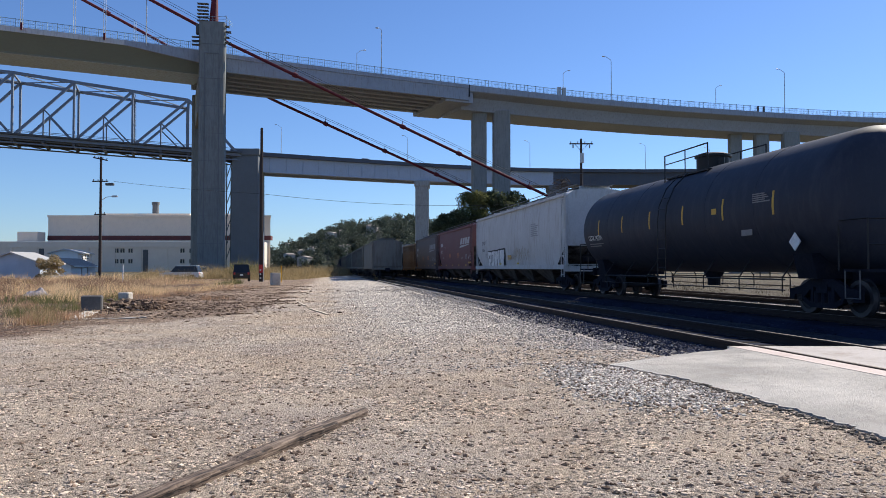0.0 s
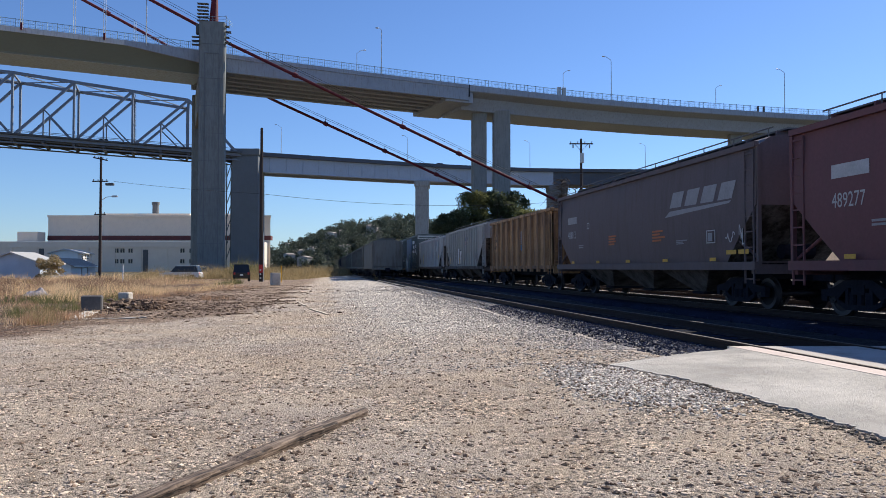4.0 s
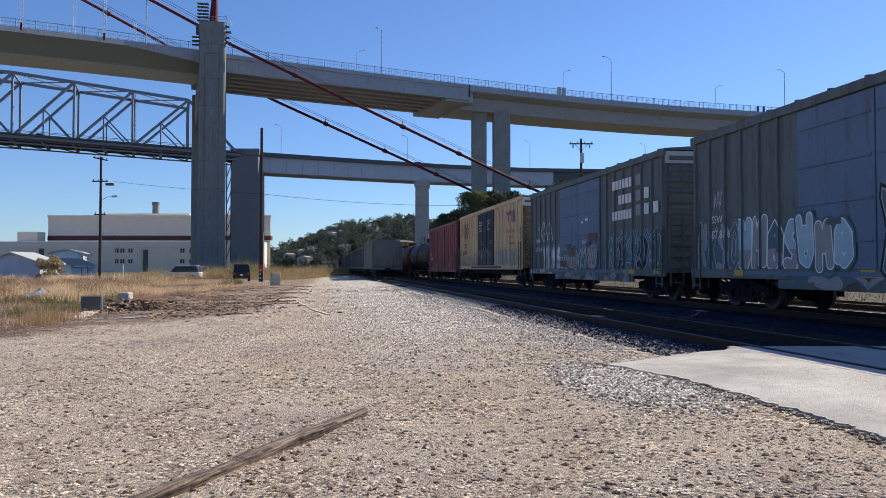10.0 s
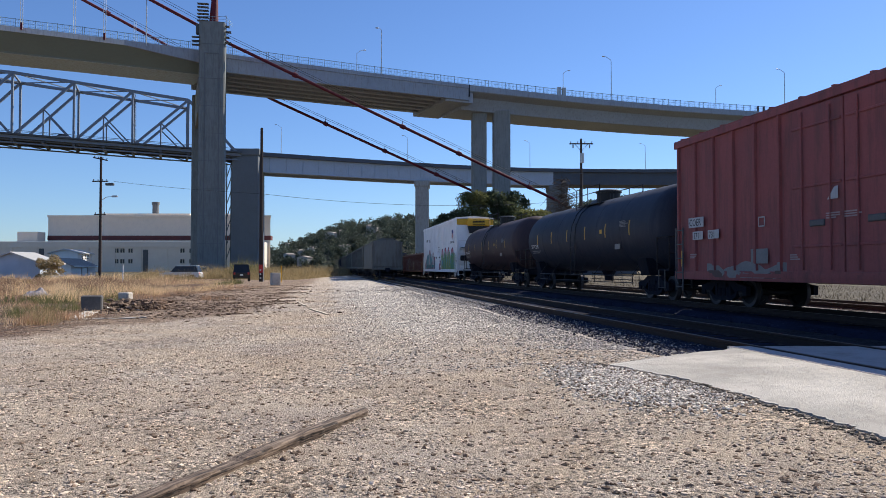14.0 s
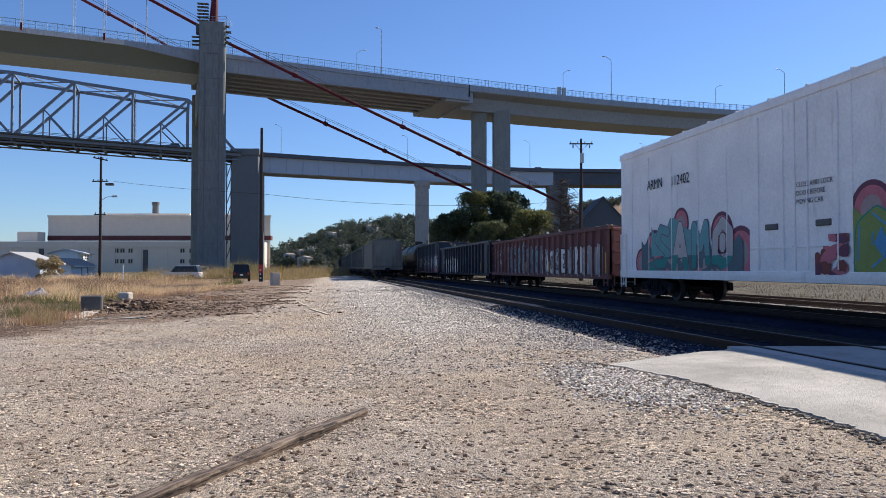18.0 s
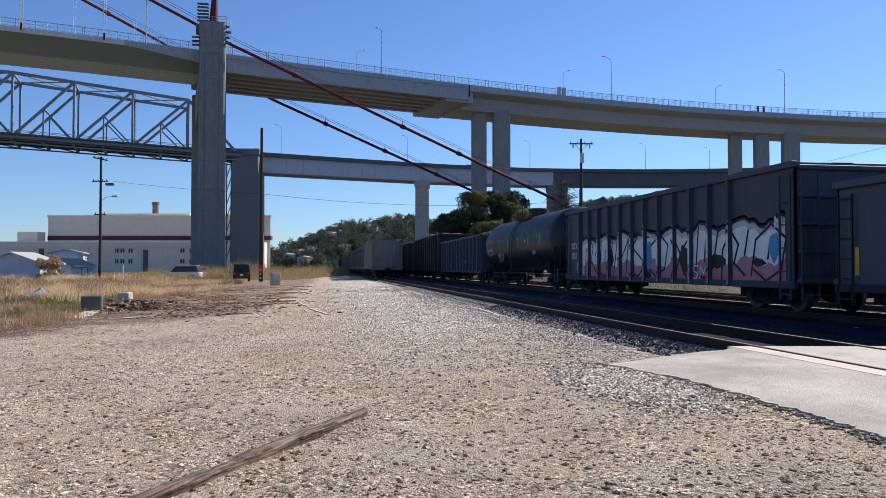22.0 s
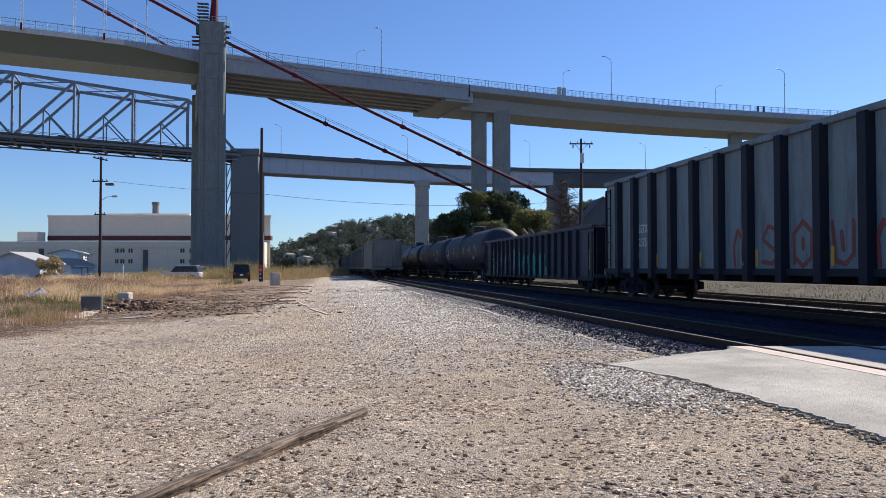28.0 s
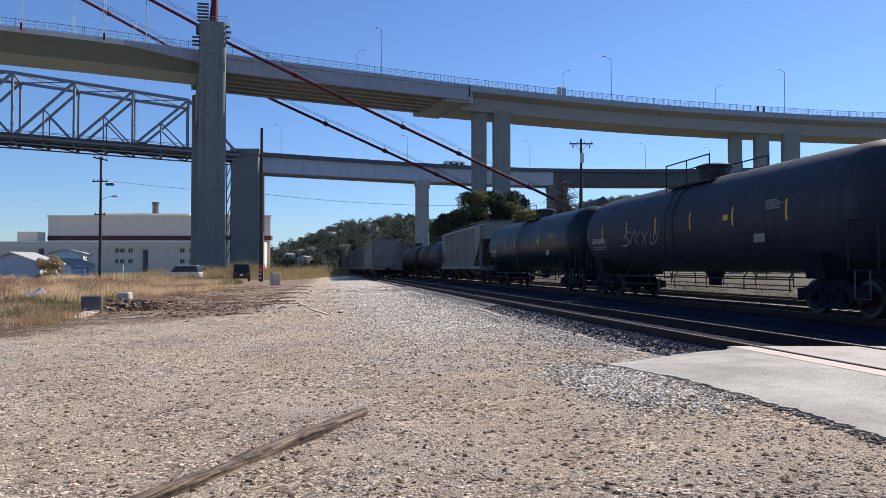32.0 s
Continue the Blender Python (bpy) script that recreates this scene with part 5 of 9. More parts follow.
M_bank = mat("olive_dry_grass", (0.36, 0.275, 0.145), 0.85, vary=0.3, scale=0.4, fine=3, spread=0.35, island=True, bump=0, thin=0.4)
full = lambda x, z: np.ones(len(x), bool)
grass = [
    ("dry_grass", spread(26000, -62, -21, 44, 78), 0.42, M_straw, 0.010, "tall straw coloured dry grass along the yard"),
    ("dry_weeds", spread(20000, -60, -21, 42, 80), 0.5, M_straw_red, 0.010, "russet dry weeds among straw coloured grass"),
    ("dry_grass", spread(36000, -92, -30, 78, 106), 0.75, M_straw, 0.016, "dense straw coloured dry grass in front of the houses"),
    ("dry_grass", spread(12000, -39, -29, 84, 106), 0.95, M_bank, 0.016, "tall olive dry grass round the parked cars"),
    ("dry_grass", spread(22000, -37, -22.5, 92, 132, 1.0, full), 1.6, M_bank, 0.016, "tall olive dry grass bank below the bridge pier"),
    ("dry_grass", spread(16000, -27, -18.5, 100, 170, 1.0, full), 1.45, M_bank, 0.025, "dry brush along the far road"),
    ("dry_grass", spread(14000, -22, -16.5, 84, 170, 1.0, full), 0.45, M_bank, 0.02, "pale dry grass along the far road"),
    ("dry_weeds", spread(24000, -34, -12.5, 27, 52), 0.28, M_straw_red, 0.007, "low russet dry weeds on brown soil"),
    ("dry_grass", spread(9000, -34, -15, 30, 50), 0.42, M_straw, 0.007, "pale dry grass tufts among russet weeds"),
    ("dry_grass", spread(3000, -17, -9.5, 17, 27), 0.22, M_straw, 0.004, "thin dry stalks on dark soil"),
    ("green_weeds", spread(1600, -28, -24.5, 97, 103, 1.0, full), 2.0, M_weed, 0.03, "green shrubs by the parked cars"),
    ("green_weeds", spread(900, -18.6, -17.0, 60, 64, 1.0, full), 0.5, M_weed, 0.012, "green weeds at the grass's edge"),
]
def tufts(spots, per, seed):
    """Points gathered round a few centres of the site's grid, thickest in the middle."""
    rr = np.random.default_rng(seed)
    out = []
    for x, z, r in spots:
        for u, v in rr.normal(size=(per, 2)) * r * 0.5:
            wx, wy, _ = site(x + u, z + v)
            out.append((wx, wy, level(wx, wy) - 0.02))
    return np.array(out)


tuft_rng = random.Random(5)
border = [(-0.56 * z + tuft_rng.random() * (0.56 * z - 9.2), z, tuft_rng.uniform(0.2, 0.5)) for z in [17.5 + 15 * tuft_rng.random() for _ in range(34)]]
inner = [(-0.58 * z + tuft_rng.random() * (0.58 * z - 14), z, tuft_rng.uniform(0.3, 0.8)) for z in [29 + 22 * tuft_rng.random() for _ in range(70)]]
scrub = [(-0.60 * z + tuft_rng.random() * (0.60 * z - 0.30 * z - 4), z, tuft_rng.uniform(0.6, 1.5)) for z in [36 + 44 * tuft_rng.random() for _ in range(46)]]
green = [(-0.58 * z + tuft_rng.random() * (0.58 * z - 0.30 * z - 3), z, tuft_rng.uniform(0.5, 1.2)) for z in [26 + 44 * tuft_rng.random() ** 1.5 for _ in range(12)]]
M_scrub = mat("dead_scrub", (0.26, 0.165, 0.11), 0.9, vary=0.3, scale=0.5, fine=3, spread=0.4, island=True, bump=0, thin=0.3)
grass += [
    ("green_weeds", tufts([(-11.9, 21.0, 0.4), (-11.3, 21.5, 0.35), (-12.5, 22.0, 0.35)], 170, 1), 0.34, M_weed, 0.006, "green weed tufts among dry litter"),
    ("green_weeds", tufts([(-12.6, 23.6, 0.6), (-11.7, 23.4, 0.5), (-12.0, 24.4, 0.6), (-11.9, 22.6, 0.3)], 170, 2), 0.42, M_weed, 0.006, "low green weeds beside a concrete kerb"),
    ("green_weeds", tufts([(-12.5, 28.9, 0.5), (-12.0, 28.8, 0.4), (-13.0, 29.0, 0.4)], 420, 3), 0.42, M_weed, 0.007, "green weeds round a concrete stub"),
    ("dry_weeds", tufts([(-10.1, 18.9, 0.4), (-9.7, 18.0, 0.35), (-10.5, 19.4, 0.35)], 300, 4), 0.34, M_bank, 0.004, "yellow dry weed tuft beside a kerb"),
    ("green_weeds", tufts([(-4.75, 8.7, 0.55), (-4.5, 9.3, 0.5)], 60, 5), 0.14, M_bank, 0.002, "thin yellowing weeds on bare dirt"),
    ("dry_weeds", tufts(border, 90, 6), 0.3, M_straw_red, 0.005, "russet dry weed tufts on dark soil"),
    ("dry_weeds", tufts(scrub, 150, 8), 0.6, M_scrub, 0.012, "dark russet dead scrub among dry grass"),
    ("green_weeds", tufts(green, 150, 9), 0.4, M_weed, 0.012, "dull green weeds among dry grass"),
    ("dry_weeds", tufts(inner, 120, 7), 0.55, M_straw, 0.007, "pale dry weed tufts among russet weeds"),
]
for nm, pts, h, m, w, lab in grass:
    solid(nm, blades(pts, h, 0.95, w), m, lab, "grass", kind="stuff")
M_straw_far = mat("dull_dry_grass", (0.105, 0.084, 0.046), 0.9, vary=0.3, scale=0.5, fine=3, spread=0.35, island=True, bump=0)
far_pts = np.array([(18.7 + 30 * nrng.random() ** 1.6, 6 + 110 * nrng.random() ** 1.5, -0.4) for _ in range(42000)])
solid("dry_grass", blades(far_pts, 0.30, 0.9, 0.012), M_straw_far, "straw coloured dry grass beyond the outer track", "grass", kind="stuff")


# ---- trees ----
def leaf_cloud(centres, radii, per, size, squash=0.8):
    """Many small leaf-like triangles gathered in uneven clumps."""
    c = np.repeat(np.array(centres), per, 0)
    r = np.repeat(np.array(radii), per)
    n = len(c)
    d = nrng.normal(size=(n, 3))
    d /= np.linalg.norm(d, axis=1)[:, None]
    d[:, 2] *= squash
    p = c + d * (r * (0.72 + 0.36 * nrng.random(n)))[:, None]
    q = nrng.normal(size=(n, 2, 3))
    s = size * (0.5 + nrng.random(n))
    v = np.stack([p, p + q[:, 0] * s[:, None], p + q[:, 1] * s[:, None]], 1)
    me = bpy.data.meshes.new("leaves")
    me.from_pydata(v.reshape(-1, 3).tolist(), [], np.arange(3 * n).reshape(-1, 3).tolist())
    return me


def tree(x, z, h, spread_r, clumps, per, size, leaf, label, seed, base=-0.3, low=0.25):
    rr = random.Random(seed)
    ob = thing("tree", label, "tree", at=pose(*site(x, z, base)))
    s = Shape().rod((0, 0, 0), (0.2, 0.1, h * 0.35), spread_r * 0.06 + 0.1, 10, spread_r * 0.045)
    centres, radii = [], []
    for i in range(clumps):
        t = rr.random()
        a = rr.random() * 6.283
        hh = h * (low + (1 - low) * t ** 0.8)
        lim = spread_r * math.sqrt(max(0.05, 1 - ((hh / h - 0.45) / 0.6) ** 2))
        rad = lim * math.sqrt(rr.random()) * 0.85
        cr = spread_r * rr.uniform(0.2, 0.36)
        p = (rad * math.cos(a), rad * math.sin(a), min(hh, h - cr * 0.7))
        centres.append(p)
        radii.append(cr)
        if i % 3 == 0:
            s.rod((0.1, 0.05, h * 0.25), p, spread_r * 0.022, 6, spread_r * 0.008)
    part("trunk", s, M_bark, ob)
    part("crown", leaf_cloud(centres, radii, per, size), leaf, ob)
    return ob


tree(2.2, 152, 13.2, 4.8, 46, 560, 0.17, M_leaf, "broad dark green tree with a dense crown", 1, low=0.05)
tree(6.6, 154, 17.0, 5.3, 52, 560, 0.17, M_leaf_olive, "tall rounded olive green tree beside the tracks", 2, low=0.05)
tree(11.6, 156, 17.3, 5.6, 52, 560, 0.17, M_leaf, "broad dense green tree under the bridge", 3, low=0.05)
tree(18.2, 150, 12.9, 5.4, 50, 560, 0.16, M_leaf_olive, "rounded yellowish green tree", 4, low=0.05)
tree(-0.4, 149, 10.4, 4.2, 34, 440, 0.16, M_leaf, "dark leafy shrub at the tree group's foot", 5, low=0.02)
tree(9.0, 147, 10.5, 5.2, 40, 460, 0.16, M_leaf, "dark green shrub in front of the tree group", 15, low=0.02)
tree(16.6, 168, 18.8, 4.2, 26, 380, 0.16, M_leaf, "tall thin crowned tree behind the group", 6, low=0.45)
tree(25.5, 160, 9, 4.5, 20, 350, 0.17, M_leaf, "dark bush beside the poles", 8, low=0.05)
bush = tree(-46.6, 88, 3.0, 1.75, 26, 420, 0.06, M_bank, "brown half dry bush beside a shed", 9, low=0.02)

tree(-7.3, 81.5, 1.0, 0.6, 10, 160, 0.03, M_bank, "small dry shrub beside the siding", 19, low=0.1)


def bare_tree(x, z, h, seed):
    rr = random.Random(seed)
    ob = thing("tree", "leafless conifer with thin drooping branches", "tree", at=pose(*site(x, z, -0.3)))
    part("trunk", Shape().rod((0, 0, 0), (0.2, 0, h), 0.28, 8, 0.05), M_bark, ob)
    tw = Shape()
    for i in range(340):
        hh = h * (0.2 + 0.78 * rr.random())
        a = rr.random() * 6.283
        l = ((h - hh) * 0.16 + 0.8 + rr.random()) * rr.uniform(0.5, 1.15)
        p0 = Vector((0.15, 0, hh))
        p1 = p0 + Vector((math.cos(a) * l, math.sin(a) * l, 0.25 * l))
        p2 = p1 + Vector((math.cos(a + 0.5) * l * 0.5, math.sin(a + 0.5) * l * 0.5, -0.5 * l))
        tw.rod(p0, p1, 0.045, 4, 0.03, False)
        tw.rod(p1, p2, 0.03, 4, 0.01, False)
    tagged(part("twig_mass", tw, M_bark, ob), kind="stuff")
    return ob


bare_tree(20.8, 132, 17.5, 4)
bare_tree(22.5, 134, 15, 5)


# ---- hills with woods and houses ----
def hill(name, x0, x1, z0, depth, crest, m, label):
    s = Shape()
    nx, nz = 70, 14
    for j in range(nz + 1):
        t = j / nz
        for i in range(nx + 1):
            x = x0 + (x1 - x0) * i / nx
            h = crest(x) * math.sin(min(1.0, t * 1.25) * math.pi / 2) * (1 if t < 0.8 else 1 - (t - 0.8) * 1.5)
            h += 3.5 * noise.noise(Vector((x * 0.02, t * 6, 1.0))) * (t > 0)
            s.v.append(site(x * (0.75 + 0.25 * t), z0 + depth * t, h - 1.5))
    for j in range(nz):
        for i in range(nx):
            a = j * (nx + 1) + i
            s.f.append((a, a + 1, a + nx + 2, a + nx + 1))
    return solid(name, s, m, label, "hill", kind="structure", smooth=80)


M_hill_dry = mat("dry_hillside", (0.27, 0.165, 0.11), 0.95, vary=0.25, scale=0.015, fine=0.15, grime=(0.09, 0.085, 0.05), grime_at=0.56, bump=0)
M_hill_dark = mat("wooded_hillside", (0.050, 0.056, 0.038), 0.95, vary=0.4, scale=0.02, fine=0.2, bump=0)
crest_a = lambda x: float(np.interp(x, [-330, -230, -190, -170, -158, -121, -88, -45, 0, 60, 120], [7, 9, 14, 22, 27, 40, 45, 52, 45, 30, 20])) + 3 * noise.noise(Vector((x * 0.05, 0, 0)))
crest_b = lambda x: float(np.interp(x, [150, 213, 258, 312, 410, 510, 700, 950], [60, 92, 108, 114, 118, 120, 118, 100])) + 2.5 * noise.noise(Vector((x * 0.03, 2, 0)))
hill("hill_1", -330, 120, 560, 340, crest_a, M_hill_dark, "wooded hillside with scattered houses")
hill("hill_2", 150, 950, 860, 550, crest_b, M_hill_dry, "dry golden hillside with scattered trees")


def hill_height(crest, x0, z0, depth, x, t):
    return crest(x) * math.sin(min(1.0, t * 1.25) * math.pi / 2) * (1 if t < 0.8 else 1 - (t - 0.8) * 1.5) + 3.5 * noise.noise(Vector((x * 0.02, t * 6, 1.0))) - 1.5


def hill_woods(name, crest, z0, depth, xr, count, tr, label, bare=None):
    rr = random.Random(count)
    cs, rs = [], []
    for _ in range(count):
        x, t = rr.uniform(*xr), rr.uniform(*tr)
        if bare and bare(x, t):
            continue
        h = hill_height(crest, 0, z0, depth, x, t)
        r = 2.0 + 4.6 * rr.random() ** 1.7
        p = site(x * (0.75 + 0.25 * t), z0 + depth * t, h + r * 0.7)
        cs.append(p)
        rs.append(r)
        cs.append((p[0] + rr.uniform(-2, 2), p[1], p[2] + r * rr.uniform(0.5, 1.0)))
        rs.append(r * 0.65)
    return solid(name, leaf_cloud(cs, rs, 110, 0.72), M_leaf_far, label, "trees", kind="stuff")


hill_woods("hill_woods", crest_a, 560, 340, (-330, 110), 1500, (0.0, 0.86), "dense dark green woods on a distant hillside")
hill_woods("hill_woods", crest_b, 860, 550, (160, 900), 2000, (0.25, 0.86), "scattered dark trees on a dry hillside", bare=lambda x, t: noise.noise(Vector((x * 0.012, t * 5, 8))) < -0.2 and t < 0.76)
rr = random.Random(21)
hm = Shape().prism([(-5, -10), (5, -10), (5, 2.4), (0, 3.3), (-5, 2.4)], "y", -3, 3).mesh("hill_house")
hr = Shape()
for sgn in (-1, 1):
    hr.prism([(0, 3.5), (sgn * 5.5, 2.3), (sgn * 5.5, 2.1), (0, 3.2)], "y", -3.4, 3.4)
hr = hr.mesh("hill_roof")
M_cream = mat("cream_stucco", (0.50, 0.47, 0.43), 0.8, vary=0.1, scale=0.3, spread=0.3, bump=0)
M_tile = mat("brown_roof", (0.36, 0.31, 0.28), 0.85, vary=0.2, scale=0.3, spread=0.4, bump=0)
for k in range(34):
    if k < 22:
        x, t = rr.uniform(-200, 20), rr.uniform(0.2, 0.8)
        x, t = ((-158, 0.1), (-123, 0.4), (-150, 0.22), (-103, 0.18), (-140, 0.04), (-170, 0.24), (-78, 0.42), (-136, 0.2), (-56, 0.62), (-184, 0.14))[k] if k < 10 else (x, t)
        crest, z0, dp = crest_a, 560, 340
    else:
        x, t = rr.uniform(260, 560), rr.uniform(0.68, 0.8)
        crest, z0, dp = crest_b, 860, 550
    hh = hill_height(crest, 0, z0, dp, x, t)
    ob = thing("hill_house", "small pale house among trees on the hillside", "house", at=pose(*site(x * (0.75 + 0.25 * t), z0 + dp * t, hh + (4.4 if k < 22 else 1.5)), 0, 0, rr.uniform(0, 180)), group="hillside houses")
    part("wall", hm, M_cream, ob)
    part("roof", hr, M_tile, ob)


# ---- parked cars ----
def glassy(name, base):
    return mat(name, base, 0.3, vary=0.05, scale=1, bump=0, coat=0.6)


def car(x, z, turn, length, width, height, paint, label, pickup=False, up=None):
    g = ground_at(x, z) if up is None else up
    ob = thing("car", label, "car", at=pose(*site(x, z, g), 0, 0, turn), group="cars" if up is None else "cars on the bridge")
    a, w, h = length / 2, width / 2, height
    s = Shape()
    s.prism([(-a, 0.32), (-a, 0.5 * h), (-a + 0.1, 0.56 * h), (a - 1.3, 0.56 * h), (a - 0.1, 0.5 * h), (a, 0.42 * h), (a, 0.32)], "y", -w, w)
    part("body", s, paint, ob)
    back_end = -a + 0.12 if not pickup else -0.4
    s = Shape()
    v = []
    for yy, k in ((-1, 0), (1, 0)):
        v += [(back_end, yy * w * 0.95, 0.56 * h), (a - 1.35, yy * w * 0.95, 0.56 * h), (a - 2.0, yy * w * 0.82, h), (back_end + 0.3, yy * w * 0.82, h)]
    s.add(v, [(0, 1, 2, 3), (7, 6, 5, 4), (0, 4, 5, 1), (1, 5, 6, 2), (2, 6, 7, 3), (3, 7, 4, 0)])
    part("cabin", s, M_glass, ob, "dark window glass")
    part("roof", Shape().cbox(back_end + 0.28, -w * 0.84, h - 0.05, a - 1.98, w * 0.84, h + 0.03, 0.03), paint, ob)
    for xx in (-a + 0.85, a - 0.9):
        for yy in (-w + 0.1, w - 0.1):
            wh = part("wheel", Shape().lathe([(-0.11, 0.2), (-0.11, 0.33), (0.11, 0.33), (0.11, 0.2)], 16, "y", (0, 0, 0)), M_tyre, ob, at=pose(xx, yy, 0.33))
    for yy in (-w + 0.18, w - 0.18):
        part("tail_light", Shape().cbox(-a - 0.02, yy - 0.09, 0.42 * h, -a + 0.05, yy + 0.09, 0.54 * h, 0.01), M_red, ob)
    return ob


P_black, P_white, P_silver, P_tan, P_blue = glassy("black_car_paint", (0.012, 0.012, 0.014)), glassy("white_car_paint", (0.7, 0.7, 0.68)), glassy("silver_car_paint", (0.4, 0.4, 0.42)), glassy("beige_car_paint", (0.42, 0.38, 0.3)), glassy("blue_car_paint", (0.1, 0.14, 0.25))
suv = car(-21.2, 78.5, 96, 4.4, 1.75, 1.75, P_black, "black estate car with its back to the yard")
part("plate", Shape().box(-2.24, -0.16, 0.62, -2.2, 0.16, 0.76), M_white, suv)
car(-32.6, 93, 172, 4.9, 1.85, 1.75, P_white, "older white estate car half hidden by dry grass")
car(-33.6, 99, 160, 4.6, 1.8, 1.6, P_tan, "beige car parked behind another car")

M_slate = mat("slate_grey_roof", (0.10, 0.11, 0.125), 0.8, vary=0.12, scale=0.3, bump=0)
shed_grey = house("warehouse", 31.2, 150, 13, 10, 8.0, 15.4, M_slate, M_slate, "large slate grey warehouse behind the wagons", 0)
shed_grey["category"] = "warehouse"


# ---- goods wagons ----
SIDE = 1.6
M_under = mat("grimy_underframe", (0.013, 0.0150, 0.024), 0.8, spec=0.1, vary=0.4, scale=2, fine=20, grime=(0.036, 0.03, 0.03), grime_at=0.68, bump=0.2)
M_bay = mat("dark_hopper_bay", (0.13, 0.117, 0.112), 0.8, spec=0.1, vary=0.35, scale=1.5, fine=12, grime=(0.04, 0.035, 0.03), grime_at=0.55, bump=0.15)
# slope sheets: dirt and the end recess's shade in one dark colour
M_slope = mat("shaded_sooty_slope_sheet", (0.15, 0.145, 0.14), 0.85, vary=0.35, scale=1.5, fine=12, grime=(0.03, 0.026, 0.024), grime_at=0.5, bump=0.15, spec=0.1)
M_wheel = mat("wheel_steel", (0.028, 0.028, 0.033), 0.55, metal=0.5, vary=0.3, scale=4, bump=0.1)
M_tread = mat("worn_tread_steel", (0.075, 0.073, 0.08), 0.5, metal=0.5, vary=0.2, scale=4, bump=0)
M_walk = mat("galvanised_walk", (0.14, 0.145, 0.15), 0.6, metal=0.3, vary=0.2, bump=0)
M_grab = mat("grab_iron", (0.12, 0.12, 0.12), 0.6, metal=0.3, vary=0.2, bump=0)


def paint(name, base, grime=DUST, at=0.66, rough=0.6, streak=0.7, vary=0.14, spec=0.3):
    return mat(name, base, rough, vary=vary, scale=0.7, fine=14, grime=grime, grime_at=at, streak=streak, bump=0.14, bump_scale=3.5, spec=spec)


M_tank_black = paint("black_tank_paint", (0.024, 0.028, 0.043), (0.045, 0.047, 0.06), 0.62, 0.6)
M_tank_blue = paint("blue_black_tank_paint", (0.010, 0.018, 0.026), (0.026, 0.030, 0.038), 0.68, 0.42, spec=0.3)
M_tank_maroon = paint("maroon_tank_paint", (0.05, 0.031, 0.036), (0.075, 0.046, 0.042), 0.58, 0.6)
M_pale_hopper = paint("pale_grey_hopper_paint", (0.50, 0.51, 0.51), (0.30, 0.27, 0.23), 0.66)
M_brown_hopper = paint("oxide_brown_hopper_paint", (0.155, 0.066, 0.07), (0.12, 0.065, 0.06), 0.66)
M_grey_hopper = paint("dull_brown_grey_hopper_paint", (0.125, 0.098, 0.102), (0.10, 0.078, 0.072), 0.62)
M_light_hopper = paint("light_grey_hopper_paint", (0.40, 0.425, 0.43), (0.20, 0.12, 0.09), 0.61, streak=1.2)
M_tan_hopper = paint("sandy_grey_hopper_paint", (0.32, 0.32, 0.305), (0.21, 0.17, 0.14), 0.64, streak=1.1)
M_ochre = paint("ochre_wagon_paint", (0.44, 0.255, 0.115), (0.10, 0.05, 0.032), 0.56, 0.6, 0.5, vary=0.3)
# same ochre as the panels, with the posts' shading put into it
M_ochre_post_shade = paint("shaded_ochre_post_paint", (0.33, 0.19, 0.095), (0.09, 0.05, 0.035), 0.54)
M_green_box = paint("grey_green_boxcar_paint", (0.135, 0.155, 0.15), (0.076, 0.072, 0.068), 0.6)
M_blue_door = paint("slate_blue_door_paint", (0.13, 0.182, 0.265), (0.08, 0.08, 0.085), 0.68)
M_yellow_box = paint("buff_yellow_boxcar_paint", (0.66, 0.465, 0.265), (0.33, 0.225, 0.14), 0.62)
# end colour dimmed to weaken light bounced into the wagon gap
M_buff_end_dim = paint("dimmed_buff_end_paint", (0.40, 0.275, 0.14), (0.12, 0.085, 0.055), 0.5)
M_black_door = paint("navy_black_door_paint", (0.026, 0.034, 0.05), (0.10, 0.09, 0.08), 0.68)
M_red_box = paint("dark_red_boxcar_paint", (0.285, 0.082, 0.08), (0.155, 0.06, 0.057), 0.6)
# shade of the gap between wagons put into the end's red
M_red_end_shade = paint("shade_red_end_paint", (0.08, 0.018, 0.018), (0.04, 0.02, 0.018), 0.5)
M_reefer = paint("white_reefer_paint", (0.85, 0.85, 0.85), (0.55, 0.52, 0.48), 0.72)
M_rust_gon = paint("rust_red_gondola_paint", (0.15, 0.058, 0.058), (0.06, 0.034, 0.034), 0.6)
M_black_gon = paint("black_gondola_paint", (0.046, 0.062, 0.088), (0.066, 0.064, 0.07), 0.62, 0.5)
M_grey_gon = paint("dark_grey_gondola_paint", (0.036, 0.052, 0.082), (0.026, 0.027, 0.034), 0.6, 0.55)
# near-black colour carries the shade on post flanks, also on sills and ends
M_post_shade = paint("shade_dark_post_paint", (0.006, 0.010, 0.022), (0.016, 0.016, 0.02), 0.64, 0.6)
M_mid_gon = paint("mid_grey_wagon_paint", (0.05, 0.055, 0.075), (0.05, 0.048, 0.052), 0.62, 0.55)
M_tall_gon = paint("slate_grey_wagon_paint", (0.165, 0.215, 0.24), (0.095, 0.105, 0.112), 0.6, 0.5)
M_scrap = mat("rusty_scrap", (0.12, 0.075, 0.055), 0.8, vary=0.4, scale=3, spread=0.5, island=True, bump=0.2)
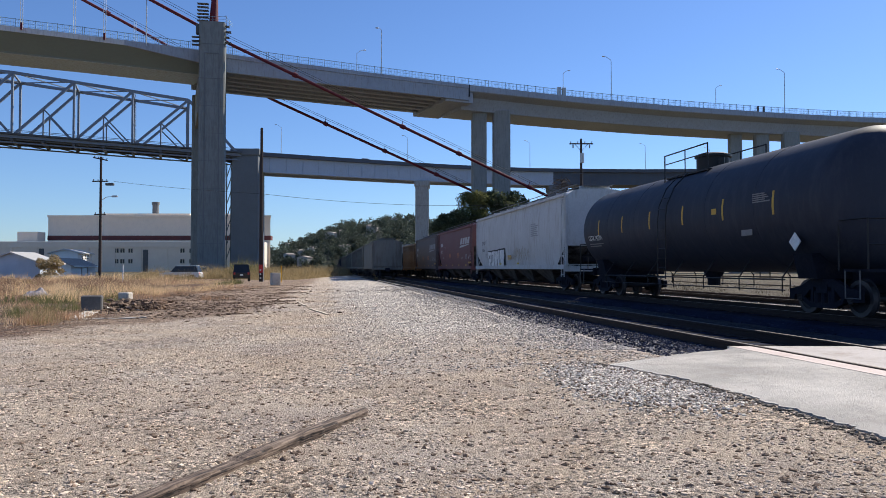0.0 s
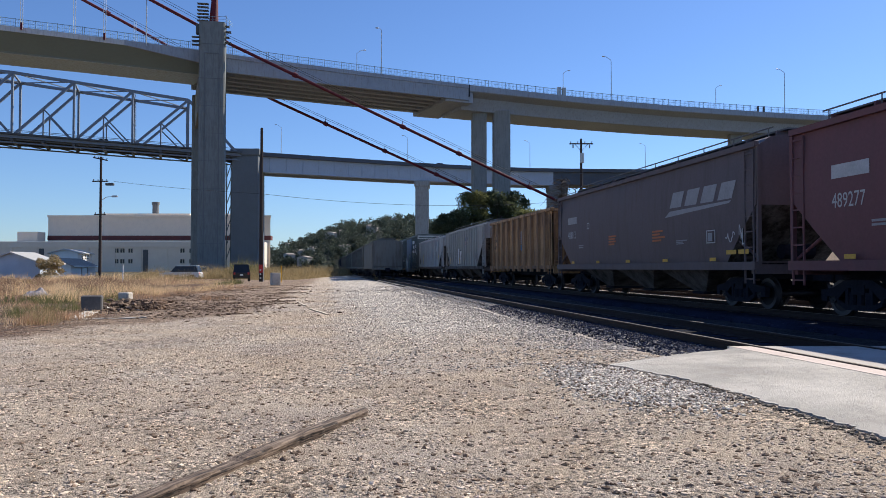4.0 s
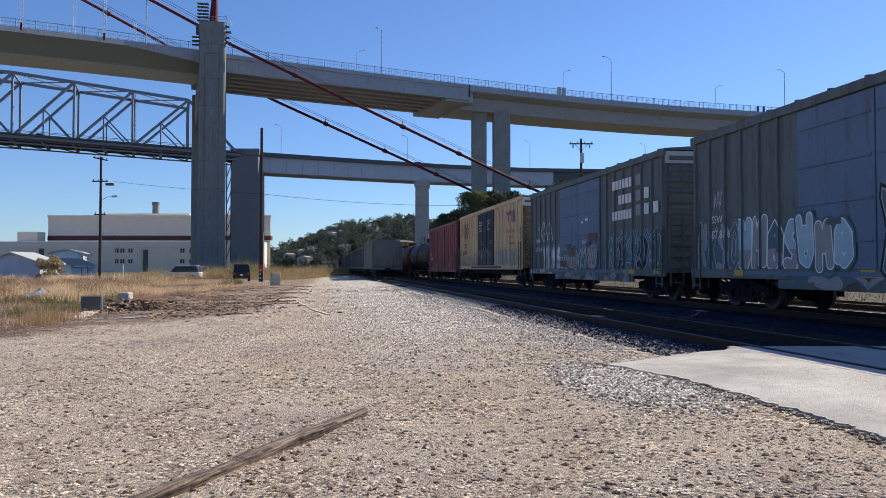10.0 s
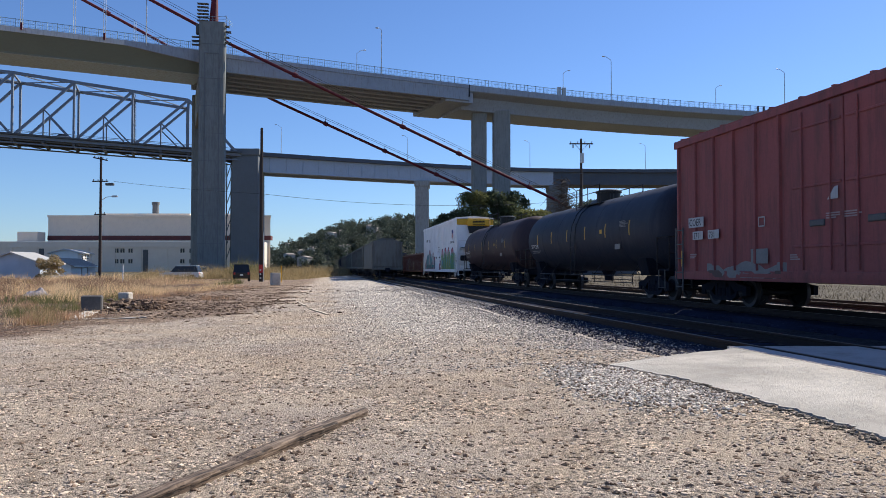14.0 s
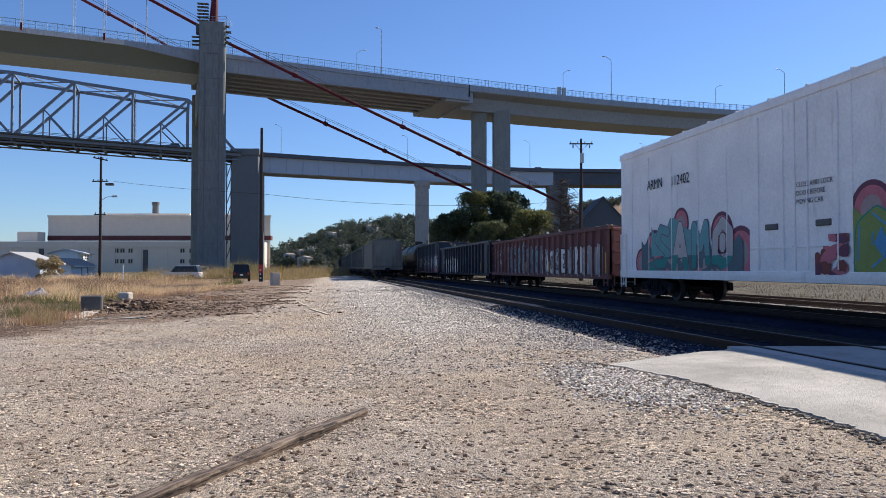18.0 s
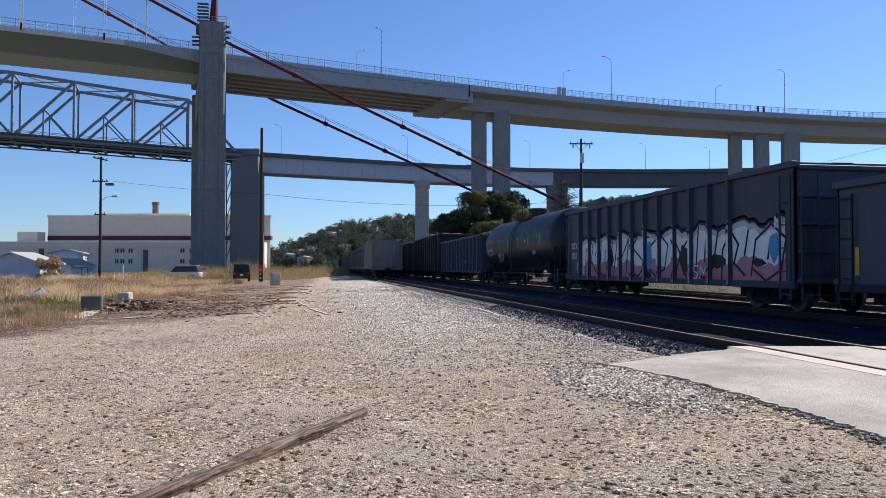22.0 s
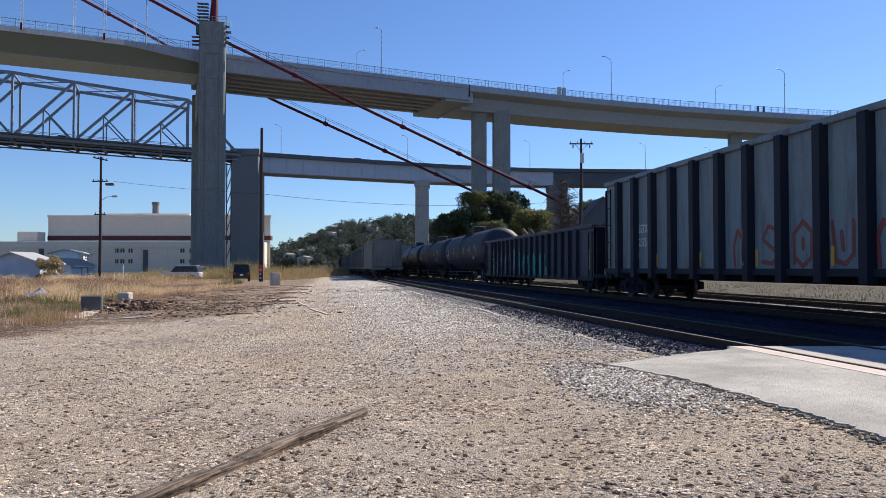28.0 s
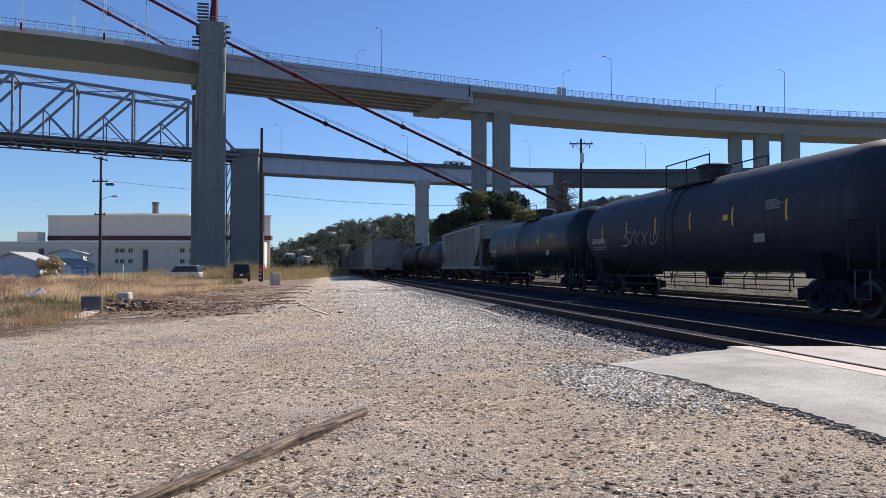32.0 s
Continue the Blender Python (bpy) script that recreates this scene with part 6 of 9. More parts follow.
INK = {k: mat("ink_" + k, c, 0.6, vary=0.18, scale=3, fine=20, bump=0) for k, c in {
    "white": (0.74, 0.74, 0.72), "black": (0.02, 0.02, 0.022), "teal": (0.03, 0.24, 0.22), "green": (0.10, 0.26, 0.10), "pink": (0.50, 0.16, 0.2),
    "blue": (0.08, 0.28, 0.5), "pale_blue": (0.35, 0.5, 0.58), "yellow": (0.6, 0.45, 0.05), "orange": (0.6, 0.24, 0.03), "red": (0.42, 0.04, 0.03),
    "grey": (0.30, 0.30, 0.31), "dull": (0.22, 0.215, 0.21), "mauve": (0.2, 0.16, 0.2), "sand": (0.33, 0.29, 0.22), "purple": (0.27, 0.12, 0.2), "pale_grey": (0.45, 0.45, 0.45), "moss": (0.22, 0.30, 0.09), "buff_dust": (0.50, 0.37, 0.24), "soft_pink": (0.42, 0.21, 0.24), "brick": (0.22, 0.065, 0.055), "plum": (0.15, 0.055, 0.09), "umber": (0.12, 0.075, 0.065), "amber": (0.6, 0.36, 0.07), "navy": (0.05, 0.08, 0.24), "rust_orange": (0.5, 0.17, 0.07), "rose": (0.36, 0.28, 0.28), "aqua": (0.13, 0.34, 0.36), "slate": (0.09, 0.15, 0.18), "lilac": (0.36, 0.24, 0.46)}.items()}


def wheelset_mesh():
    s = Shape()
    s.lathe([(-1.06, 0.10), (-1.06, 0.125), (-0.9, 0.125), (-0.9, 0.09), (-0.80, 0.09), (-0.80, 0.30), (-0.815, 0.32), (-0.815, 0.415), (-0.70, 0.42), (-0.685, 0.45), (-0.675, 0.45),
             (-0.675, 0.34), (-0.72, 0.3), (-0.70, 0.09), (0.70, 0.09), (0.72, 0.3), (0.675, 0.34), (0.675, 0.45), (0.685, 0.45), (0.70, 0.42), (0.815, 0.415), (0.815, 0.32), (0.80, 0.30),
             (0.80, 0.09), (0.9, 0.09), (0.9, 0.125), (1.06, 0.125), (1.06, 0.10)], 26, "x")
    for sx in (-1.07, 1.07):
        for k in range(3):
            t = k * 2.094
            s.rod((sx - 0.02, 0.06 * math.cos(t), 0.06 * math.sin(t)), (sx + 0.02, 0.06 * math.cos(t), 0.06 * math.sin(t)), 0.018, 6)
    me = s.mesh("wheelset", 35)
    # worn treads: the rings of the profile that run on the rails
    for k in (6, 7, 19, 20):
        for i in range(26):
            me.polygons[k * 26 + i].material_index = 1
    return me


def bogie_mesh():
    s = Shape()
    for sx in (-1.03, 1.03):
        a, b = sx - 0.07, sx + 0.07
        s.prism([(-1.22, 0.34), (-1.22, 0.60), (-0.8, 0.66), (-0.42, 0.84), (0.42, 0.84), (0.8, 0.66), (1.22, 0.60), (1.22, 0.34), (1.05, 0.34), (1.02, 0.46), (0.76, 0.46), (0.73, 0.36),
                 (0.62, 0.44), (0.36, 0.66), (-0.36, 0.66), (-0.62, 0.44), (-0.73, 0.36), (-0.76, 0.46), (-1.02, 0.46), (-1.05, 0.34)], "x", a, b)
        s.prism([(-0.70, 0.30), (-0.42, 0.17), (0.42, 0.17), (0.70, 0.30), (0.70, 0.42), (0.40, 0.29), (-0.40, 0.29), (-0.70, 0.42)], "x", a, b)
        for y in (-0.24, 0, 0.24):
            s.rod((sx, y, 0.27), (sx, y, 0.56), 0.085, 8)
        for y in (-0.37, 0.37):
            s.box(a, y - 0.05, 0.27, b, y + 0.05, 0.68)
    s.box(-1.12, -0.2, 0.52, 1.12, 0.2, 0.74)
    s.box(-0.28, -0.3, 0.74, 0.28, 0.3, 0.92)
    for y in (-0.55, 0.55):
        s.box(-0.9, y - 0.05, 0.34, 0.9, y + 0.05, 0.46)
    return s.mesh("bogie", 35)


WHEEL_ME, BOGIE_ME = wheelset_mesh(), bogie_mesh()
WHEEL_ME.materials.append(M_wheel)
WHEEL_ME.materials.append(M_tread)
BOGIE_ME.materials.append(M_under)
WHEELSETS = []


def running_gear(root, ya, yb, moving):
    for y in (ya, yb):
        bg = part("bogie", BOGIE_ME, None, root, at=pose(0, y, 0))
        for k in (-0.89, 0.89):
            w = part("wheelset", WHEEL_ME, None, bg, at=pose(0, k, 0.42))
            if moving:
                WHEELSETS.append((w, k))


def couplers(root, L):
    for y, d in ((0, -1), (L, 1)):
        s = Shape().box(-0.09, min(y - d * 0.3, y + d * 0.55), 0.78, 0.09, max(y - d * 0.3, y + d * 0.55), 1.0)
        s.cbox(-0.17, min(y + d * 0.55, y + d * 0.86), 0.74, 0.17, max(y + d * 0.55, y + d * 0.86), 1.06, 0.04)
        s.rod((0.35, y + d * 0.1, 0.8), (0.3, y + d * 0.75, 0.55), 0.03, 6)
        part("coupler", s, M_under, root)


def ladder(root, x, y0, y1, z0, z1, n, m=None, r=0.016):
    s = Shape()
    s.box(x - 0.02, y0 - 0.02, z0, x + 0.02, y0 + 0.02, z1)
    s.box(x - 0.02, y1 - 0.02, z0, x + 0.02, y1 + 0.02, z1)
    for k in range(n):
        z = z0 + 0.12 + (z1 - z0 - 0.2) * k / (n - 1)
        s.box(x - r, y0, z - r, x + r, y1, z + r)
    return part("ladder", s, m or M_grab, root)


def end_ladder(root, y, x0, x1, z0, z1, n, m=None):
    s = Shape()
    for x in (x0, x1):
        s.box(x - 0.02, y - 0.02, z0, x + 0.02, y + 0.02, z1)
    for k in range(n):
        z = z0 + 0.12 + (z1 - z0 - 0.2) * k / (n - 1)
        s.box(x0, y - 0.016, z - 0.016, x1, y + 0.016, z + 0.016)
    return part("end_ladder", s, m or M_grab, root)


def wagon(name, pos, label, category, group):
    return thing(name, label, category, at=pose(TRACK_B, pos, 0), group=group)


def face(x, y, z):
    """Pose of writing on the side that faces the yard: it reads from the trailing end to the leading end."""
    return Matrix.Translation((x, y, z)) @ Matrix(((0, 0, -1, 0), (-1, 0, 0, 0), (0, 1, 0, 0), (0, 0, 0, 1)))


def text(root, words, size, y, z, ink="white", x=-SIDE - 0.006, squeeze=0.9, lean=0.0):
    """y is where the line of writing begins, at its end farther up the track."""
    return lettering(words, size, root, INK[ink], face(x, y, z), squeeze=squeeze, lean=lean)


def bars(root, y, z, w, h, n, ink="white", x=-SIDE - 0.006):
    """Rows of small unreadable stencil as plain bars."""
    rr = random.Random(int(y * 31 + z * 7))
    for k in range(n):
        ww = w * rr.uniform(0.6, 1.0)
        zz = z - k * h * 1.7
        part("stencil", Shape().box(x - 0.002, y - ww, zz, x + 0.002, y, zz + h), INK[ink], root)


def blocks(root, y, z, n, w, h, ink="white", x=-SIDE - 0.006):
    """A word of large lettering as a row of plain upright blocks."""
    for k in range(n):
        part("letter_block", Shape().box(x - 0.002, y - (k + 0.78) * w, z, x + 0.002, y - k * w, z + h), INK[ink], root)


def patch(root, y0, y1, z0, z1, ink, x=-SIDE - 0.005, name="marking"):
    return part(name, Shape().box(x - 0.003, y0, z0, x + 0.003, y1, z1), INK[ink] if isinstance(ink, str) else ink, root)


def clip_band(poly, lo, hi):
    for lim, sgn in ((lo, 1), (hi, -1)):
        out = []
        for i, p in enumerate(poly):
            q = poly[(i + 1) % len(poly)]
            pin, qin = (p[0] - lim) * sgn >= 0, (q[0] - lim) * sgn >= 0
            if pin:
                out.append(p)
            if pin != qin:
                t = (lim - p[0]) / (q[0] - p[0])
                out.append((lim, p[1] + t * (q[1] - p[1])))
        poly = out
        if len(poly) < 3:
            return []
    return poly


STROKES = {
    "A": (((0.1, 0), (0.48, 1), (0.9, 0)), ((0.26, 0.36), (0.74, 0.36))),
    "C": (((0.92, 0.85), (0.6, 1), (0.25, 0.88), (0.1, 0.5), (0.25, 0.12), (0.6, 0), (0.92, 0.15)),),
    "E": (((0.14, 0), (0.14, 1)), ((0.14, 0.95), (0.92, 0.95)), ((0.14, 0.5), (0.8, 0.5)), ((0.14, 0.05), (0.95, 0.05))),
    "H": (((0.14, 0), (0.14, 1)), ((0.86, 0), (0.86, 1)), ((0.14, 0.5), (0.86, 0.5))),
    "I": (((0.5, 0), (0.5, 0.62)), ((0.46, 0.92), (0.54, 0.92))),
    "R": (((0.14, 0), (0.14, 1)), ((0.14, 0.95), (0.6, 0.95), (0.88, 0.76), (0.8, 0.54), (0.4, 0.46)), ((0.45, 0.45), (0.92, 0))),
    "T": (((0.05, 0.92), (0.95, 0.92)), ((0.5, 0), (0.5, 0.9))),
    # bent strokes that only look like letters
    "1": (((0.15, 0), (0.1, 0.6), (0.3, 1), (0.6, 0.7), (0.5, 0.35), (0.85, 0.1)), ((0.85, 0.95), (0.8, 0.5))),
    "2": (((0.9, 0.9), (0.4, 1), (0.12, 0.7), (0.5, 0.5), (0.9, 0.3), (0.6, 0.02), (0.1, 0.08)),),
    "3": (((0.12, 1), (0.2, 0.1), (0.55, 0.0), (0.85, 0.25), (0.9, 1)), ((0.45, 0.75), (0.5, 0.35))),
    "4": (((0.1, 0.1), (0.12, 0.75), (0.5, 1.0), (0.88, 0.75), (0.86, 0.2), (0.5, 0.0), (0.15, 0.2)), ((0.5, 0.62), (0.5, 0.4))),
    "5": (((0.12, 0), (0.15, 1), (0.5, 0.45), (0.85, 1), (0.9, 0.05)),),
    "6": (((0.1, 0.95), (0.5, 0.55), (0.92, 1)), ((0.5, 0.55), (0.35, 0.0)), ((0.5, 0.5), (0.85, 0.02))),
}


def capsule(p, q, r):
    a = math.atan2(q[1] - p[1], q[0] - p[0])
    return [(c[0] + r * math.cos(a + t), c[1] + r * math.sin(a + t)) for c, base in ((q, -1.571), (p, 1.571)) for t in (base + k * 0.628 for k in range(6))]


def dart(p, q, r):
    """A stroke with slanting, pointed ends."""
    a = math.atan2(q[1] - p[1], q[0] - p[0])
    c, s = math.cos(a), math.sin(a)
    return [(o[0] + r * (u * c - w * s), o[1] + r * (u * s + w * c)) for o, u, w in ((q, 0.1, -1), (q, 1.5, -0.35), (q, 0.5, 0.95), (p, -0.2, 0.8), (p, -1.5, 0.2), (p, -0.4, -1))]


def camo(root, y0, y1, z0, z1, inks, n, seed, x):
    """Overlapping sprayed patches of several colours inside a band."""
    rr = random.Random(seed)
    for k in range(n):
        y, z, w, h = rr.uniform(y0, y1), rr.uniform(z0, z1), rr.uniform(0.12, 0.42), rr.uniform(0.06, 0.2)
        turn = rr.uniform(-0.5, 0.5)
        q = []
        for i in range(12):
            t = 2 * math.pi * i / 12
            e = 1 + rr.uniform(-0.25, 0.25)
            u, v = w * e * math.cos(t), h * e * math.sin(t)
            q.append((min(y1, max(y0, y + u * math.cos(turn) - v * math.sin(turn))), min(z1, max(z0, z + u * math.sin(turn) + v * math.cos(turn)))))
        me = bpy.data.meshes.new("sprayed_patch")
        me.from_pydata([(x - 0.00012 * k, *p) for p in q], [], [tuple(range(12))])
        part("sprayed_patch", me, INK[inks[k % len(inks)]], root)


def throw(root, y0, y1, z0, z1, marks, fills, rim="black", x=-SIDE - 0.004, posts=(), proud=0.0, fat=0.2, edge=0.05, low=None, low_at=0.4, halo=None, shine=None, seed=1, slant=0.0, sharp=False):
    """Thick sprayed strokes with a rim, one mesh a letter, laid over panels and posts; marks are keys of STROKES."""
    rr = random.Random(seed)
    stroke = dart if sharp else capsule
    cuts, last = [], -99
    for a, b in posts:
        cuts += [(last, a, 0.0), (a, b, proud)]
        last = b
    cuts.append((last, 99, 0.0))
    step = (y1 - y0) / len(marks)
    for i, ch in enumerate(marks):
        v, f, which, slots = [], [], [], []

        def lay(poly, ink, depth):
            if ink not in slots:
                slots.append(ink)
            for a, b, out in cuts:
                q = clip_band(poly, a, b)
                if len(q) >= 3:
                    k = len(v)
                    v.extend((x - out - depth, u, h) for u, h in q)
                    f.append(tuple(range(k, k + len(q))))
                    which.append(slots.index(ink))
        w, tall = step * rr.uniform(1.0, 1.12), (z1 - z0) * rr.uniform(0.9, 1.06)
        r = min(fat * rr.uniform(0.9, 1.1), 0.19 * w, 0.17 * tall)
        left, foot = y1 - step * i + (w - step) / 2, z0 + r + rr.uniform(-0.03, 0.05) * tall
        tilt = slant + rr.uniform(-0.06, 0.06)
        lines = []
        for line in STROKES[ch]:
            pts = [(left - r - (w - 2 * r) * (u + tilt * (h - 0.5)) + rr.uniform(-0.02, 0.02), foot + (tall - 2 * r) * h + rr.uniform(-0.02, 0.02)) for u, h in line]
            lines += list(zip(pts, pts[1:]))
        base = 0.0008 * (i % 2)
        for k, (a, b) in enumerate(lines):
            if halo:
                lay(stroke(a, b, r + edge + 0.07), halo, base + 0.00004 * k)
            lay(stroke(a, b, r + edge), rim, base + 0.002 + 0.00004 * k)
        for k, (a, b) in enumerate(lines):
            body = stroke(a, b, r)
            lay(body, fills[i % len(fills)], base + 0.004 + 0.00004 * k)
            if low:
                turned = clip_band([(h, u) for u, h in body], -9, z0 + low_at * (z1 - z0) * rr.uniform(0.85, 1.15))
                if len(turned) >= 3:
                    lay([(u, h) for h, u in turned], low, base + 0.0056 + 0.00004 * k)
            if shine and k % 2 == 0:
                lay(capsule((a[0] + r * 0.5, a[1] + r * 0.35), (b[0] + r * 0.5, b[1] + r * 0.35), max(0.012, r * 0.12)), shine, base + 0.007 + 0.00004 * k)
        me = bpy.data.meshes.new("sprayed_letter")
        me.from_pydata(v, [], f)
        for ink in slots:
            me.materials.append(INK[ink])
        me.polygons.foreach_set("material_index", which)
        part("sprayed_letter", me, None, root, "thick sprayed letter in " + fills[i % len(fills)].replace("_", " "))


def shield(root, y0, y1, z0, z1, x):
    """A shield shape with a dark blue head over red and white stripes."""
    m, h = (y0 + y1) / 2, z1 - z0
    body = part("marking", Shape().prism([(y1, z0 + 0.66 * h), (y0, z0 + 0.66 * h), (y0, z0 + 0.22 * h), (m, z0), (y1, z0 + 0.22 * h)], "x", x - 0.002, x + 0.002), INK["white"], root, "red white and blue shield shape")
    part("shield_head", Shape().prism([(y1 + 0.02, z0 + 0.95 * h), (m, z1), (y0 - 0.02, z0 + 0.95 * h), (y0 + 0.02, z0 + 0.62 * h), (y1 - 0.02, z0 + 0.62 * h)], "x", x - 0.005, x - 0.001), INK["navy"], body)
    n = 5
    for k in range(n):
        a = y0 + (y1 - y0) * (k + 0.28) / n
        b = a + (y1 - y0) / n * 0.5
        foot = z0 + 0.22 * h * min(1.0, abs((a + b) / 2 - m) / (m - y0)) + 0.02
        part("stripe", Shape().box(x - 0.006, a, foot, x - 0.003, b, z0 + 0.62 * h), INK["red"], body)


def wash(root, y0, y1, z0, z1, ink, seed, x, posts=(), proud=0.0, wave=0.25):
    """A band of thinly sprayed colour with a ragged top, laid over panels and posts."""
    rr = random.Random(seed)
    n = max(4, int((y1 - y0) / 0.22))
    tops = [(y0 + (y1 - y0) * i / n, z1 + wave * (rr.uniform(-0.5, 0.5) + 0.8 * math.sin(i * 0.7 + seed))) for i in range(n + 1)]
    cuts, last = [], -99
    for a, b in posts:
        cuts += [(last, a, 0.0), (a, b, proud)]
        last = b
    cuts.append((last, 99, 0.0))
    for a, b, out in cuts:
        lo, hi = max(a, y0), min(b, y1)
        if hi - lo < 0.02:
            continue
        # the band's ragged top between two posts, closed along its foot
        line = [(u, float(np.interp(u, [t[0] for t in tops], [t[1] for t in tops]))) for u in [lo] + [t[0] for t in tops if lo < t[0] < hi] + [hi]]
        n_top = len(line)
        v = [(x - out, u, z0) for u, _ in line] + [(x - out, u, h) for u, h in line]
        me = bpy.data.meshes.new("sprayed_band")
        me.from_pydata(v, [], [(i, i + 1, n_top + i + 1, n_top + i) for i in range(n_top - 1)])
        part("sprayed_band", me, INK[ink], root, "thin band of sprayed " + ink.replace("_", " "))


def arches(root, spots, x):
    """Overlapping sprayed rings, each darker outside than inside."""
    for i, (y, z, r) in enumerate(spots):
        for k, (f, ink) in enumerate(((1.0, "plum"), (0.82, "pink"), (0.5, "rose"))):
            s = Shape()
            n = 28
            s.v += [(x - 0.0006 * k - 0.002 * i, y + r * f * math.cos(2 * math.pi * j / n), max(0.8, z + r * f * math.sin(2 * math.pi * j / n))) for j in range(n)]
            s.f.append(tuple(range(n)))
            me = bpy.data.meshes.new("sprayed_ring")
            me.from_pydata(s.v, [], s.f)
            part("sprayed_ring", me, INK[ink], root, "sprayed ring in plum and pink")


def tag(root, y, z, w, h, ink="white", seed=1, x=-SIDE - 0.006):
    """A thin scribbled line of spray paint."""
    rr = random.Random(seed)
    s = Shape()
    p = (y + w / 2, z)
    n = 13
    for i in range(n):
        q = (y + w / 2 - w * (i + 1) / n + rr.uniform(-0.25, 0.25) * w / 3, z + rr.uniform(-0.5, 0.5) * h)
        d = Vector((q[0] - p[0], q[1] - p[1]))
        m = Vector((-d.y, d.x)).normalized() * 0.018
        s.add([(x, p[0] - m.x, p[1] - m.y), (x, q[0] - m.x, q[1] - m.y), (x - 0.001, q[0] + m.x, q[1] + m.y), (x - 0.001, p[0] + m.x, p[1] + m.y)], [(0, 1, 2, 3)])
        p = q
    return part("sprayed_scribble", s, INK[ink], root)


# ---- tank wagon ----
def tank_wagon(pos, L, paint_m, label, number="", r=1.52, strip="yellow", moving=True, seed=0, bands=1, walk_top=True, x_track=None):
    ob = wagon("tank_wagon", pos, label, "tank wagon", "goods train")
    rr = random.Random(seed)
    zc = 0.98 + r
    y0, y1 = 0.55, L - 0.55
    prof = []
    for i in range(9):
        t = i / 8 * math.pi / 2
        prof.append((y0 + 0.75 * (1 - math.sin(t)), r * max(0.02, math.cos(t) ** 0.55)))
    prof = prof[::-1]
    prof = [(y0 + 0.75 * (1 - math.sin(i / 8 * math.pi / 2)), r * max(0.02, math.cos(i / 8 * math.pi / 2) ** 0.6)) for i in range(8, -1, -1)]
    mid = (y0 + y1) / 2
    body = prof + [(y0 + (y1 - y0) * k / 6, r + (0.0 if k in (0, 6) else 0.0)) for k in range(1, 6)] + [(L - a, b) for a, b in reversed(prof)]
    part("tank", Shape().lathe(body, 48, "y", (0, 0, zc)), paint_m, ob, smooth=50)
    for k in range(1, 6):
        y = y0 + 0.75 + (y1 - y0 - 1.5) * k / 6
        part("weld_seam", Shape().lathe([(y - 0.025, r - 0.01), (y - 0.02, r + 0.006), (y + 0.02, r + 0.006), (y + 0.025, r - 0.01)], 48, "y", (0, 0, zc)), paint_m, ob, smooth=50)
    for y in (y0 + 1.7, y1 - 1.7):
        s = Shape()
        s.prism([(-1.25, 0.85), (1.25, 0.85), (1.40, 1.45), (-1.40, 1.45)], "y", y - 0.35, y + 0.35)
        part("saddle", s, M_under, ob)
    for a, b in ((0.0, 2.9), (L - 2.9, L)):
        part("draft_sill", Shape().box(-0.35, a, 0.72, 0.35, b, 1.18), M_under, ob)
        part("end_platform", Shape().box(-1.45, min(a if a < 1 else b - 0.75, b), 1.02, 1.45, (a + 0.75) if a < 1 else b, 1.08), M_under, ob)
    for ya, d in ((0.04, 1), (L - 0.04, -1)):
        for x in (-1.42, -0.7, 0.7, 1.42):
            part("railing_post", Shape().rod((x, ya, 1.05), (x, ya, 2.15), 0.02, 6), M_black, ob)
        for z in (1.6, 2.15):
            part("handrail", Shape().rod((-1.42, ya, z), (1.42, ya, z), 0.02, 6), M_black, ob)
        for x in (-1.42, 1.42):
            part("side_rail", Shape().pipe([(x, ya, 2.15), (x, ya + d * 0.9, 2.15), (x, ya + d * 0.9, 1.05)], 0.02, 6), M_black, ob)
        part("step", Shape().pipe([(-1.5, ya + d * 0.15, 1.05), (-1.5, ya + d * 0.15, 0.45), (-1.5, ya + d * 0.6, 0.45), (-1.5, ya + d * 0.6, 1.05)], 0.018, 6), M_grab, ob)
    part("dome", Shape().lathe([(zc + r - 0.2, 0.52), (zc + r + 0.34, 0.52), (zc + r + 0.34, 0.58), (zc + r + 0.42, 0.58), (zc + r + 0.48, 0.42)], 20, "z", (0, mid, 0)), M_black, ob, smooth=40)
    part("valve", Shape().rod((0.1, mid + 1.0, zc + r - 0.05), (0.1, mid + 1.0, zc + r + 0.3), 0.12, 10), M_black, ob)
    part("valve", Shape().rod((-0.2, mid - 0.9, zc + r - 0.1), (-0.2, mid - 0.9, zc + r + 0.22), 0.09, 10), M_black, ob)
    part("walkway", Shape().box(-0.95, mid - 1.4, zc + r * 0.86, -0.42, mid + 1.4, zc + r * 0.86 + 0.05), M_black, ob)
    for sx in (-1, 1):
        s = Shape()
        zt = zc + r + 0.58
        s.pipe([(sx * 0.98, mid - 1.45, zc + r * 0.78), (sx * 0.98, mid - 1.45, zt), (sx * 0.98, mid + 1.45, zt), (sx * 0.98, mid + 1.45, zc + r * 0.78)], 0.024, 6)
        s.rod((sx * 0.98, mid, zc + r * 0.78), (sx * 0.98, mid, zt), 0.02, 6)
        s.rod((sx * 0.98, mid - 1.45, zt - 0.3), (sx * 0.98, mid + 1.45, zt - 0.3), 0.018, 6)
        part("handrail", s, M_black, ob)
        # ladder that follows the shell
        lad = Shape()
        for yy in (mid - 0.28, mid + 0.28):
            pts = [(sx * (r + 0.12) * math.cos(a), yy, zc + (r + 0.12) * math.sin(a)) for a in (0.95, 0.6, 0.25, 0)] + [(sx * (r + 0.12), yy, 0.75)]
            lad.pipe(pts, 0.02, 6)
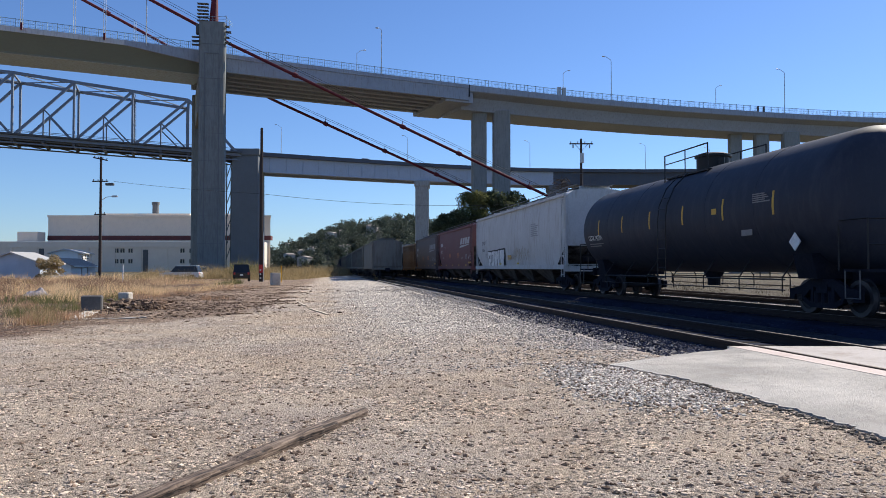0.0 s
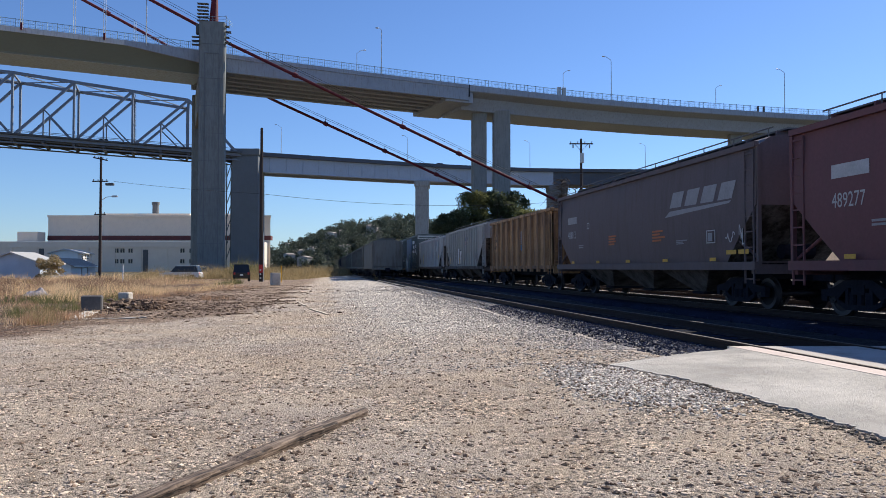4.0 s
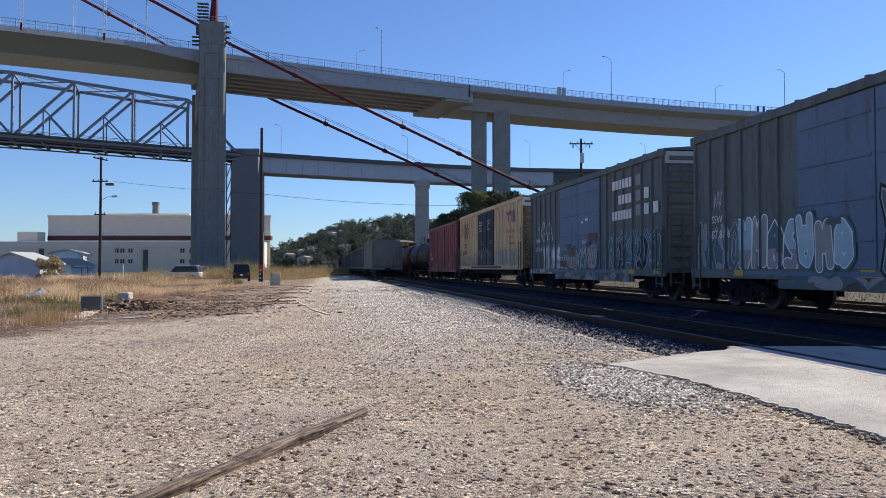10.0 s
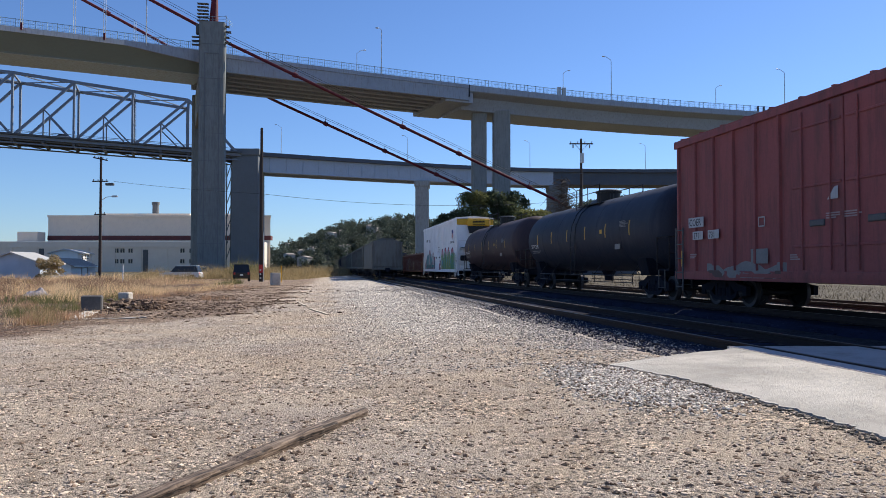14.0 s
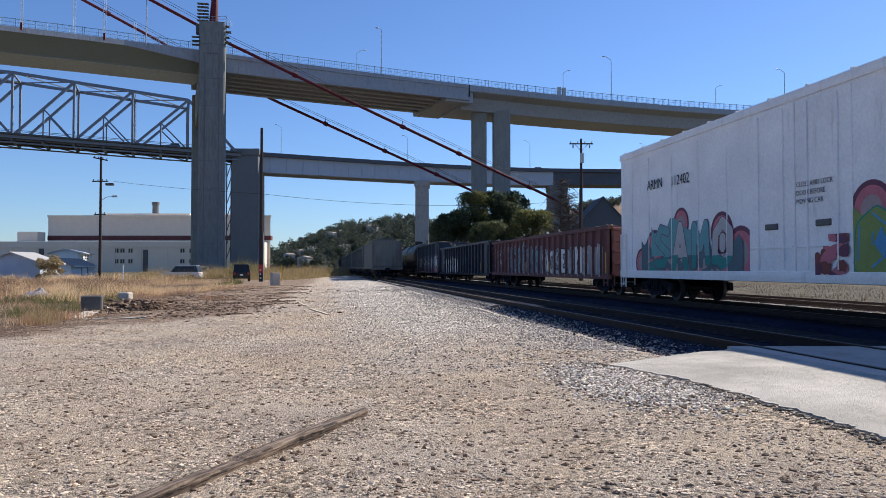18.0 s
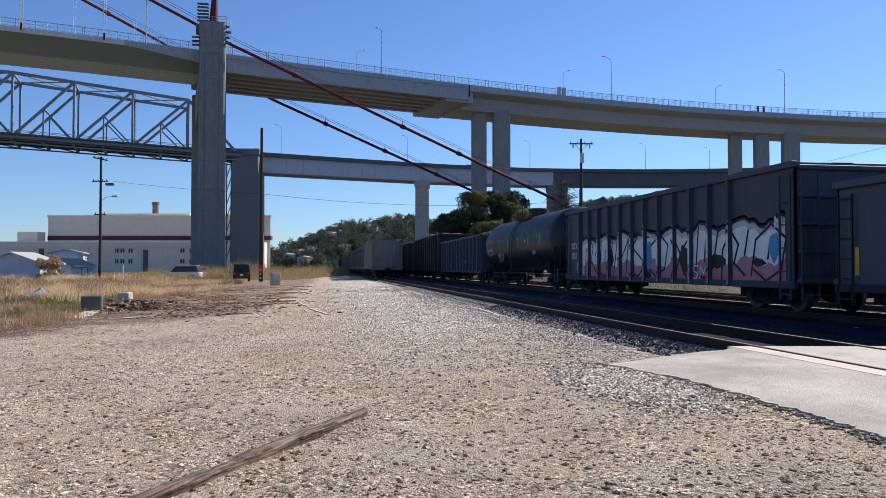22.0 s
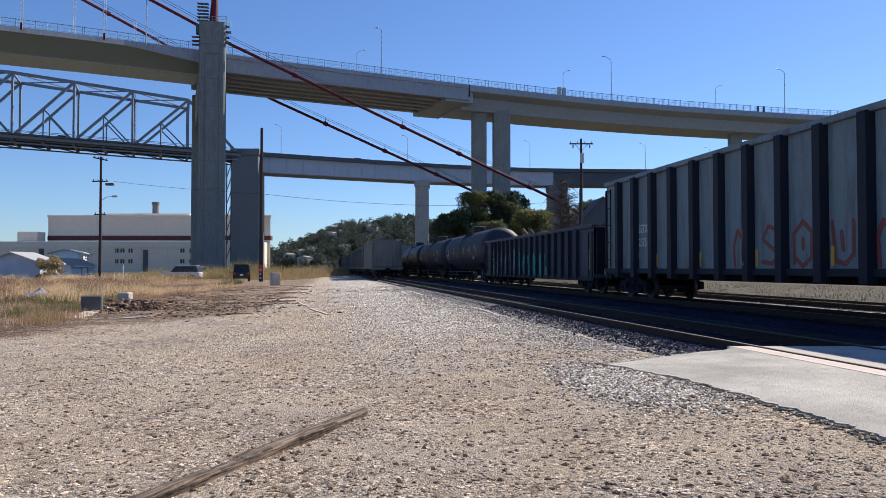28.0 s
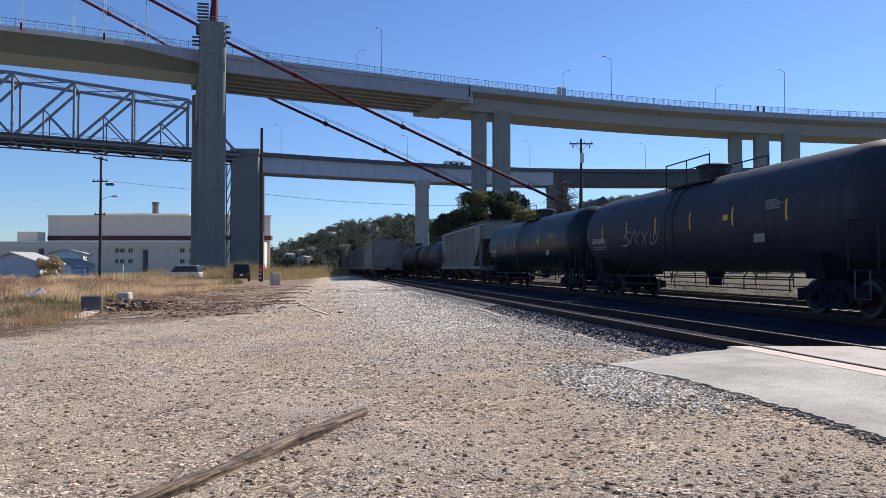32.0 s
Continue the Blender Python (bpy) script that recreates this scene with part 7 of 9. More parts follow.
        for k in range(9):
            z = 0.8 + 0.31 * k
            if z < zc:
                lad.rod((sx * (r + 0.12), mid - 0.28, z), (sx * (r + 0.12), mid + 0.28, z), 0.015, 6)
            else:
                a = min(0.95, (z - zc) / r * 1.1)
                lad.rod((sx * (r + 0.12) * math.cos(a), mid - 0.28, zc + (r + 0.12) * math.sin(a)), (sx * (r + 0.12) * math.cos(a), mid + 0.28, zc + (r + 0.12) * math.sin(a)), 0.015, 6)
        part("ladder", lad, M_black, ob)
        # side rail below the tank
        s = Shape()
        s.rod((sx * 1.42, 2.9, 0.82), (sx * 1.42, L - 2.9, 0.82), 0.024, 6)
        s.rod((sx * 1.42, 2.9, 0.56), (sx * 1.42, L - 2.9, 0.56), 0.018, 6)
        k_s = 7
        for k in range(k_s):
            y = 3.0 + (L - 6.0) * k / (k_s - 1)
            s.rod((sx * 1.42, y, 0.5), (sx * 1.42, y, 0.9), 0.018, 6)
            s.rod((sx * 1.42, y, 0.86), (sx * 1.05, y, 1.35), 0.018, 6)
        part("grab_rail", s, M_black, ob)
    s = Shape().lathe([(0.55, 0.12), (0.55, 0.2), (0.75, 0.2), (1.0, 0.34)], 14, "z", (0, mid, 0))
    part("bottom_outlet", s, M_under, ob)
    part("brake_cylinder", Shape().rod((0.5, 3.4, 0.85), (0.5, 4.1, 0.85), 0.16, 12), M_under, ob)
    # reflector strips follow the shell
    k_n = 6
    for k in range(k_n):
        y = y0 + 1.2 + (y1 - y0 - 2.4) * (k + 0.5) / k_n
        s = Shape()
        a0, a1 = 0.2, -0.15
        for i in range(4):
            a = a0 + (a1 - a0) * i / 3
            for dy in (-0.045, 0.045):
                s.v.append((-(r + 0.008) * math.cos(a), y + dy, zc + (r + 0.008) * math.sin(a)))
        s.f += [(2 * i, 2 * i + 1, 2 * i + 3, 2 * i + 2) for i in range(3)]
        part("reflector", s, INK["amber" if strip == "yellow" else "white"], ob)
    if number:
        # writing lies on the curve of the shell, below its middle
        a = 0.27
        ca, sa = math.cos(a), math.sin(a)
        at = Matrix(((0, -sa, -ca, -(r + 0.015) * ca), (-1, 0, 0, L - 1.75), (0, ca, -sa, zc - (r + 0.015) * sa), (0, 0, 0, 1)))
        lettering(number, 0.30, ob, INK["white"], at, squeeze=0.85)
        for k in range(2):
            part("stencil", Shape().box(0, -0.16 - 0.09 * k, 0, 1.5 - 0.25 * k, -0.12 - 0.09 * k, 0.006), INK["dull"], ob, at=at)
    s = Shape()
    bars(ob, 3.8, zc + 0.3, 0.8, 0.03, 5, "dull", -r - 0.008)
    part("sign_board", Shape().box(-r - 0.012, 5.6, zc - 0.06, -r - 0.004, 5.85, zc + 0.1), INK["amber"], ob, "small yellow warning panel")
    part("seal_plate", Shape().box(-r * 0.93 - 0.02, 4.0, zc - 0.72, -r * 0.93 - 0.005, 4.5, zc - 0.4), INK["dull"], ob)
    couplers(ob, L)
    running_gear(ob, 1.95, L - 1.95, moving)
    return ob


# ---- covered hopper wagon ----
def hopper_body(L, top, zb_end, slope, bulge, roof_in=0.55, w=SIDE):
    """Shell with slanting ends: stations along the wagon, each a half section mirrored."""
    st = [(0.12, zb_end), (0.12 + slope * 0.5, (zb_end + 1.15) / 2), (0.12 + slope, 1.15)]
    st += [(0.12 + slope + (L - 0.24 - 2 * slope) * k / 6, 1.15) for k in range(1, 6)]
    st += [(L - y, z) for y, z in reversed(st[:3])]
    s = Shape()
    m = 10
    for y, zb in st:
        half = []
        for i in range(m):
            t = i / (m - 1)
            z = zb + (top - 0.30 - zb) * t
            u = (z - 1.15) / (top - 1.15)
            x = w - bulge * (2 * u - 1) ** 2
            half.append((x, z))
        half += [(w * 0.80 - bulge, top - 0.06), (w * 0.45, top)]
        for x, z in half:
            s.v.append((-x, y, z))
        for x, z in reversed(half):
            s.v.append((x, y, z))
    c = 2 * (m + 2)
    for k in range(len(st) - 1):
        for i in range(c):
            j = (i + 1) % c
            s.f.append((k * c + i, k * c + j, (k + 1) * c + j, (k + 1) * c + i))
    s.f += [tuple(reversed(range(c))), tuple((len(st) - 1) * c + i for i in range(c))]
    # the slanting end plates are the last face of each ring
    shaded_sooty = [k * c + c - 1 for k in (0, 1, len(st) - 3, len(st) - 2)]
    return s, shaded_sooty


def covered_hopper(pos, L, H, paint_m, label, ribs=0, bulge=0.12, bays=4, moving=True, at=None, full=True, sill_m=None, end_z=None):
    ob = wagon("covered_hopper_wagon", pos, label, "hopper wagon", "goods train" if moving else "standing wagons")
    if at is not None:
        ob.matrix_basis = at
    top = H - 0.35
    shell, shaded_sooty = hopper_body(L, top, end_z or (2.75 if not ribs else 3.2), 1.7 if not ribs else 2.5, bulge)
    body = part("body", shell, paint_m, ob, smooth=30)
    # end plates get the colour that holds the recess's shade
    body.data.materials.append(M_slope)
    for k in shaded_sooty:
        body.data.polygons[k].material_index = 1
    part("top_rail", Shape().box(-SIDE - 0.03, 0.12, top - 0.34, -SIDE + 0.10, L - 0.12, top - 0.20), paint_m, ob)
    part("top_rail", Shape().box(SIDE - 0.10, 0.12, top - 0.34, SIDE + 0.03, L - 0.12, top - 0.20), paint_m, ob)
    for sx in (-1, 1):
        part("side_sill", Shape().box(sx * SIDE - 0.06, 0.1, 1.05, sx * SIDE + 0.06, L - 0.1, 1.27), sill_m or paint_m, ob)
    posts = []
    if ribs:
        me = Shape().box(-0.08, -0.028, 1.2, 0.0, 0.028, top - 0.3).mesh("side_post")
        me.materials.append(paint_m)
        for k in range(ribs):
            y = 2.4 + (L - 4.8) * k / (ribs - 1)
            posts.append((y - 0.028, y + 0.028))
            for sx in (-1, 1):
                part("side_post", me, None, ob, at=pose(sx * SIDE, y, 0, 0, 0, 0 if sx < 0 else 180))
    # discharge bays
    span = (L - 5.4) / bays
    for k in range(bays):
        ya, yb = 2.7 + span * k, 2.7 + span * (k + 1)
        s = Shape()
        mid = (ya + yb) / 2
        s.v += [(-1.45, ya + 0.05, 1.16), (1.45, ya + 0.05, 1.16), (1.45, yb - 0.05, 1.16), (-1.45, yb - 0.05, 1.16), (-0.75, mid - 0.32, 0.36), (0.75, mid - 0.32, 0.36), (0.75, mid + 0.32, 0.36), (-0.75, mid + 0.32, 0.36)]
        s.f += [(0, 1, 2, 3), (7, 6, 5, 4), (0, 4, 5, 1), (1, 5, 6, 2), (2, 6, 7, 3), (3, 7, 4, 0)]
        b = part("hopper_bay", s, M_bay, ob)
        part("outlet_gate", Shape().cbox(-0.85, mid - 0.38, 0.28, 0.85, mid + 0.38, 0.37, 0.02), M_under, b)
    part("centre_sill", Shape().box(-0.25, 0.0, 0.8, 0.25, L, 1.12), M_under, ob)
    # roof walk and hatches
    if full:
        w = part("roof_walk", Shape().box(-0.62, 0.2, top + 0.16, 0.62, L - 0.2, top + 0.20), M_walk, ob)
        for k in range(12):
            y = 0.5 + (L - 1.0) * k / 11
            part("walk_bracket", Shape().box(-0.75, y - 0.025, top - 0.02, 0.75, y + 0.025, top + 0.16), paint_m, w)
        for sx in (-1, 1):
            s = Shape()
            for k in range(10):
                y = 0.6 + (L - 1.2) * k / 9
                s.rod((sx * 0.9, y, top - 0.03), (sx * 0.9, y, top + 0.24), 0.016, 5)
            s.rod((sx * 0.9, 0.4, top + 0.24), (sx * 0.9, L - 0.4, top + 0.24), 0.02, 6)
            part("roof_rail", s, M_walk, ob)
        part("hatch_cover", Shape().cbox(-0.42, 1.0, top - 0.02, 0.42, L - 1.0, top + 0.12, 0.05), paint_m, ob)
    for ya, d in ((0.12, 1), (L - 0.12, -1)):
        part("end_sill", Shape().box(-1.58, min(ya, ya + d * 0.25), 0.95, 1.58, max(ya, ya + d * 0.25), 1.28), sill_m or paint_m, ob)
        for sx in (-1, 1):
            part("corner_post", Shape().box(sx * 1.52 - 0.05, ya - 0.05, 1.2, sx * 1.52 + 0.05, ya + 0.05, top - 0.3), paint_m, ob)
            part("slope_brace", Shape().rod((sx * 1.45, ya, 1.3), (sx * 1.45, ya + d * 1.7, 2.2), 0.04, 6), paint_m, ob)
        part("end_platform", Shape().box(-1.5, min(ya, ya + d * 1.2), 1.2, 1.5, max(ya, ya + d * 1.2), 1.24), M_under, ob)
        ladder(ob, -1.6, min(ya + d * 0.1, ya + d * 0.5), max(ya + d * 0.1, ya + d * 0.5), 0.7, top - 0.4, 9, paint_m)
        if full:
            end_ladder(ob, ya, 0.9, 1.35, 1.2, top, 9, paint_m)
        part("brake_gear", Shape().rod((-0.5, ya + d * 0.6, 1.55), (0.4, ya + d * 0.6, 1.55), 0.2, 12), M_under, ob)
    couplers(ob, L)
    running_gear(ob, 1.75, L - 1.75, moving)
    ob["posts"] = len(posts)
    return ob, posts


# ---- box wagon ----
def box_wagon(pos, L, H, paint_m, label, posts_n, door=None, door_m=None, roof_m=None, low_sill=0.0, deep=0.07, end_m=None, ladder_m=None, door_ribs=6, rods=True, end_ribs=11):
    ob = wagon("box_wagon", pos, label, "box wagon", "goods train")
    z0, z1 = 1.02 - low_sill, H - 0.22
    W = SIDE - deep
    part("body", Shape().box(-W, 0.08, z0 + 0.12, W, L - 0.08, z1), paint_m, ob)
    for sx in (-1, 1):
        part("side_sill", Shape().cbox(sx * (SIDE - 0.03) - 0.05, 0.05, z0, sx * (SIDE - 0.03) + 0.05, L - 0.05, z0 + 0.26, 0.012), paint_m, ob)
        part("top_chord", Shape().cbox(sx * (SIDE - 0.04) - 0.06, 0.05, z1 - 0.16, sx * (SIDE - 0.04) + 0.06, L - 0.05, z1 + 0.02, 0.012), roof_m or paint_m, ob)
    rs = Shape()
    rs.prism([(-SIDE, z1 + 0.02), (-SIDE, z1 + 0.07), (0, z1 + 0.2), (SIDE, z1 + 0.07), (SIDE, z1 + 0.02)], "y", 0.02, L - 0.02)
    part("roof", rs, roof_m or M_roof_pale, ob)
    for k in range(14):
        y = 0.5 + (L - 1) * k / 13
        part("roof_seam", Shape().prism([(-SIDE, z1 + 0.07), (0, z1 + 0.2), (SIDE, z1 + 0.07), (SIDE, z1 + 0.11), (0, z1 + 0.245), (-SIDE, z1 + 0.11)], "y", y - 0.04, y + 0.04), roof_m or M_roof_pale, ob)
    pm = Shape().prism([(0, -0.06), (-deep, -0.045), (-deep, 0.045), (0, 0.06)], "z", z0 + 0.2, z1 - 0.1).mesh("side_post")
    pm.materials.append(paint_m)
    posts = []
    d0, d1 = door if door else (99, 99)
    for k in range(posts_n):
        y = 0.25 + (L - 0.5) * k / (posts_n - 1)
        for sx in (-1, 1):
            if not (d0 - 0.15 < y < d1 + 0.15):
                part("side_post", pm, None, ob, at=pose(sx * W, y, 0, 0, 0, 0 if sx < 0 else 180))
        if not (d0 - 0.15 < y < d1 + 0.15):
            posts.append((y - 0.06, y + 0.06))
    # corrugated ends
    for ya, d in ((0.08, -1), (L - 0.08, 1)):
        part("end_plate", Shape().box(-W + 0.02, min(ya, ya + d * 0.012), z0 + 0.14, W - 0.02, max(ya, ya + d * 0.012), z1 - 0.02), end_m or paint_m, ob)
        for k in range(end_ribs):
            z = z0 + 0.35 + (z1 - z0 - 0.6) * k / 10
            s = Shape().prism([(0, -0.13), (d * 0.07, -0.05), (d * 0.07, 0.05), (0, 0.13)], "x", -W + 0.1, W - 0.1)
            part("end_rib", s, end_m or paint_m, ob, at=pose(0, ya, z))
        end_ladder(ob, ya + d * 0.13, -1.45, -1.0, z0 - 0.3, z0 + 2.0, 6, ladder_m)
        part("end_walk", Shape().box(-1.3, min(ya, ya + d * 0.35), z0 - 0.02, 1.3, max(ya, ya + d * 0.35), z0 + 0.02), M_under, ob)
        part("brake_wheel", Shape().lathe([(0, 0.22), (0.03, 0.28), (0.06, 0.22)], 16, "y", (0.8, ya + d * 0.2, z0 + 1.2)), M_grab, ob)
    for ya in (0.18, L - 0.62):
        ladder(ob, -SIDE - 0.03, ya, ya + 0.44, z0 - 0.35, z0 + 1.6, 5, ladder_m)
    if door:
        leaves = 2 if d1 - d0 > 3.2 else 1
        for sx in (-1, 1):
            for k in range(leaves):
                a, b = d0 + (d1 - d0) * k / leaves, d0 + (d1 - d0) * (k + 1) / leaves
                xo = sx * (SIDE + 0.005)
                dr = part("door", Shape().cbox(min(sx * W, xo), a + 0.02, z0 + 0.22, max(sx * W, xo), b - 0.02, z1 - 0.2, 0.015), door_m or paint_m, ob)
                for j in range(door_ribs):
                    z = z0 + 0.85 + (z1 - z0 - 1.5) * j / max(1, door_ribs - 1)
                    part("door_rib", Shape().cbox(xo - 0.03, a + 0.08, z - 0.03, xo + 0.03, b - 0.08, z + 0.03, 0.01), door_m or paint_m, dr)
                for y in (a + 0.22 * (b - a), a + 0.75 * (b - a)) if rods else ():
                    part("lock_rod", Shape().rod((xo + sx * 0.035, y, z0 + 0.3), (xo + sx * 0.035, y, z1 - 0.3), 0.022, 6), door_m or paint_m, dr)
                part("door_latch", Shape().cbox(xo - 0.05, (a + b) / 2 - 0.3, 2.05, xo + 0.05, (a + b) / 2 + 0.2, 2.2, 0.02), M_grab, dr)
            part("door_track", Shape().box(min(sx * W, sx * (SIDE + 0.04)), d0 - 2.2, z0 + 0.1, max(sx * W, sx * (SIDE + 0.04)), d1 + 2.2, z0 + 0.2), door_m or paint_m, ob)
    part("centre_sill", Shape().box(-0.3, -0.05, 0.72, 0.3, L + 0.05, z0 + 0.13), M_under, ob)
    part("underframe", Shape().box(-1.2, 3.4, 0.74, 1.2, L - 3.4, z0 + 0.12), M_under, ob)
    couplers(ob, L)
    running_gear(ob, 2.0, L - 2.0, True)
    return ob, posts, z0, z1


# ---- open wagon ----
def gondola(pos, L, H, paint_m, label, posts_n, load="scrap", wide_post=0.12, deep=0.12, z0=0.98, post_m=None, seed=0, tubs=False, ends=None):
    ob = wagon("open_wagon", pos, label, "open wagon", "goods train")
    W = SIDE - deep
    t = 0.05
    for sx in (-1, 1):
        part("side_wall", Shape().box(min(sx * W, sx * (W - t)), 0.1, z0, max(sx * W, sx * (W - t)), L - 0.1, H - 0.05), paint_m, ob)
        part("top_chord", Shape().cbox(sx * (W + 0.03) - 0.09, 0.06, H - 0.16, sx * (W + 0.03) + 0.09, L - 0.06, H, 0.015), paint_m, ob)
        part("side_sill", Shape().cbox(sx * (W + 0.03) - 0.06, 0.06, z0 - 0.04, sx * (W + 0.03) + 0.06, L - 0.06, z0 + 0.14, 0.012), post_m or paint_m, ob)
    for y in (0.1, L - 0.15):
        part("end_wall", Shape().box(-W, y, z0, W, y + 0.05, H - 0.03), post_m or paint_m, ob)
    for ya, d in ((0.1, -1), (L - 0.1, 1)):
        for k in range(5):
            z = z0 + 0.2 + (H - z0 - 0.35) * k / 4
            part("end_rib", Shape().cbox(-W + 0.05, min(ya, ya + d * 0.1), z - 0.06, W - 0.05, max(ya, ya + d * 0.1), z + 0.06, 0.015), post_m or paint_m, ob)
    part("floor", Shape().box(-W, 0.1, z0 - 0.02, W, L - 0.1, z0 + 0.05), M_under, ob)
    w2 = wide_post
    bottom = z0 + 0.0 if not tubs else z0 - 0.18
    pm = Shape().prism([(0, -w2 * 1.35), (-deep, -w2), (-deep, w2), (0, w2 * 1.35)], "z", bottom, H - 0.12).mesh("side_post")
    pm.materials.append(post_m or paint_m)
    posts = []
    for k in range(posts_n):
        a, b = ends or (1.05, L - 1.05)
        y = a + (b - a) * k / (posts_n - 1)
        posts.append((y - w2, y + w2))
        for sx in (-1, 1):
            part("side_post", pm, None, ob, at=pose(sx * W, y, 0, 0, 0, 0 if sx < 0 else 180))
    for ya in (0.2, L - 0.62):
        ladder(ob, -W - 0.07, ya, ya + 0.42, z0 - 0.3, H - 0.3, 6, post_m or paint_m)
    for ya, d in ((0.1, -1), (L - 0.1, 1)):
        end_ladder(ob, ya + d * 0.14, -1.4, -0.95, z0 - 0.3, H - 0.3, 6, post_m or paint_m)
        part("end_sill", Shape().box(-1.45, min(ya, ya + d * 0.2), 0.85, 1.45, max(ya, ya + d * 0.2), z0 + 0.1), paint_m, ob)
    part("centre_sill", Shape().box(-0.3, -0.05, 0.7, 0.3, L + 0.05, z0), M_under, ob)
    if load:
        rr = np.random.default_rng(seed + 5)
        n = 260
        pts = np.stack([(rr.random(n) * 2 - 1) * (W - 0.35), 0.6 + rr.random(n) * (L - 1.2), H - 0.38 + 0.42 * rr.random(n) ** 2], 1)
        part("scrap_bed", Shape().box(-W + 0.06, 0.2, z0 + 0.1, W - 0.06, L - 0.2, H - 0.38), M_scrap, ob)
        sc = rocks(n, lambda k: pts, lambda k: 0.12 + 0.36 * rr.random(k) ** 3, 0.55)
        tagged(part("scrap_load", sc, M_scrap, ob, "heaped rusty scrap metal"), kind="stuff")
        big = np.stack([(rr.random(16) * 2 - 1) * (W - 0.6), 0.9 + rr.random(16) * (L - 1.8), H - 0.25 + 0.15 * rr.random(16)], 1)
        tagged(part("scrap_chunk", rocks(16, lambda k: big, lambda k: 0.2 + 0.3 * rr.random(k), 0.6), M_scrap, ob, "large crumpled scrap pieces"), kind="stuff")
        for k in range(12):
            p = Vector((rr.uniform(-1, 1), rr.uniform(1, L - 1), H - 0.2))
            q = p + Vector((rr.uniform(-0.5, 0.5), rr.uniform(-1.2, 1.2), rr.uniform(0.1, 0.6)))
            part("scrap_bar", Shape().rod(p, q, rr.uniform(0.03, 0.09), 6), M_scrap if k % 4 else M_roof_pale, ob)
    couplers(ob, L)
    running_gear(ob, 1.9, L - 1.9, True)
    return ob, posts, W


TRAIN = []


def ride(ob, pos):
    TRAIN.append((ob, pos))
    return ob


# 0: black tank wagon
t0 = ride(tank_wagon(13.9, 17.6, M_tank_black, "black tank wagon with yellow reflector strips", "CBTX 742701", 1.70, "yellow", seed=1), 13.9)
part("placard", Shape().prism([(2.2, 1.95), (2.42, 1.73), (2.2, 1.51), (1.98, 1.73)], "x", -1.62, -1.60), INK["white"], t0, "white diamond placard")
# 1: pale hopper
h1, _ = covered_hopper(33.0, 20.2, 5.15, M_pale_hopper, "pale grey smooth sided covered hopper wagon with sprayed letters", 0, 0.16, 4, end_z=2.15)
ride(h1, 33.0)
BLOCKS = {
    "P": (1.0, ((0, 1), (1, 0.96), (1.02, 0.28), (0.6, 0.26), (0.62, 0), (0.14, 0), (0.16, 0.58), (0.02, 0.6)), (((0.45, 0.74), (0.7, 0.74), (0.72, 0.52), (0.45, 0.52)),)),
    "O": (0.9, ((0, 0.98), (0.95, 1.02), (1.02, 0.5), (1, 0), (0.06, 0), (0.1, 0.5)), (((0.42, 0.76), (0.6, 0.78), (0.66, 0.3), (0.46, 0.28)),)),
    "I": (0.45, ((0, 1.02), (0.9, 1), (1.05, 0), (0.1, 0)), ()),
    "N": (1.0, ((0, 0.98), (0.95, 1.06), (1.05, 0), (0.04, 0)), (((0.42, 1.02), (0.62, 1.03), (0.66, 0.45)), ((0.4, 0.02), (0.6, 0.02), (0.38, 0.62)))),
    "T": (1.25, ((0, 1.04), (1, 1.06), (1.02, 0.56), (0.9, 0.5), (0.92, 0), (0.2, 0), (0.18, 0.46), (0.02, 0.52)), ()),
}


def block_word(root, words, y1, z0, unit, tall, x):
    """Fat touching sprayed letters, white inside a dark rim."""
    y = y1
    for k, ch in enumerate(words):
        w, outline, holes = BLOCKS[ch]
        w *= unit
        cy, cz = y - w / 2, z0 + tall / 2

        def shaped(pts, grow, a):
            q = [(y - u * w, z0 + v * tall) for u, v in pts]
            q = [(cy + (p - cy) * (1 + grow / w), cz + (h - cz) * (1 + grow / tall)) for p, h in q]
            return Shape().prism(q, "x", x - a - 0.003, x - a)
        part("sprayed_rim", shaped(outline, 0.15, 0.003 * (k % 2)), INK["black"], root)
        letter = part("sprayed_letter", shaped(outline, -0.02, 0.008), INK["white"], root)
        for h in holes:
            part("letter_gap", shaped(h, 0.0, 0.012), INK["black"], letter)
        y -= w + 0.035


block_word(h1, "POINT", 16.15, 1.2, 0.95, 1.0, -SIDE - 0.012)
for k in range(4):
    tag(h1, 9.2 - 0.9 * k, 1.9, 0.95, 0.9, "sand", 31 + k, -SIDE - 0.01)
text(h1, "SHQX", 0.36, 18.05, 2.68, "black", -SIDE - 0.008)
text(h1, "41406", 0.36, 18.05, 2.2, "black", -SIDE - 0.008)
bars(h1, 17.0, 2.0, 0.7, 0.05, 3, "grey", -SIDE - 0.006)
bars(h1, 17.1, 2.95, 0.5, 0.04, 4, "grey", -SIDE - 0.006)
for y in (12.2, 8.0):
    patch(h1, y, y + 0.5, 1.32, 1.42, "yellow", -SIDE - 0.065, "reflector")
patch(h1, 10.0, 10.85, 1.62, 1.88, "amber", -SIDE - 0.006)
for k in range(3):
    patch(h1, 10.05, 10.8, 1.66 + 0.08 * k, 1.69 + 0.08 * k, "dull", -SIDE - 0.010)
bars(h1, 5.8, 3.4, 1.4, 0.06, 7, "grey", -SIDE - 0.004)
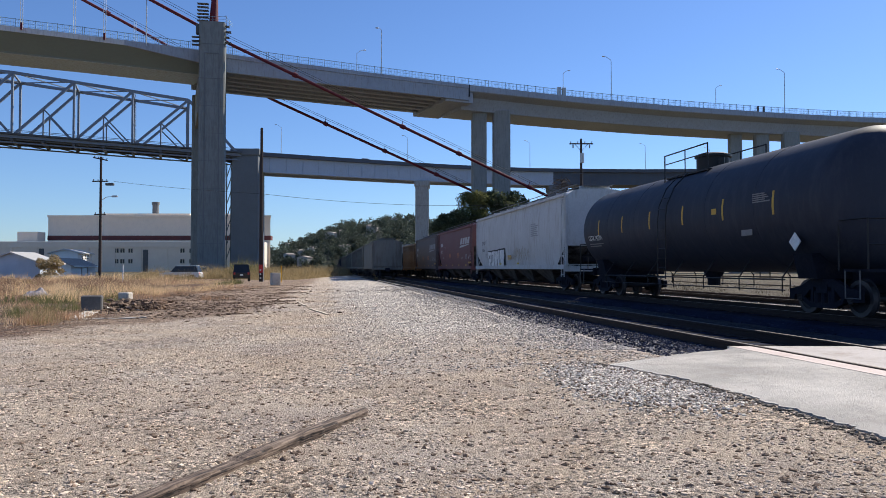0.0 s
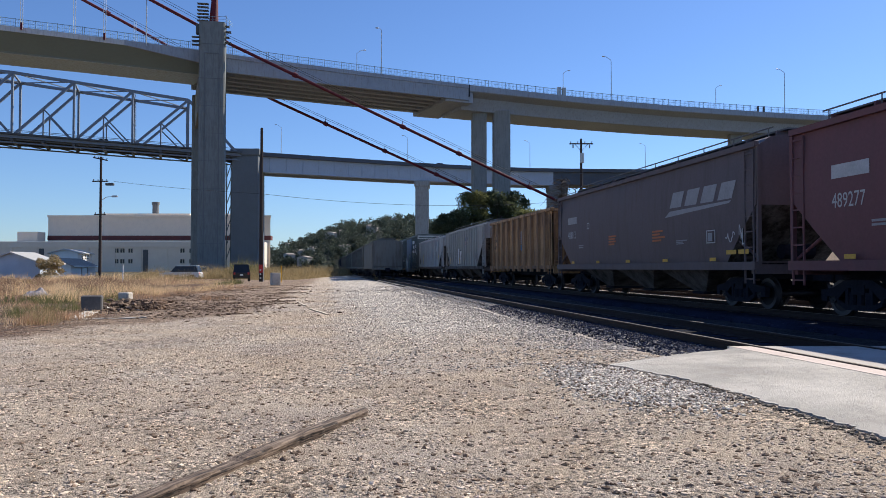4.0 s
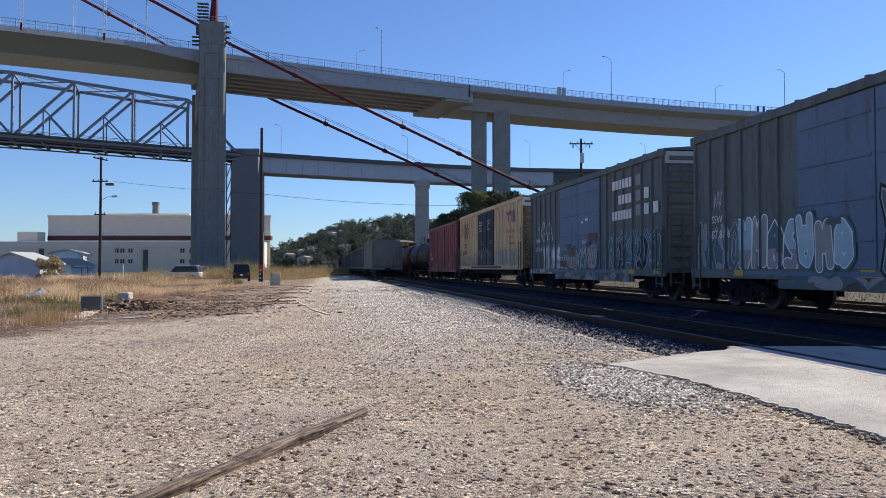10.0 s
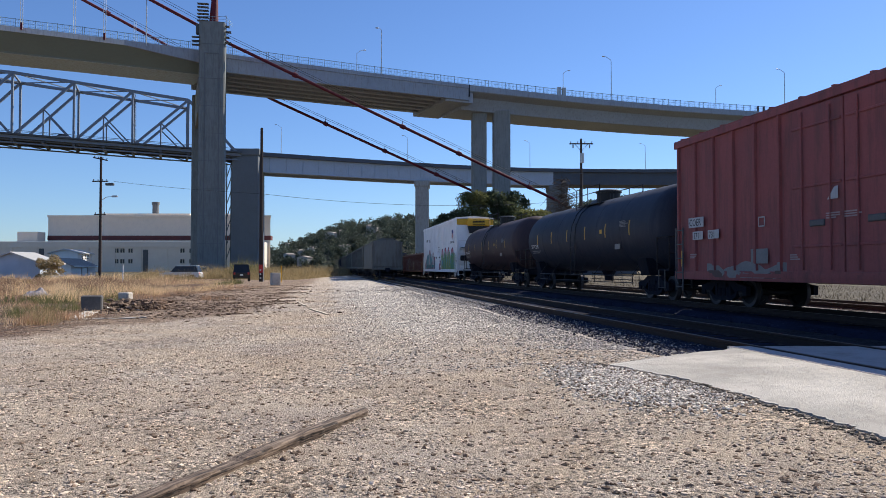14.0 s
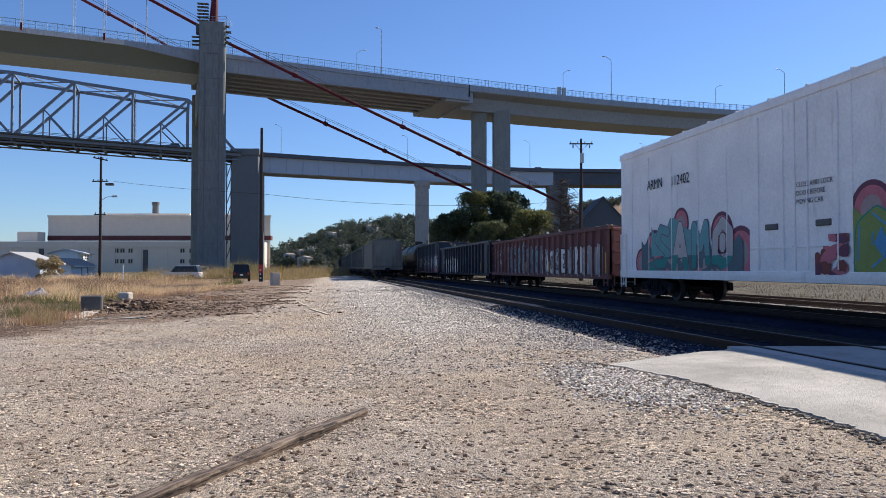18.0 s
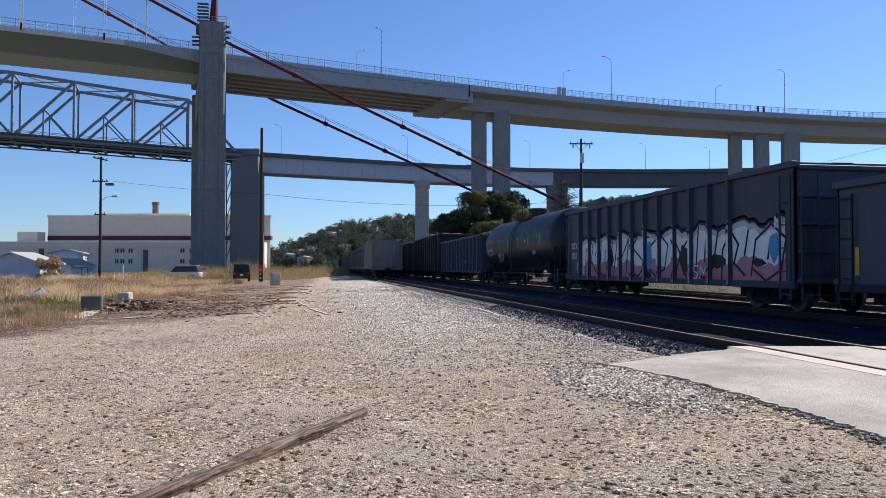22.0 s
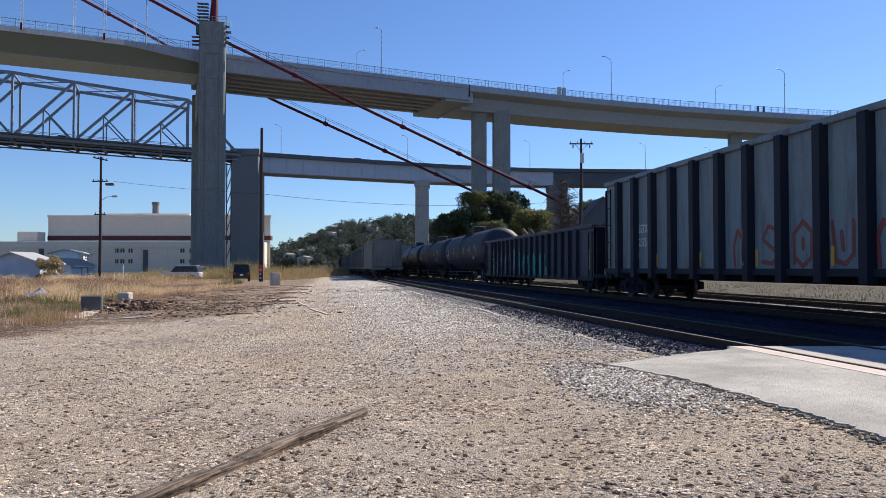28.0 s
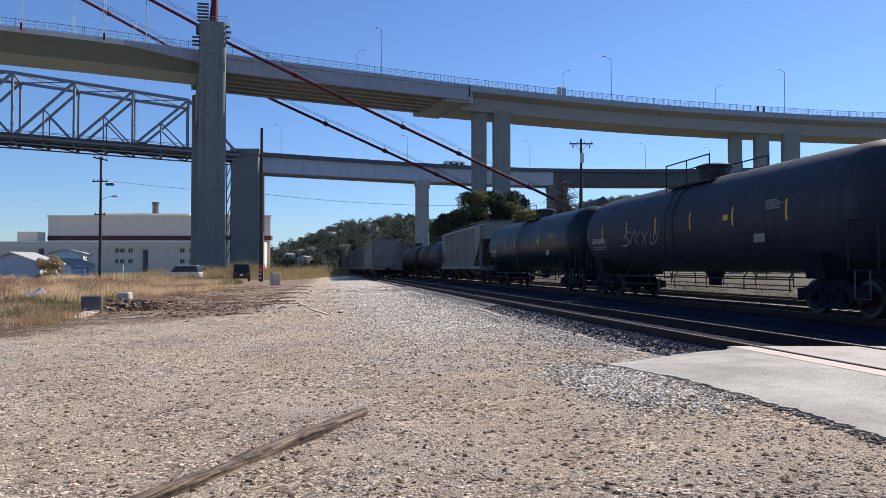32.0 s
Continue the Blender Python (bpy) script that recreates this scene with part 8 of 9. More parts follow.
# 2, 3: smooth hoppers with a slanted mark drawn as bars
for pos, L, pm, lab, s in ((54.6, 16.4, M_brown_hopper, "oxide brown covered hopper wagon with white marks", 5), (72.2, 16.6, M_grey_hopper, "dull grey covered hopper wagon with white marks", 6)):
    hb, _ = covered_hopper(pos, L, 4.95, pm, lab, 0, 0.12, 3)
    ride(hb, pos)
    mark = INK["pale_grey"] if pm is M_brown_hopper else INK["grey"]
    for k in range(4):
        # four plain slanted shapes above a long wedge
        y = 4.95 - 0.98 * k
        part("marking", Shape().prism([(y, 3.02), (y - 0.74, 3.02), (y - 0.98, 3.5), (y - 0.24, 3.5)], "x", -SIDE - 0.004, -SIDE + 0.002), mark, hb, "slanted pale block mark")
    part("marking", Shape().prism([(5.3, 2.74), (4.95, 2.92), (1.3, 2.97), (1.4, 2.9)], "x", -SIDE - 0.004, -SIDE + 0.002), mark, hb, "long pale wedge mark")
    text(hb, "489277" if s == 5 else "484112", 0.46, 14.8 - 16.4 + L, 2.42, "pale_grey", -SIDE - 0.006, 0.75)
    patch(hb, L - 2.75, L - 1.6, 3.06, 3.36, mark, -SIDE - 0.004)
    for k in range(5):
        patch(hb, 2.0 + 3.0 * k, 2.35 + 3.0 * k, 1.3, 1.4, "amber", -SIDE - 0.065, "reflector")
    for y in (0.45, 1.05):
        patch(hb, y, y + 0.5, 1.48, 1.6, "amber", -SIDE - 0.008, "reflector")
    bars(hb, 10.15, 2.3, 0.75, 0.06, 4, "rust_orange", -SIDE - 0.004)
    bars(hb, 6.25, 2.3, 0.95, 0.06, 4, "rust_orange", -SIDE - 0.004)
    bars(hb, 4.5, 1.95, 0.7, 0.03, 3, "grey", -SIDE - 0.004)
    bars(hb, 13.6, 2.05, 0.6, 0.05, 2, "grey", -SIDE - 0.004)
    for a, c, z0, z1 in ((2.14, 2.63, 1.82, 2.2), (12.3, 12.55, 2.75, 3.0)):
        for q in ((a, c, z0, z0 + 0.03), (a, c, z1 - 0.03, z1), (a, a + 0.03, z0, z1), (c - 0.03, c, z0, z1)):
            patch(hb, *q, "pale_grey", -SIDE - 0.006, "frame_mark")
    patch(hb, 2.3, 2.55, 1.88, 2.12, "grey", -SIDE - 0.006)
    tag(hb, 1.35, 1.95, 0.5, 0.3, "pale_grey", 60 + s, -SIDE - 0.008)
    tag(hb, 0.75, 2.0, 0.3, 0.6, "pale_grey", 62 + s, -SIDE - 0.008)
# 4: ochre high sided wagon
g4, p4, w4 = gondola(89.9, 13.6, 4.1, M_ochre, "ochre high sided wagon with heavy posts and rust", 10, None, 0.115, 0.14, 1.1, M_ochre_post_shade, tubs=True)
ride(g4, 89.9)
part("number_board", Shape().cbox(-w4 - 0.06, 11.44, 2.12, -w4, 12.36, 3.12, 0.015), M_ochre, g4)
text(g4, "ROXX", 0.36, 12.32, 2.72, "black", -w4 - 0.064, 0.78)
text(g4, "88191", 0.36, 12.32, 2.3, "black", -w4 - 0.064, 0.78)
patch(g4, 5.85, 6.45, 2.5, 3.2, "pale_grey", -w4 - 0.012)
patch(g4, 5.85, 6.45, 2.1, 2.44, "blue", -w4 - 0.013)
for k in range(6):
    patch(g4, 5.88, 6.42, 2.54 + 0.11 * k, 2.60 + 0.11 * k, "navy", -w4 - 0.017)
# 5, 6: ribbed hoppers
h5, ps = covered_hopper(105.0, 16.3, 4.72, M_tan_hopper, "light sandy grey ribbed covered hopper wagon with sprayed letters", 13, 0.0, 3, sill_m=M_bay)
ride(h5, 105.0)
throw(h5, 8.5, 11.5, 1.36, 2.62, "ICET", ["white"], "black", -SIDE - 0.004, ps, 0.08, 0.24, 0.055, seed=5)
for k, ch in enumerate("79555"):
    text(h5, ch, 0.46, 15.5 - 0.83 * k, 2.1, "black", -SIDE - 0.008, 1.0)
for k, ch in enumerate("UP"):
    text(h5, ch, 0.5, 15.5 - 0.9 * k, 2.68, "black", -SIDE - 0.008, 1.0)
for y in (13.3, 12.45, 8.95, 7.05):
    patch(h5, y, y + 0.1, 1.45, 1.95, "amber", -SIDE - 0.085, "reflector")
shield(h5, 6.1, 6.8, 2.72, 3.52, -SIDE - 0.006)
tag(h5, 6.6, 2.1, 0.8, 1.0, "dull", 33, -SIDE - 0.09)
tag(h5, 2.2, 1.9, 1.1, 0.7, "plum", 34, -SIDE - 0.09)
h6, ps = covered_hopper(123.0, 17.3, 4.55, M_light_hopper, "light grey ribbed covered hopper wagon with rust streaks", 14, 0.0, 3, sill_m=M_bay)
ride(h6, 123.0)
for k, ch in enumerate("78627"):
    text(h6, ch, 0.52, 15.4 - 0.96 * k, 2.25, "black", -SIDE - 0.008, 1.0)
for k, ch in enumerate("UP"):
    text(h6, ch, 0.52, 15.4 - 0.96 * k, 2.8, "black", -SIDE - 0.008, 1.0)
patch(h6, 3.5, 4.0, 3.25, 3.7, "navy", -SIDE - 0.006)
patch(h6, 3.5, 4.0, 2.75, 3.24, "white", -SIDE - 0.006)
throw(h6, 3.3, 4.2, 2.0, 2.7, "24", ["black"], "black", -SIDE - 0.004, ps, 0.08, 0.02, 0.006, seed=3)
throw(h6, 4.6, 8.6, 1.4, 2.2, "25143", ["grey"], "grey", -SIDE - 0.004, ps, 0.08, 0.012, 0.004, seed=8)
wash(h6, 2.6, 14.9, 3.7, 4.0, "rose", 5, -SIDE - 0.002, ps, 0.082, 0.2)
tag(h6, 14.8, 3.4, 1.0, 0.6, "black", 4, -SIDE - 0.09)
for y in (12.7, 2.1):
    patch(h6, y, y + 0.12, 1.6, 2.5, "yellow", -SIDE - 0.085, "reflector")
# 7, 8: grey green boxcars
for pos, sd in ((141.9, 1), (159.7, 2)):
    b, ps, z0, z1 = box_wagon(pos, 16.1, 5.2, M_green_box, "grey green box wagon with slate blue doors and sprayed letters", 20, (5.86, 10.94), M_blue_door, M_green_box, 0.2, end_m=M_green_box, door_ribs=4, rods=False)
    ride(b, pos)
    blocks(b, 4.46, 4.08, 6, 0.31, 0.34)
    blocks(b, 3.86, 3.5, 4, 0.31, 0.34)
    blocks(b, 4.48, 2.92, 7, 0.265, 0.34)
    for y, zs, ink in ((1.92, (2.98, 3.5, 4.05), "mauve" if sd == 1 else "grey"), (1.23, (2.98, 3.53), "white"), *([(0.5, (2.98,), "white")] if sd == 2 else [])):
        for z in zs:
            patch(b, y, y + 0.38, z, z + 0.38, ink, -SIDE - 0.004, "square_mark")
    part("end_cap", Shape().box(-SIDE + 0.06, 0.03, z1 - 0.42, SIDE - 0.06, 0.1, z1 - 0.02), M_roof_pale, b, "pale upper end panel")
    low_x, door_x, sill_x = -SIDE + 0.064, -SIDE - 0.042, -SIDE - 0.022
    for sx in (-1, 1):
        part("belly_sill", Shape().cbox(sx * (SIDE - 0.03) - 0.045, 2.6, 0.6, sx * (SIDE - 0.03) + 0.045, 11.7, z0 + 0.01, 0.012), M_green_box, b)
    if sd == 1:
        wash(b, 0.3, 5.6, 1.1, 2.2, "slate", sd, -SIDE + 0.067, ps, 0.07)
        wash(b, 11.0, 15.7, 1.1, 1.9, "slate", 4, -SIDE + 0.067, ps, 0.07)
        throw(b, 0.7, 5.8, 1.0, 2.55, "5612", ["aqua", "teal", "aqua"], "white", low_x, ps, 0.07, 0.15, 0.05, low="slate", low_at=0.4, halo="slate", seed=11, slant=0.3)
        throw(b, 0.9, 5.2, 1.35, 2.95, "6536", ["pale_blue", "aqua", "grey"], "white", low_x - 0.008, ps, 0.07, 0.09, 0.03, low="slate", low_at=0.3, seed=29, slant=0.35, sharp=True)
        throw(b, 5.9, 8.3, 1.05, 2.75, "652", ["slate", "aqua"], "pale_grey", door_x, (), 0.0, 0.11, 0.03, halo="black", seed=12, slant=0.25, sharp=True)
        throw(b, 9.0, 10.9, 1.05, 2.25, "354", ["pale_blue", "grey"], "white", door_x, (), 0.0, 0.10, 0.03, halo="slate", seed=24, slant=-0.15)
        throw(b, 10.9, 13.6, 1.0, 2.35, "3542", ["pale_blue", "grey", "slate"], "white", low_x, ps, 0.07, 0.12, 0.04, low="grey", low_at=0.4, halo="slate", seed=13, slant=0.1)
        throw(b, 13.5, 15.8, 1.0, 2.35, "1624", ["grey", "slate"], "pale_grey", low_x, ps, 0.07, 0.07, 0.025, seed=14, slant=0.2, sharp=True)
        throw(b, 0.25, 1.0, 2.6, 3.0, "5H3", ["white"], "white", low_x, ps, 0.07, 0.03, 0.006, seed=15, sharp=True)
        throw(b, 0.35, 0.8, 3.05, 3.5, "E", ["white"], "white", low_x, ps, 0.07, 0.09, 0.006, seed=25)
        tag(b, 14.5, 3.0, 0.45, 0.6, "pale_grey", 91, -SIDE - 0.006)
        camo(b, 2.7, 11.6, 0.62, 1.02, ["slate", "grey", "umber"], 26, 93, sill_x)
    else:
        wash(b, 0.3, 5.5, 1.1, 2.0, "slate", sd, -SIDE + 0.067, ps, 0.07)
        throw(b, 0.5, 5.2, 1.0, 2.3, "16243", ["slate", "black"], "pale_grey", low_x, ps, 0.07, 0.11, 0.035, halo="slate", seed=16, slant=0.2)
        throw(b, 0.8, 4.6, 1.4, 2.5, "6536", ["slate"], "pale_blue", low_x - 0.008, ps, 0.07, 0.05, 0.025, seed=30, slant=0.3, sharp=True)
        throw(b, 10.9, 13.8, 1.0, 2.15, "6R42", ["white", "pale_grey", "white"], "slate", low_x, ps, 0.07, 0.17, 0.03, low="pale_grey", halo="grey", seed=17)
        camo(b, 6.0, 10.85, 1.05, 1.6, ["dull", "slate", "grey", "umber"], 44, 94, door_x)
        throw(b, 5.95, 10.8, 1.08, 2.0, "2412", ["slate", "dull"], "pale_grey", door_x - 0.006, (), 0.0, 0.13, 0.025, seed=18)
        throw(b, 6.0, 8.6, 1.1, 1.95, "6514", ["pale_grey"], "slate", door_x - 0.012, (), 0.0, 0.035, 0.012, seed=27, slant=0.3)
        throw(b, 9.0, 10.8, 1.1, 1.7, "253", ["pale_grey"], "slate", door_x - 0.012, (), 0.0, 0.03, 0.012, seed=28, slant=-0.3)
        throw(b, 12.2, 14.5, 2.42, 3.4, "6AA", ["white"], "white", low_x, ps, 0.07, 0.03, 0.006, seed=19, sharp=True)
        patch(b, 8.7, 9.45, 1.62, 2.08, "umber", door_x - 0.014)
        patch(b, 9.85, 10.7, 1.18, 1.44, "umber", door_x - 0.014)
        patch(b, 6.1, 7.05, 2.22, 2.55, "umber", door_x)
        bars(b, 7.8, 2.28, 0.75, 0.03, 4, "pale_grey", door_x)
        patch(b, 7.1, 7.4, 3.1, 3.22, "white", door_x)
        patch(b, 7.7, 7.85, 3.02, 3.12, "white", door_x)
        camo(b, 2.7, 11.6, 0.62, 1.05, ["grey", "slate", "dull", "umber", "slate"], 80, 95, sill_x)
        camo(b, 11.7, 15.9, 0.84, 1.05, ["grey", "slate", "pale_grey"], 20, 96, sill_x)
    for y in (0.4, 2.4, 4.2, 8.4, 13.2):
        patch(b, y, y + 0.42, 0.9, 1.06, "amber", -SIDE - 0.036, "reflector")
    text(b, "SSW", 0.3, 14.85, 2.38, "white", -SIDE - 0.004, 1.0)
    text(b, "87 87 6" if sd == 1 else "67 98 4", 0.34, 14.85, 1.94, "white", -SIDE - 0.004, 0.95)
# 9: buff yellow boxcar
b9, ps, z0, z1 = box_wagon(177.4, 19.2, 5.35, M_yellow_box, "tall buff yellow box wagon with black double doors", 22, (7.1, 12.1), M_black_door, M_yellow_box, 0.0, end_m=M_buff_end_dim)
ride(b9, 177.4)
part("end_cap", Shape().box(-SIDE + 0.06, 0.03, z1 - 0.5, SIDE - 0.06, 0.1, z1 - 0.02), M_white, b9, "white upper end panel")
text(b9, "next", 0.32, 18.2, 4.02, "black", -SIDE - 0.006, lean=0.2)
text(b9, "load", 0.32, 18.2, 3.74, "black", -SIDE - 0.006, lean=0.2)
text(b9, "any", 0.32, 15.7, 4.02, "black", -SIDE - 0.006, lean=0.2)
text(b9, "road", 0.32, 15.75, 3.74, "black", -SIDE - 0.006, lean=0.2)
text(b9, "665499", 0.50, 17.95, 2.1, "black", -SIDE - 0.006, 1.2, 0.15)
text(b9, "TBOX", 0.50, 17.4, 2.64, "black", -SIDE - 0.006, 0.95, 0.15)
for a, c in ((1, 1), (1, -1), (-1, 1), (-1, -1)):
    # four arms of a crossed mark, each blue outside and orange inside
    for o, w, ink in ((0.0, 0.24, "navy"), (0.12, 0.2, "rust_orange")):
        y_in, y_out = 16.57 + a * (0.03 + o), 16.57 + a * 0.74
        q = [(y_in, 3.95 + c * 0.02), (y_in + a * w, 3.95 + c * 0.02), (y_out, 3.95 + c * 0.56), (y_out - a * w * 1.5, 3.95 + c * 0.58)]
        part("marking", Shape().prism(q, "x", -SIDE - 0.008 - 0.03 * o, -SIDE - 0.003), INK[ink], b9, "crossed blue and orange mark")
for y in (11.4, 8.85):
    for k, wd in enumerate(("CLOSE AND LOCK", "BOTH DOORS", "BEFORE", "MOVING CAR")):
        text(b9, wd, 0.17, y, 4.25 - 0.2 * k, "white", -SIDE - 0.04, 0.85)
    bars(b9, y - 0.9, 2.9, 0.6, 0.05, 3, "grey", -SIDE - 0.04)
throw(b9, 7.4, 11.8, 1.3, 2.4, "13524613", ["dull", "slate", "rose"], "grey", -SIDE - 0.04, (), 0.0, 0.035, 0.012, seed=23)
for q in ([(3.5, 4.5), (2.55, 4.5), (2.55, 4.32), (2.95, 4.32), (2.95, 3.85), (3.12, 3.85), (3.12, 4.32), (3.5, 4.32)], [(2.5, 4.5), (2.2, 4.5), (2.2, 3.85), (2.36, 3.85), (2.36, 4.32), (2.5, 4.32)],
          [(2.15, 4.5), (1.98, 4.5), (1.68, 3.8), (1.86, 3.8)], [(1.86, 4.5), (1.68, 4.5), (1.98, 3.8), (2.15, 3.8)]):
    part("marking", Shape().prism(q, "x", -SIDE - 0.008 - 0.001 * (q[0][0] < 2), -SIDE - 0.003), INK["purple"], b9, "faded purple block mark")
text(b9, "Railcar Pooling", 0.34, 3.35, 3.24, "brick", -SIDE - 0.006, 0.85, 0.15)
text(b9, "Experts", 0.34, 2.85, 2.88, "brick", -SIDE - 0.006, 0.85, 0.15)
bars(b9, 2.8, 2.52, 1.0, 0.09, 1, "brick", -SIDE - 0.006)
throw(b9, 0.15, 0.75, 2.7, 3.5, "25", ["dull"], "black", -SIDE + 0.066, ps, 0.07, 0.035, 0.015, seed=26)
wash(b9, 12.2, 18.9, 1.2, 1.9, "buff_dust", 22, -SIDE + 0.067, ps, 0.07, 0.3)
wash(b9, 0.4, 7.2, 1.2, 1.9, "buff_dust", 23, -SIDE + 0.067, ps, 0.07, 0.3)
throw(b9, 12.4, 18.6, 1.15, 1.95, "362415", ["sand", "grey", "pale_grey"], "dull", -SIDE + 0.064, ps, 0.07, 0.16, 0.03, low="dull", seed=21, sharp=True)
throw(b9, 1.6, 6.8, 1.15, 2.3, "35416", ["pale_grey", "grey", "sand"], "dull", -SIDE + 0.064, ps, 0.07, 0.2, 0.03, seed=22, sharp=True)
tag(b9, 18.2, 2.9, 0.8, 0.5, "white", 9, -SIDE - 0.006)
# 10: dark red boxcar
b10, ps, z0, z1 = box_wagon(198.0, 16.2, 5.25, M_red_box, "dark red steel box wagon with sliding doors", 16, (6.5, 10.2), M_red_box, M_red_box, 0.26, end_m=M_red_end_shade, door_ribs=3)
ride(b10, 198.0)
patch(b10, 14.35, 15.25, 2.32, 2.62, "pale_grey", -SIDE - 0.004)
patch(b10, 14.4, 15.0, 1.95, 2.2, "pale_grey", -SIDE - 0.004)
patch(b10, 13.5, 14.1, 1.95, 2.2, "pale_grey", -SIDE - 0.004)
text(b10, "COER", 0.3, 15.2, 2.37, "black", -SIDE - 0.009)
text(b10, "171", 0.26, 14.95, 1.98, "black", -SIDE - 0.009, 0.9)
text(b10, "731", 0.26, 14.05, 1.98, "black", -SIDE - 0.009, 0.9)
wash(b10, 10.5, 14.3, 0.98, 1.2, "dull", 21, -SIDE + 0.066, ps, 0.07, 0.12)
camo(b10, 10.6, 14.3, 0.84, 1.04, ["dull", "umber", "dull"], 16, 97, -SIDE - 0.024)
patch(b10, 11.2, 11.95, 1.22, 1.6, "dull", -SIDE + 0.02)
for q in ((11.28, 11.56, 2.16, 2.19), (11.28, 11.56, 2.39, 2.42), (11.28, 11.31, 2.16, 2.42), (11.53, 11.56, 2.16, 2.42), (3.65, 4.06, 1.25, 1.28), (3.65, 4.06, 1.52, 1.55), (3.65, 3.68, 1.25, 1.55), (4.03, 4.06, 1.25, 1.55)):
    patch(b10, *q, "pale_grey", -SIDE - 0.004, "frame_mark")
for y, z in ((10.2, 1.4), (15.1, 1.5)):
    bars(b10, y, z, 0.4, 0.03, 3, "rose", -SIDE - 0.04)
for y, w in ((8.9, 0.5), (8.3, 0.6), (7.1, 0.45)):
    bars(b10, y, 2.3 if y > 8 else 1.7, w, 0.03, 3, "rose", -SIDE - 0.045)
part("marking", Shape().prism([(8.85, 2.62), (8.5, 2.62), (8.5, 2.9), (8.62, 2.88)], "x", -SIDE - 0.046, -SIDE - 0.042), INK["pale_grey"], b10)
for y in (2.9, 2.55, 0.9):
    bars(b10, y, 2.05, 0.2, 0.04, 6, "rose", -SIDE - 0.004)
for y in (5.85, 3.03, 15.6):
    patch(b10, y, y + 0.12, 1.15, 1.64, "amber", -SIDE - 0.01, "reflector")
throw(b10, 4.2, 5.5, 0.95, 1.5, "23", ["umber"], "umber", -SIDE + 0.064, ps, 0.07, 0.05, 0.01, seed=98)
# 11, 12: tank wagons
ride(tank_wagon(214.9, 17.6, M_tank_black, "black tank wagon with yellow reflector strips and placard", "GATX 2140", 1.57, seed=3), 214.9)
ride(tank_wagon(233.6, 17.1, M_tank_maroon, "dull maroon and black tank wagon", "UTLX 681207", 1.62, seed=4), 233.6)
# 13: white refrigerated wagon
b13, ps, z0, z1 = box_wagon(253.2, 20.5, 5.48, M_reefer, "white refrigerated wagon with a yellow cooling unit end", 2, (8.0, 11.9), M_reefer, M_reefer, 0.26, 0.03, ladder_m=M_white, door_ribs=1, end_ribs=0)
b13.name = "refrigerator_wagon"
ride(b13, 253.2)
text(b13, "ARMN", 0.46, 18.1, 3.78, "black", -SIDE - 0.002)
text(b13, "112402", 0.46, 16.35, 3.74, "black", -SIDE - 0.002)
text(b13, "BUILDING AMERICA", 0.27, 3.12, 3.26, "black", -SIDE - 0.002, 0.82)
shield(b13, 1.6, 2.3, 3.54, 4.4, -SIDE - 0.002)
for y in (6.3, 5.0, 3.7, 0.6, 13.0, 14.6, 16.3, 18.0, 19.4):
    part("panel_seam", Shape().box(-SIDE - 0.003, y - 0.012, 1.0, -SIDE + 0.04, y + 0.012, 4.9), M_reefer, b13)
for k, wd in enumerate(("CLOSE AND LOCK", "DOOR BEFORE", "MOVING CAR")):
    text(b13, wd, 0.17, 9.85, 3.0 - 0.2 * k, "black", -SIDE - 0.045)
arches(b13, ((12.35, 1.5, 0.75), (13.3, 2.1, 0.6), (15.7, 2.5, 0.5), (17.6, 1.75, 0.65), (18.6, 1.3, 0.5)), -SIDE + 0.024)
wash(b13, 12.2, 18.6, 0.8, 1.7, "slate", 51, -SIDE + 0.008, (), 0.0, 0.4)
wash(b13, 14.6, 17.8, 1.5, 2.45, "aqua", 53, -SIDE + 0.007, (), 0.0, 0.25)
throw(b13, 12.6, 17.6, 1.0, 2.5, "2A54", ["aqua", "pale_grey"], "plum", -SIDE + 0.004, (), 0.0, 0.15, 0.025, low="teal", low_at=0.3, seed=51)
camo(b13, 12.2, 18.8, 0.82, 1.4, ["slate", "rose", "teal", "pink"], 26, 54, -SIDE + 0.002)
arches(b13, ((7.5, 2.3, 0.62), (5.8, 2.32, 0.66), (4.1, 2.35, 0.6), (2.15, 2.25, 0.66), (0.7, 1.7, 0.62)), -SIDE + 0.024)
wash(b13, 0.2, 8.2, 0.8, 2.05, "moss", 9, -SIDE + 0.008, (), 0.0, 0.3)
throw(b13, 0.3, 8.0, 0.85, 2.5, "44342R", ["moss", "green", "moss"], "teal", -SIDE + 0.006, (), 0.0, 0.2, 0.035, shine="blue", seed=52)
for y, z in ((7.2, 1.6), (4.8, 1.8), (2.7, 1.7), (1.1, 1.5)):
    part("sprayed_fill", Shape().prism([(y + 0.2, z), (y, z + 0.35), (y - 0.18, z), (y - 0.05, z - 0.3)], "x", -SIDE - 0.012, -SIDE - 0.008), INK["blue"], b13)
camo(b13, 8.1, 9.2, 0.95, 1.85, ["plum", "pink", "brick"], 16, 55, -SIDE - 0.042)
part("end_panel", Shape().cbox(-SIDE + 0.04, 0.0, 4.74, SIDE - 0.04, 0.07, 5.24, 0.02), M_yellow, b13, "amber yellow band across the end")
unit = part("cooling_unit", Shape().cbox(-0.72, -0.3, 4.62, 1.25, 0.02, 5.26, 0.09), M_yellow, b13, "amber cooling unit with a dark grille")
for k in range(4):
    part("louvre", Shape().cbox(-0.28, -0.32, 4.74 + 0.12 * k, 0.78, -0.28, 4.80 + 0.12 * k, 0.02), M_black, unit)
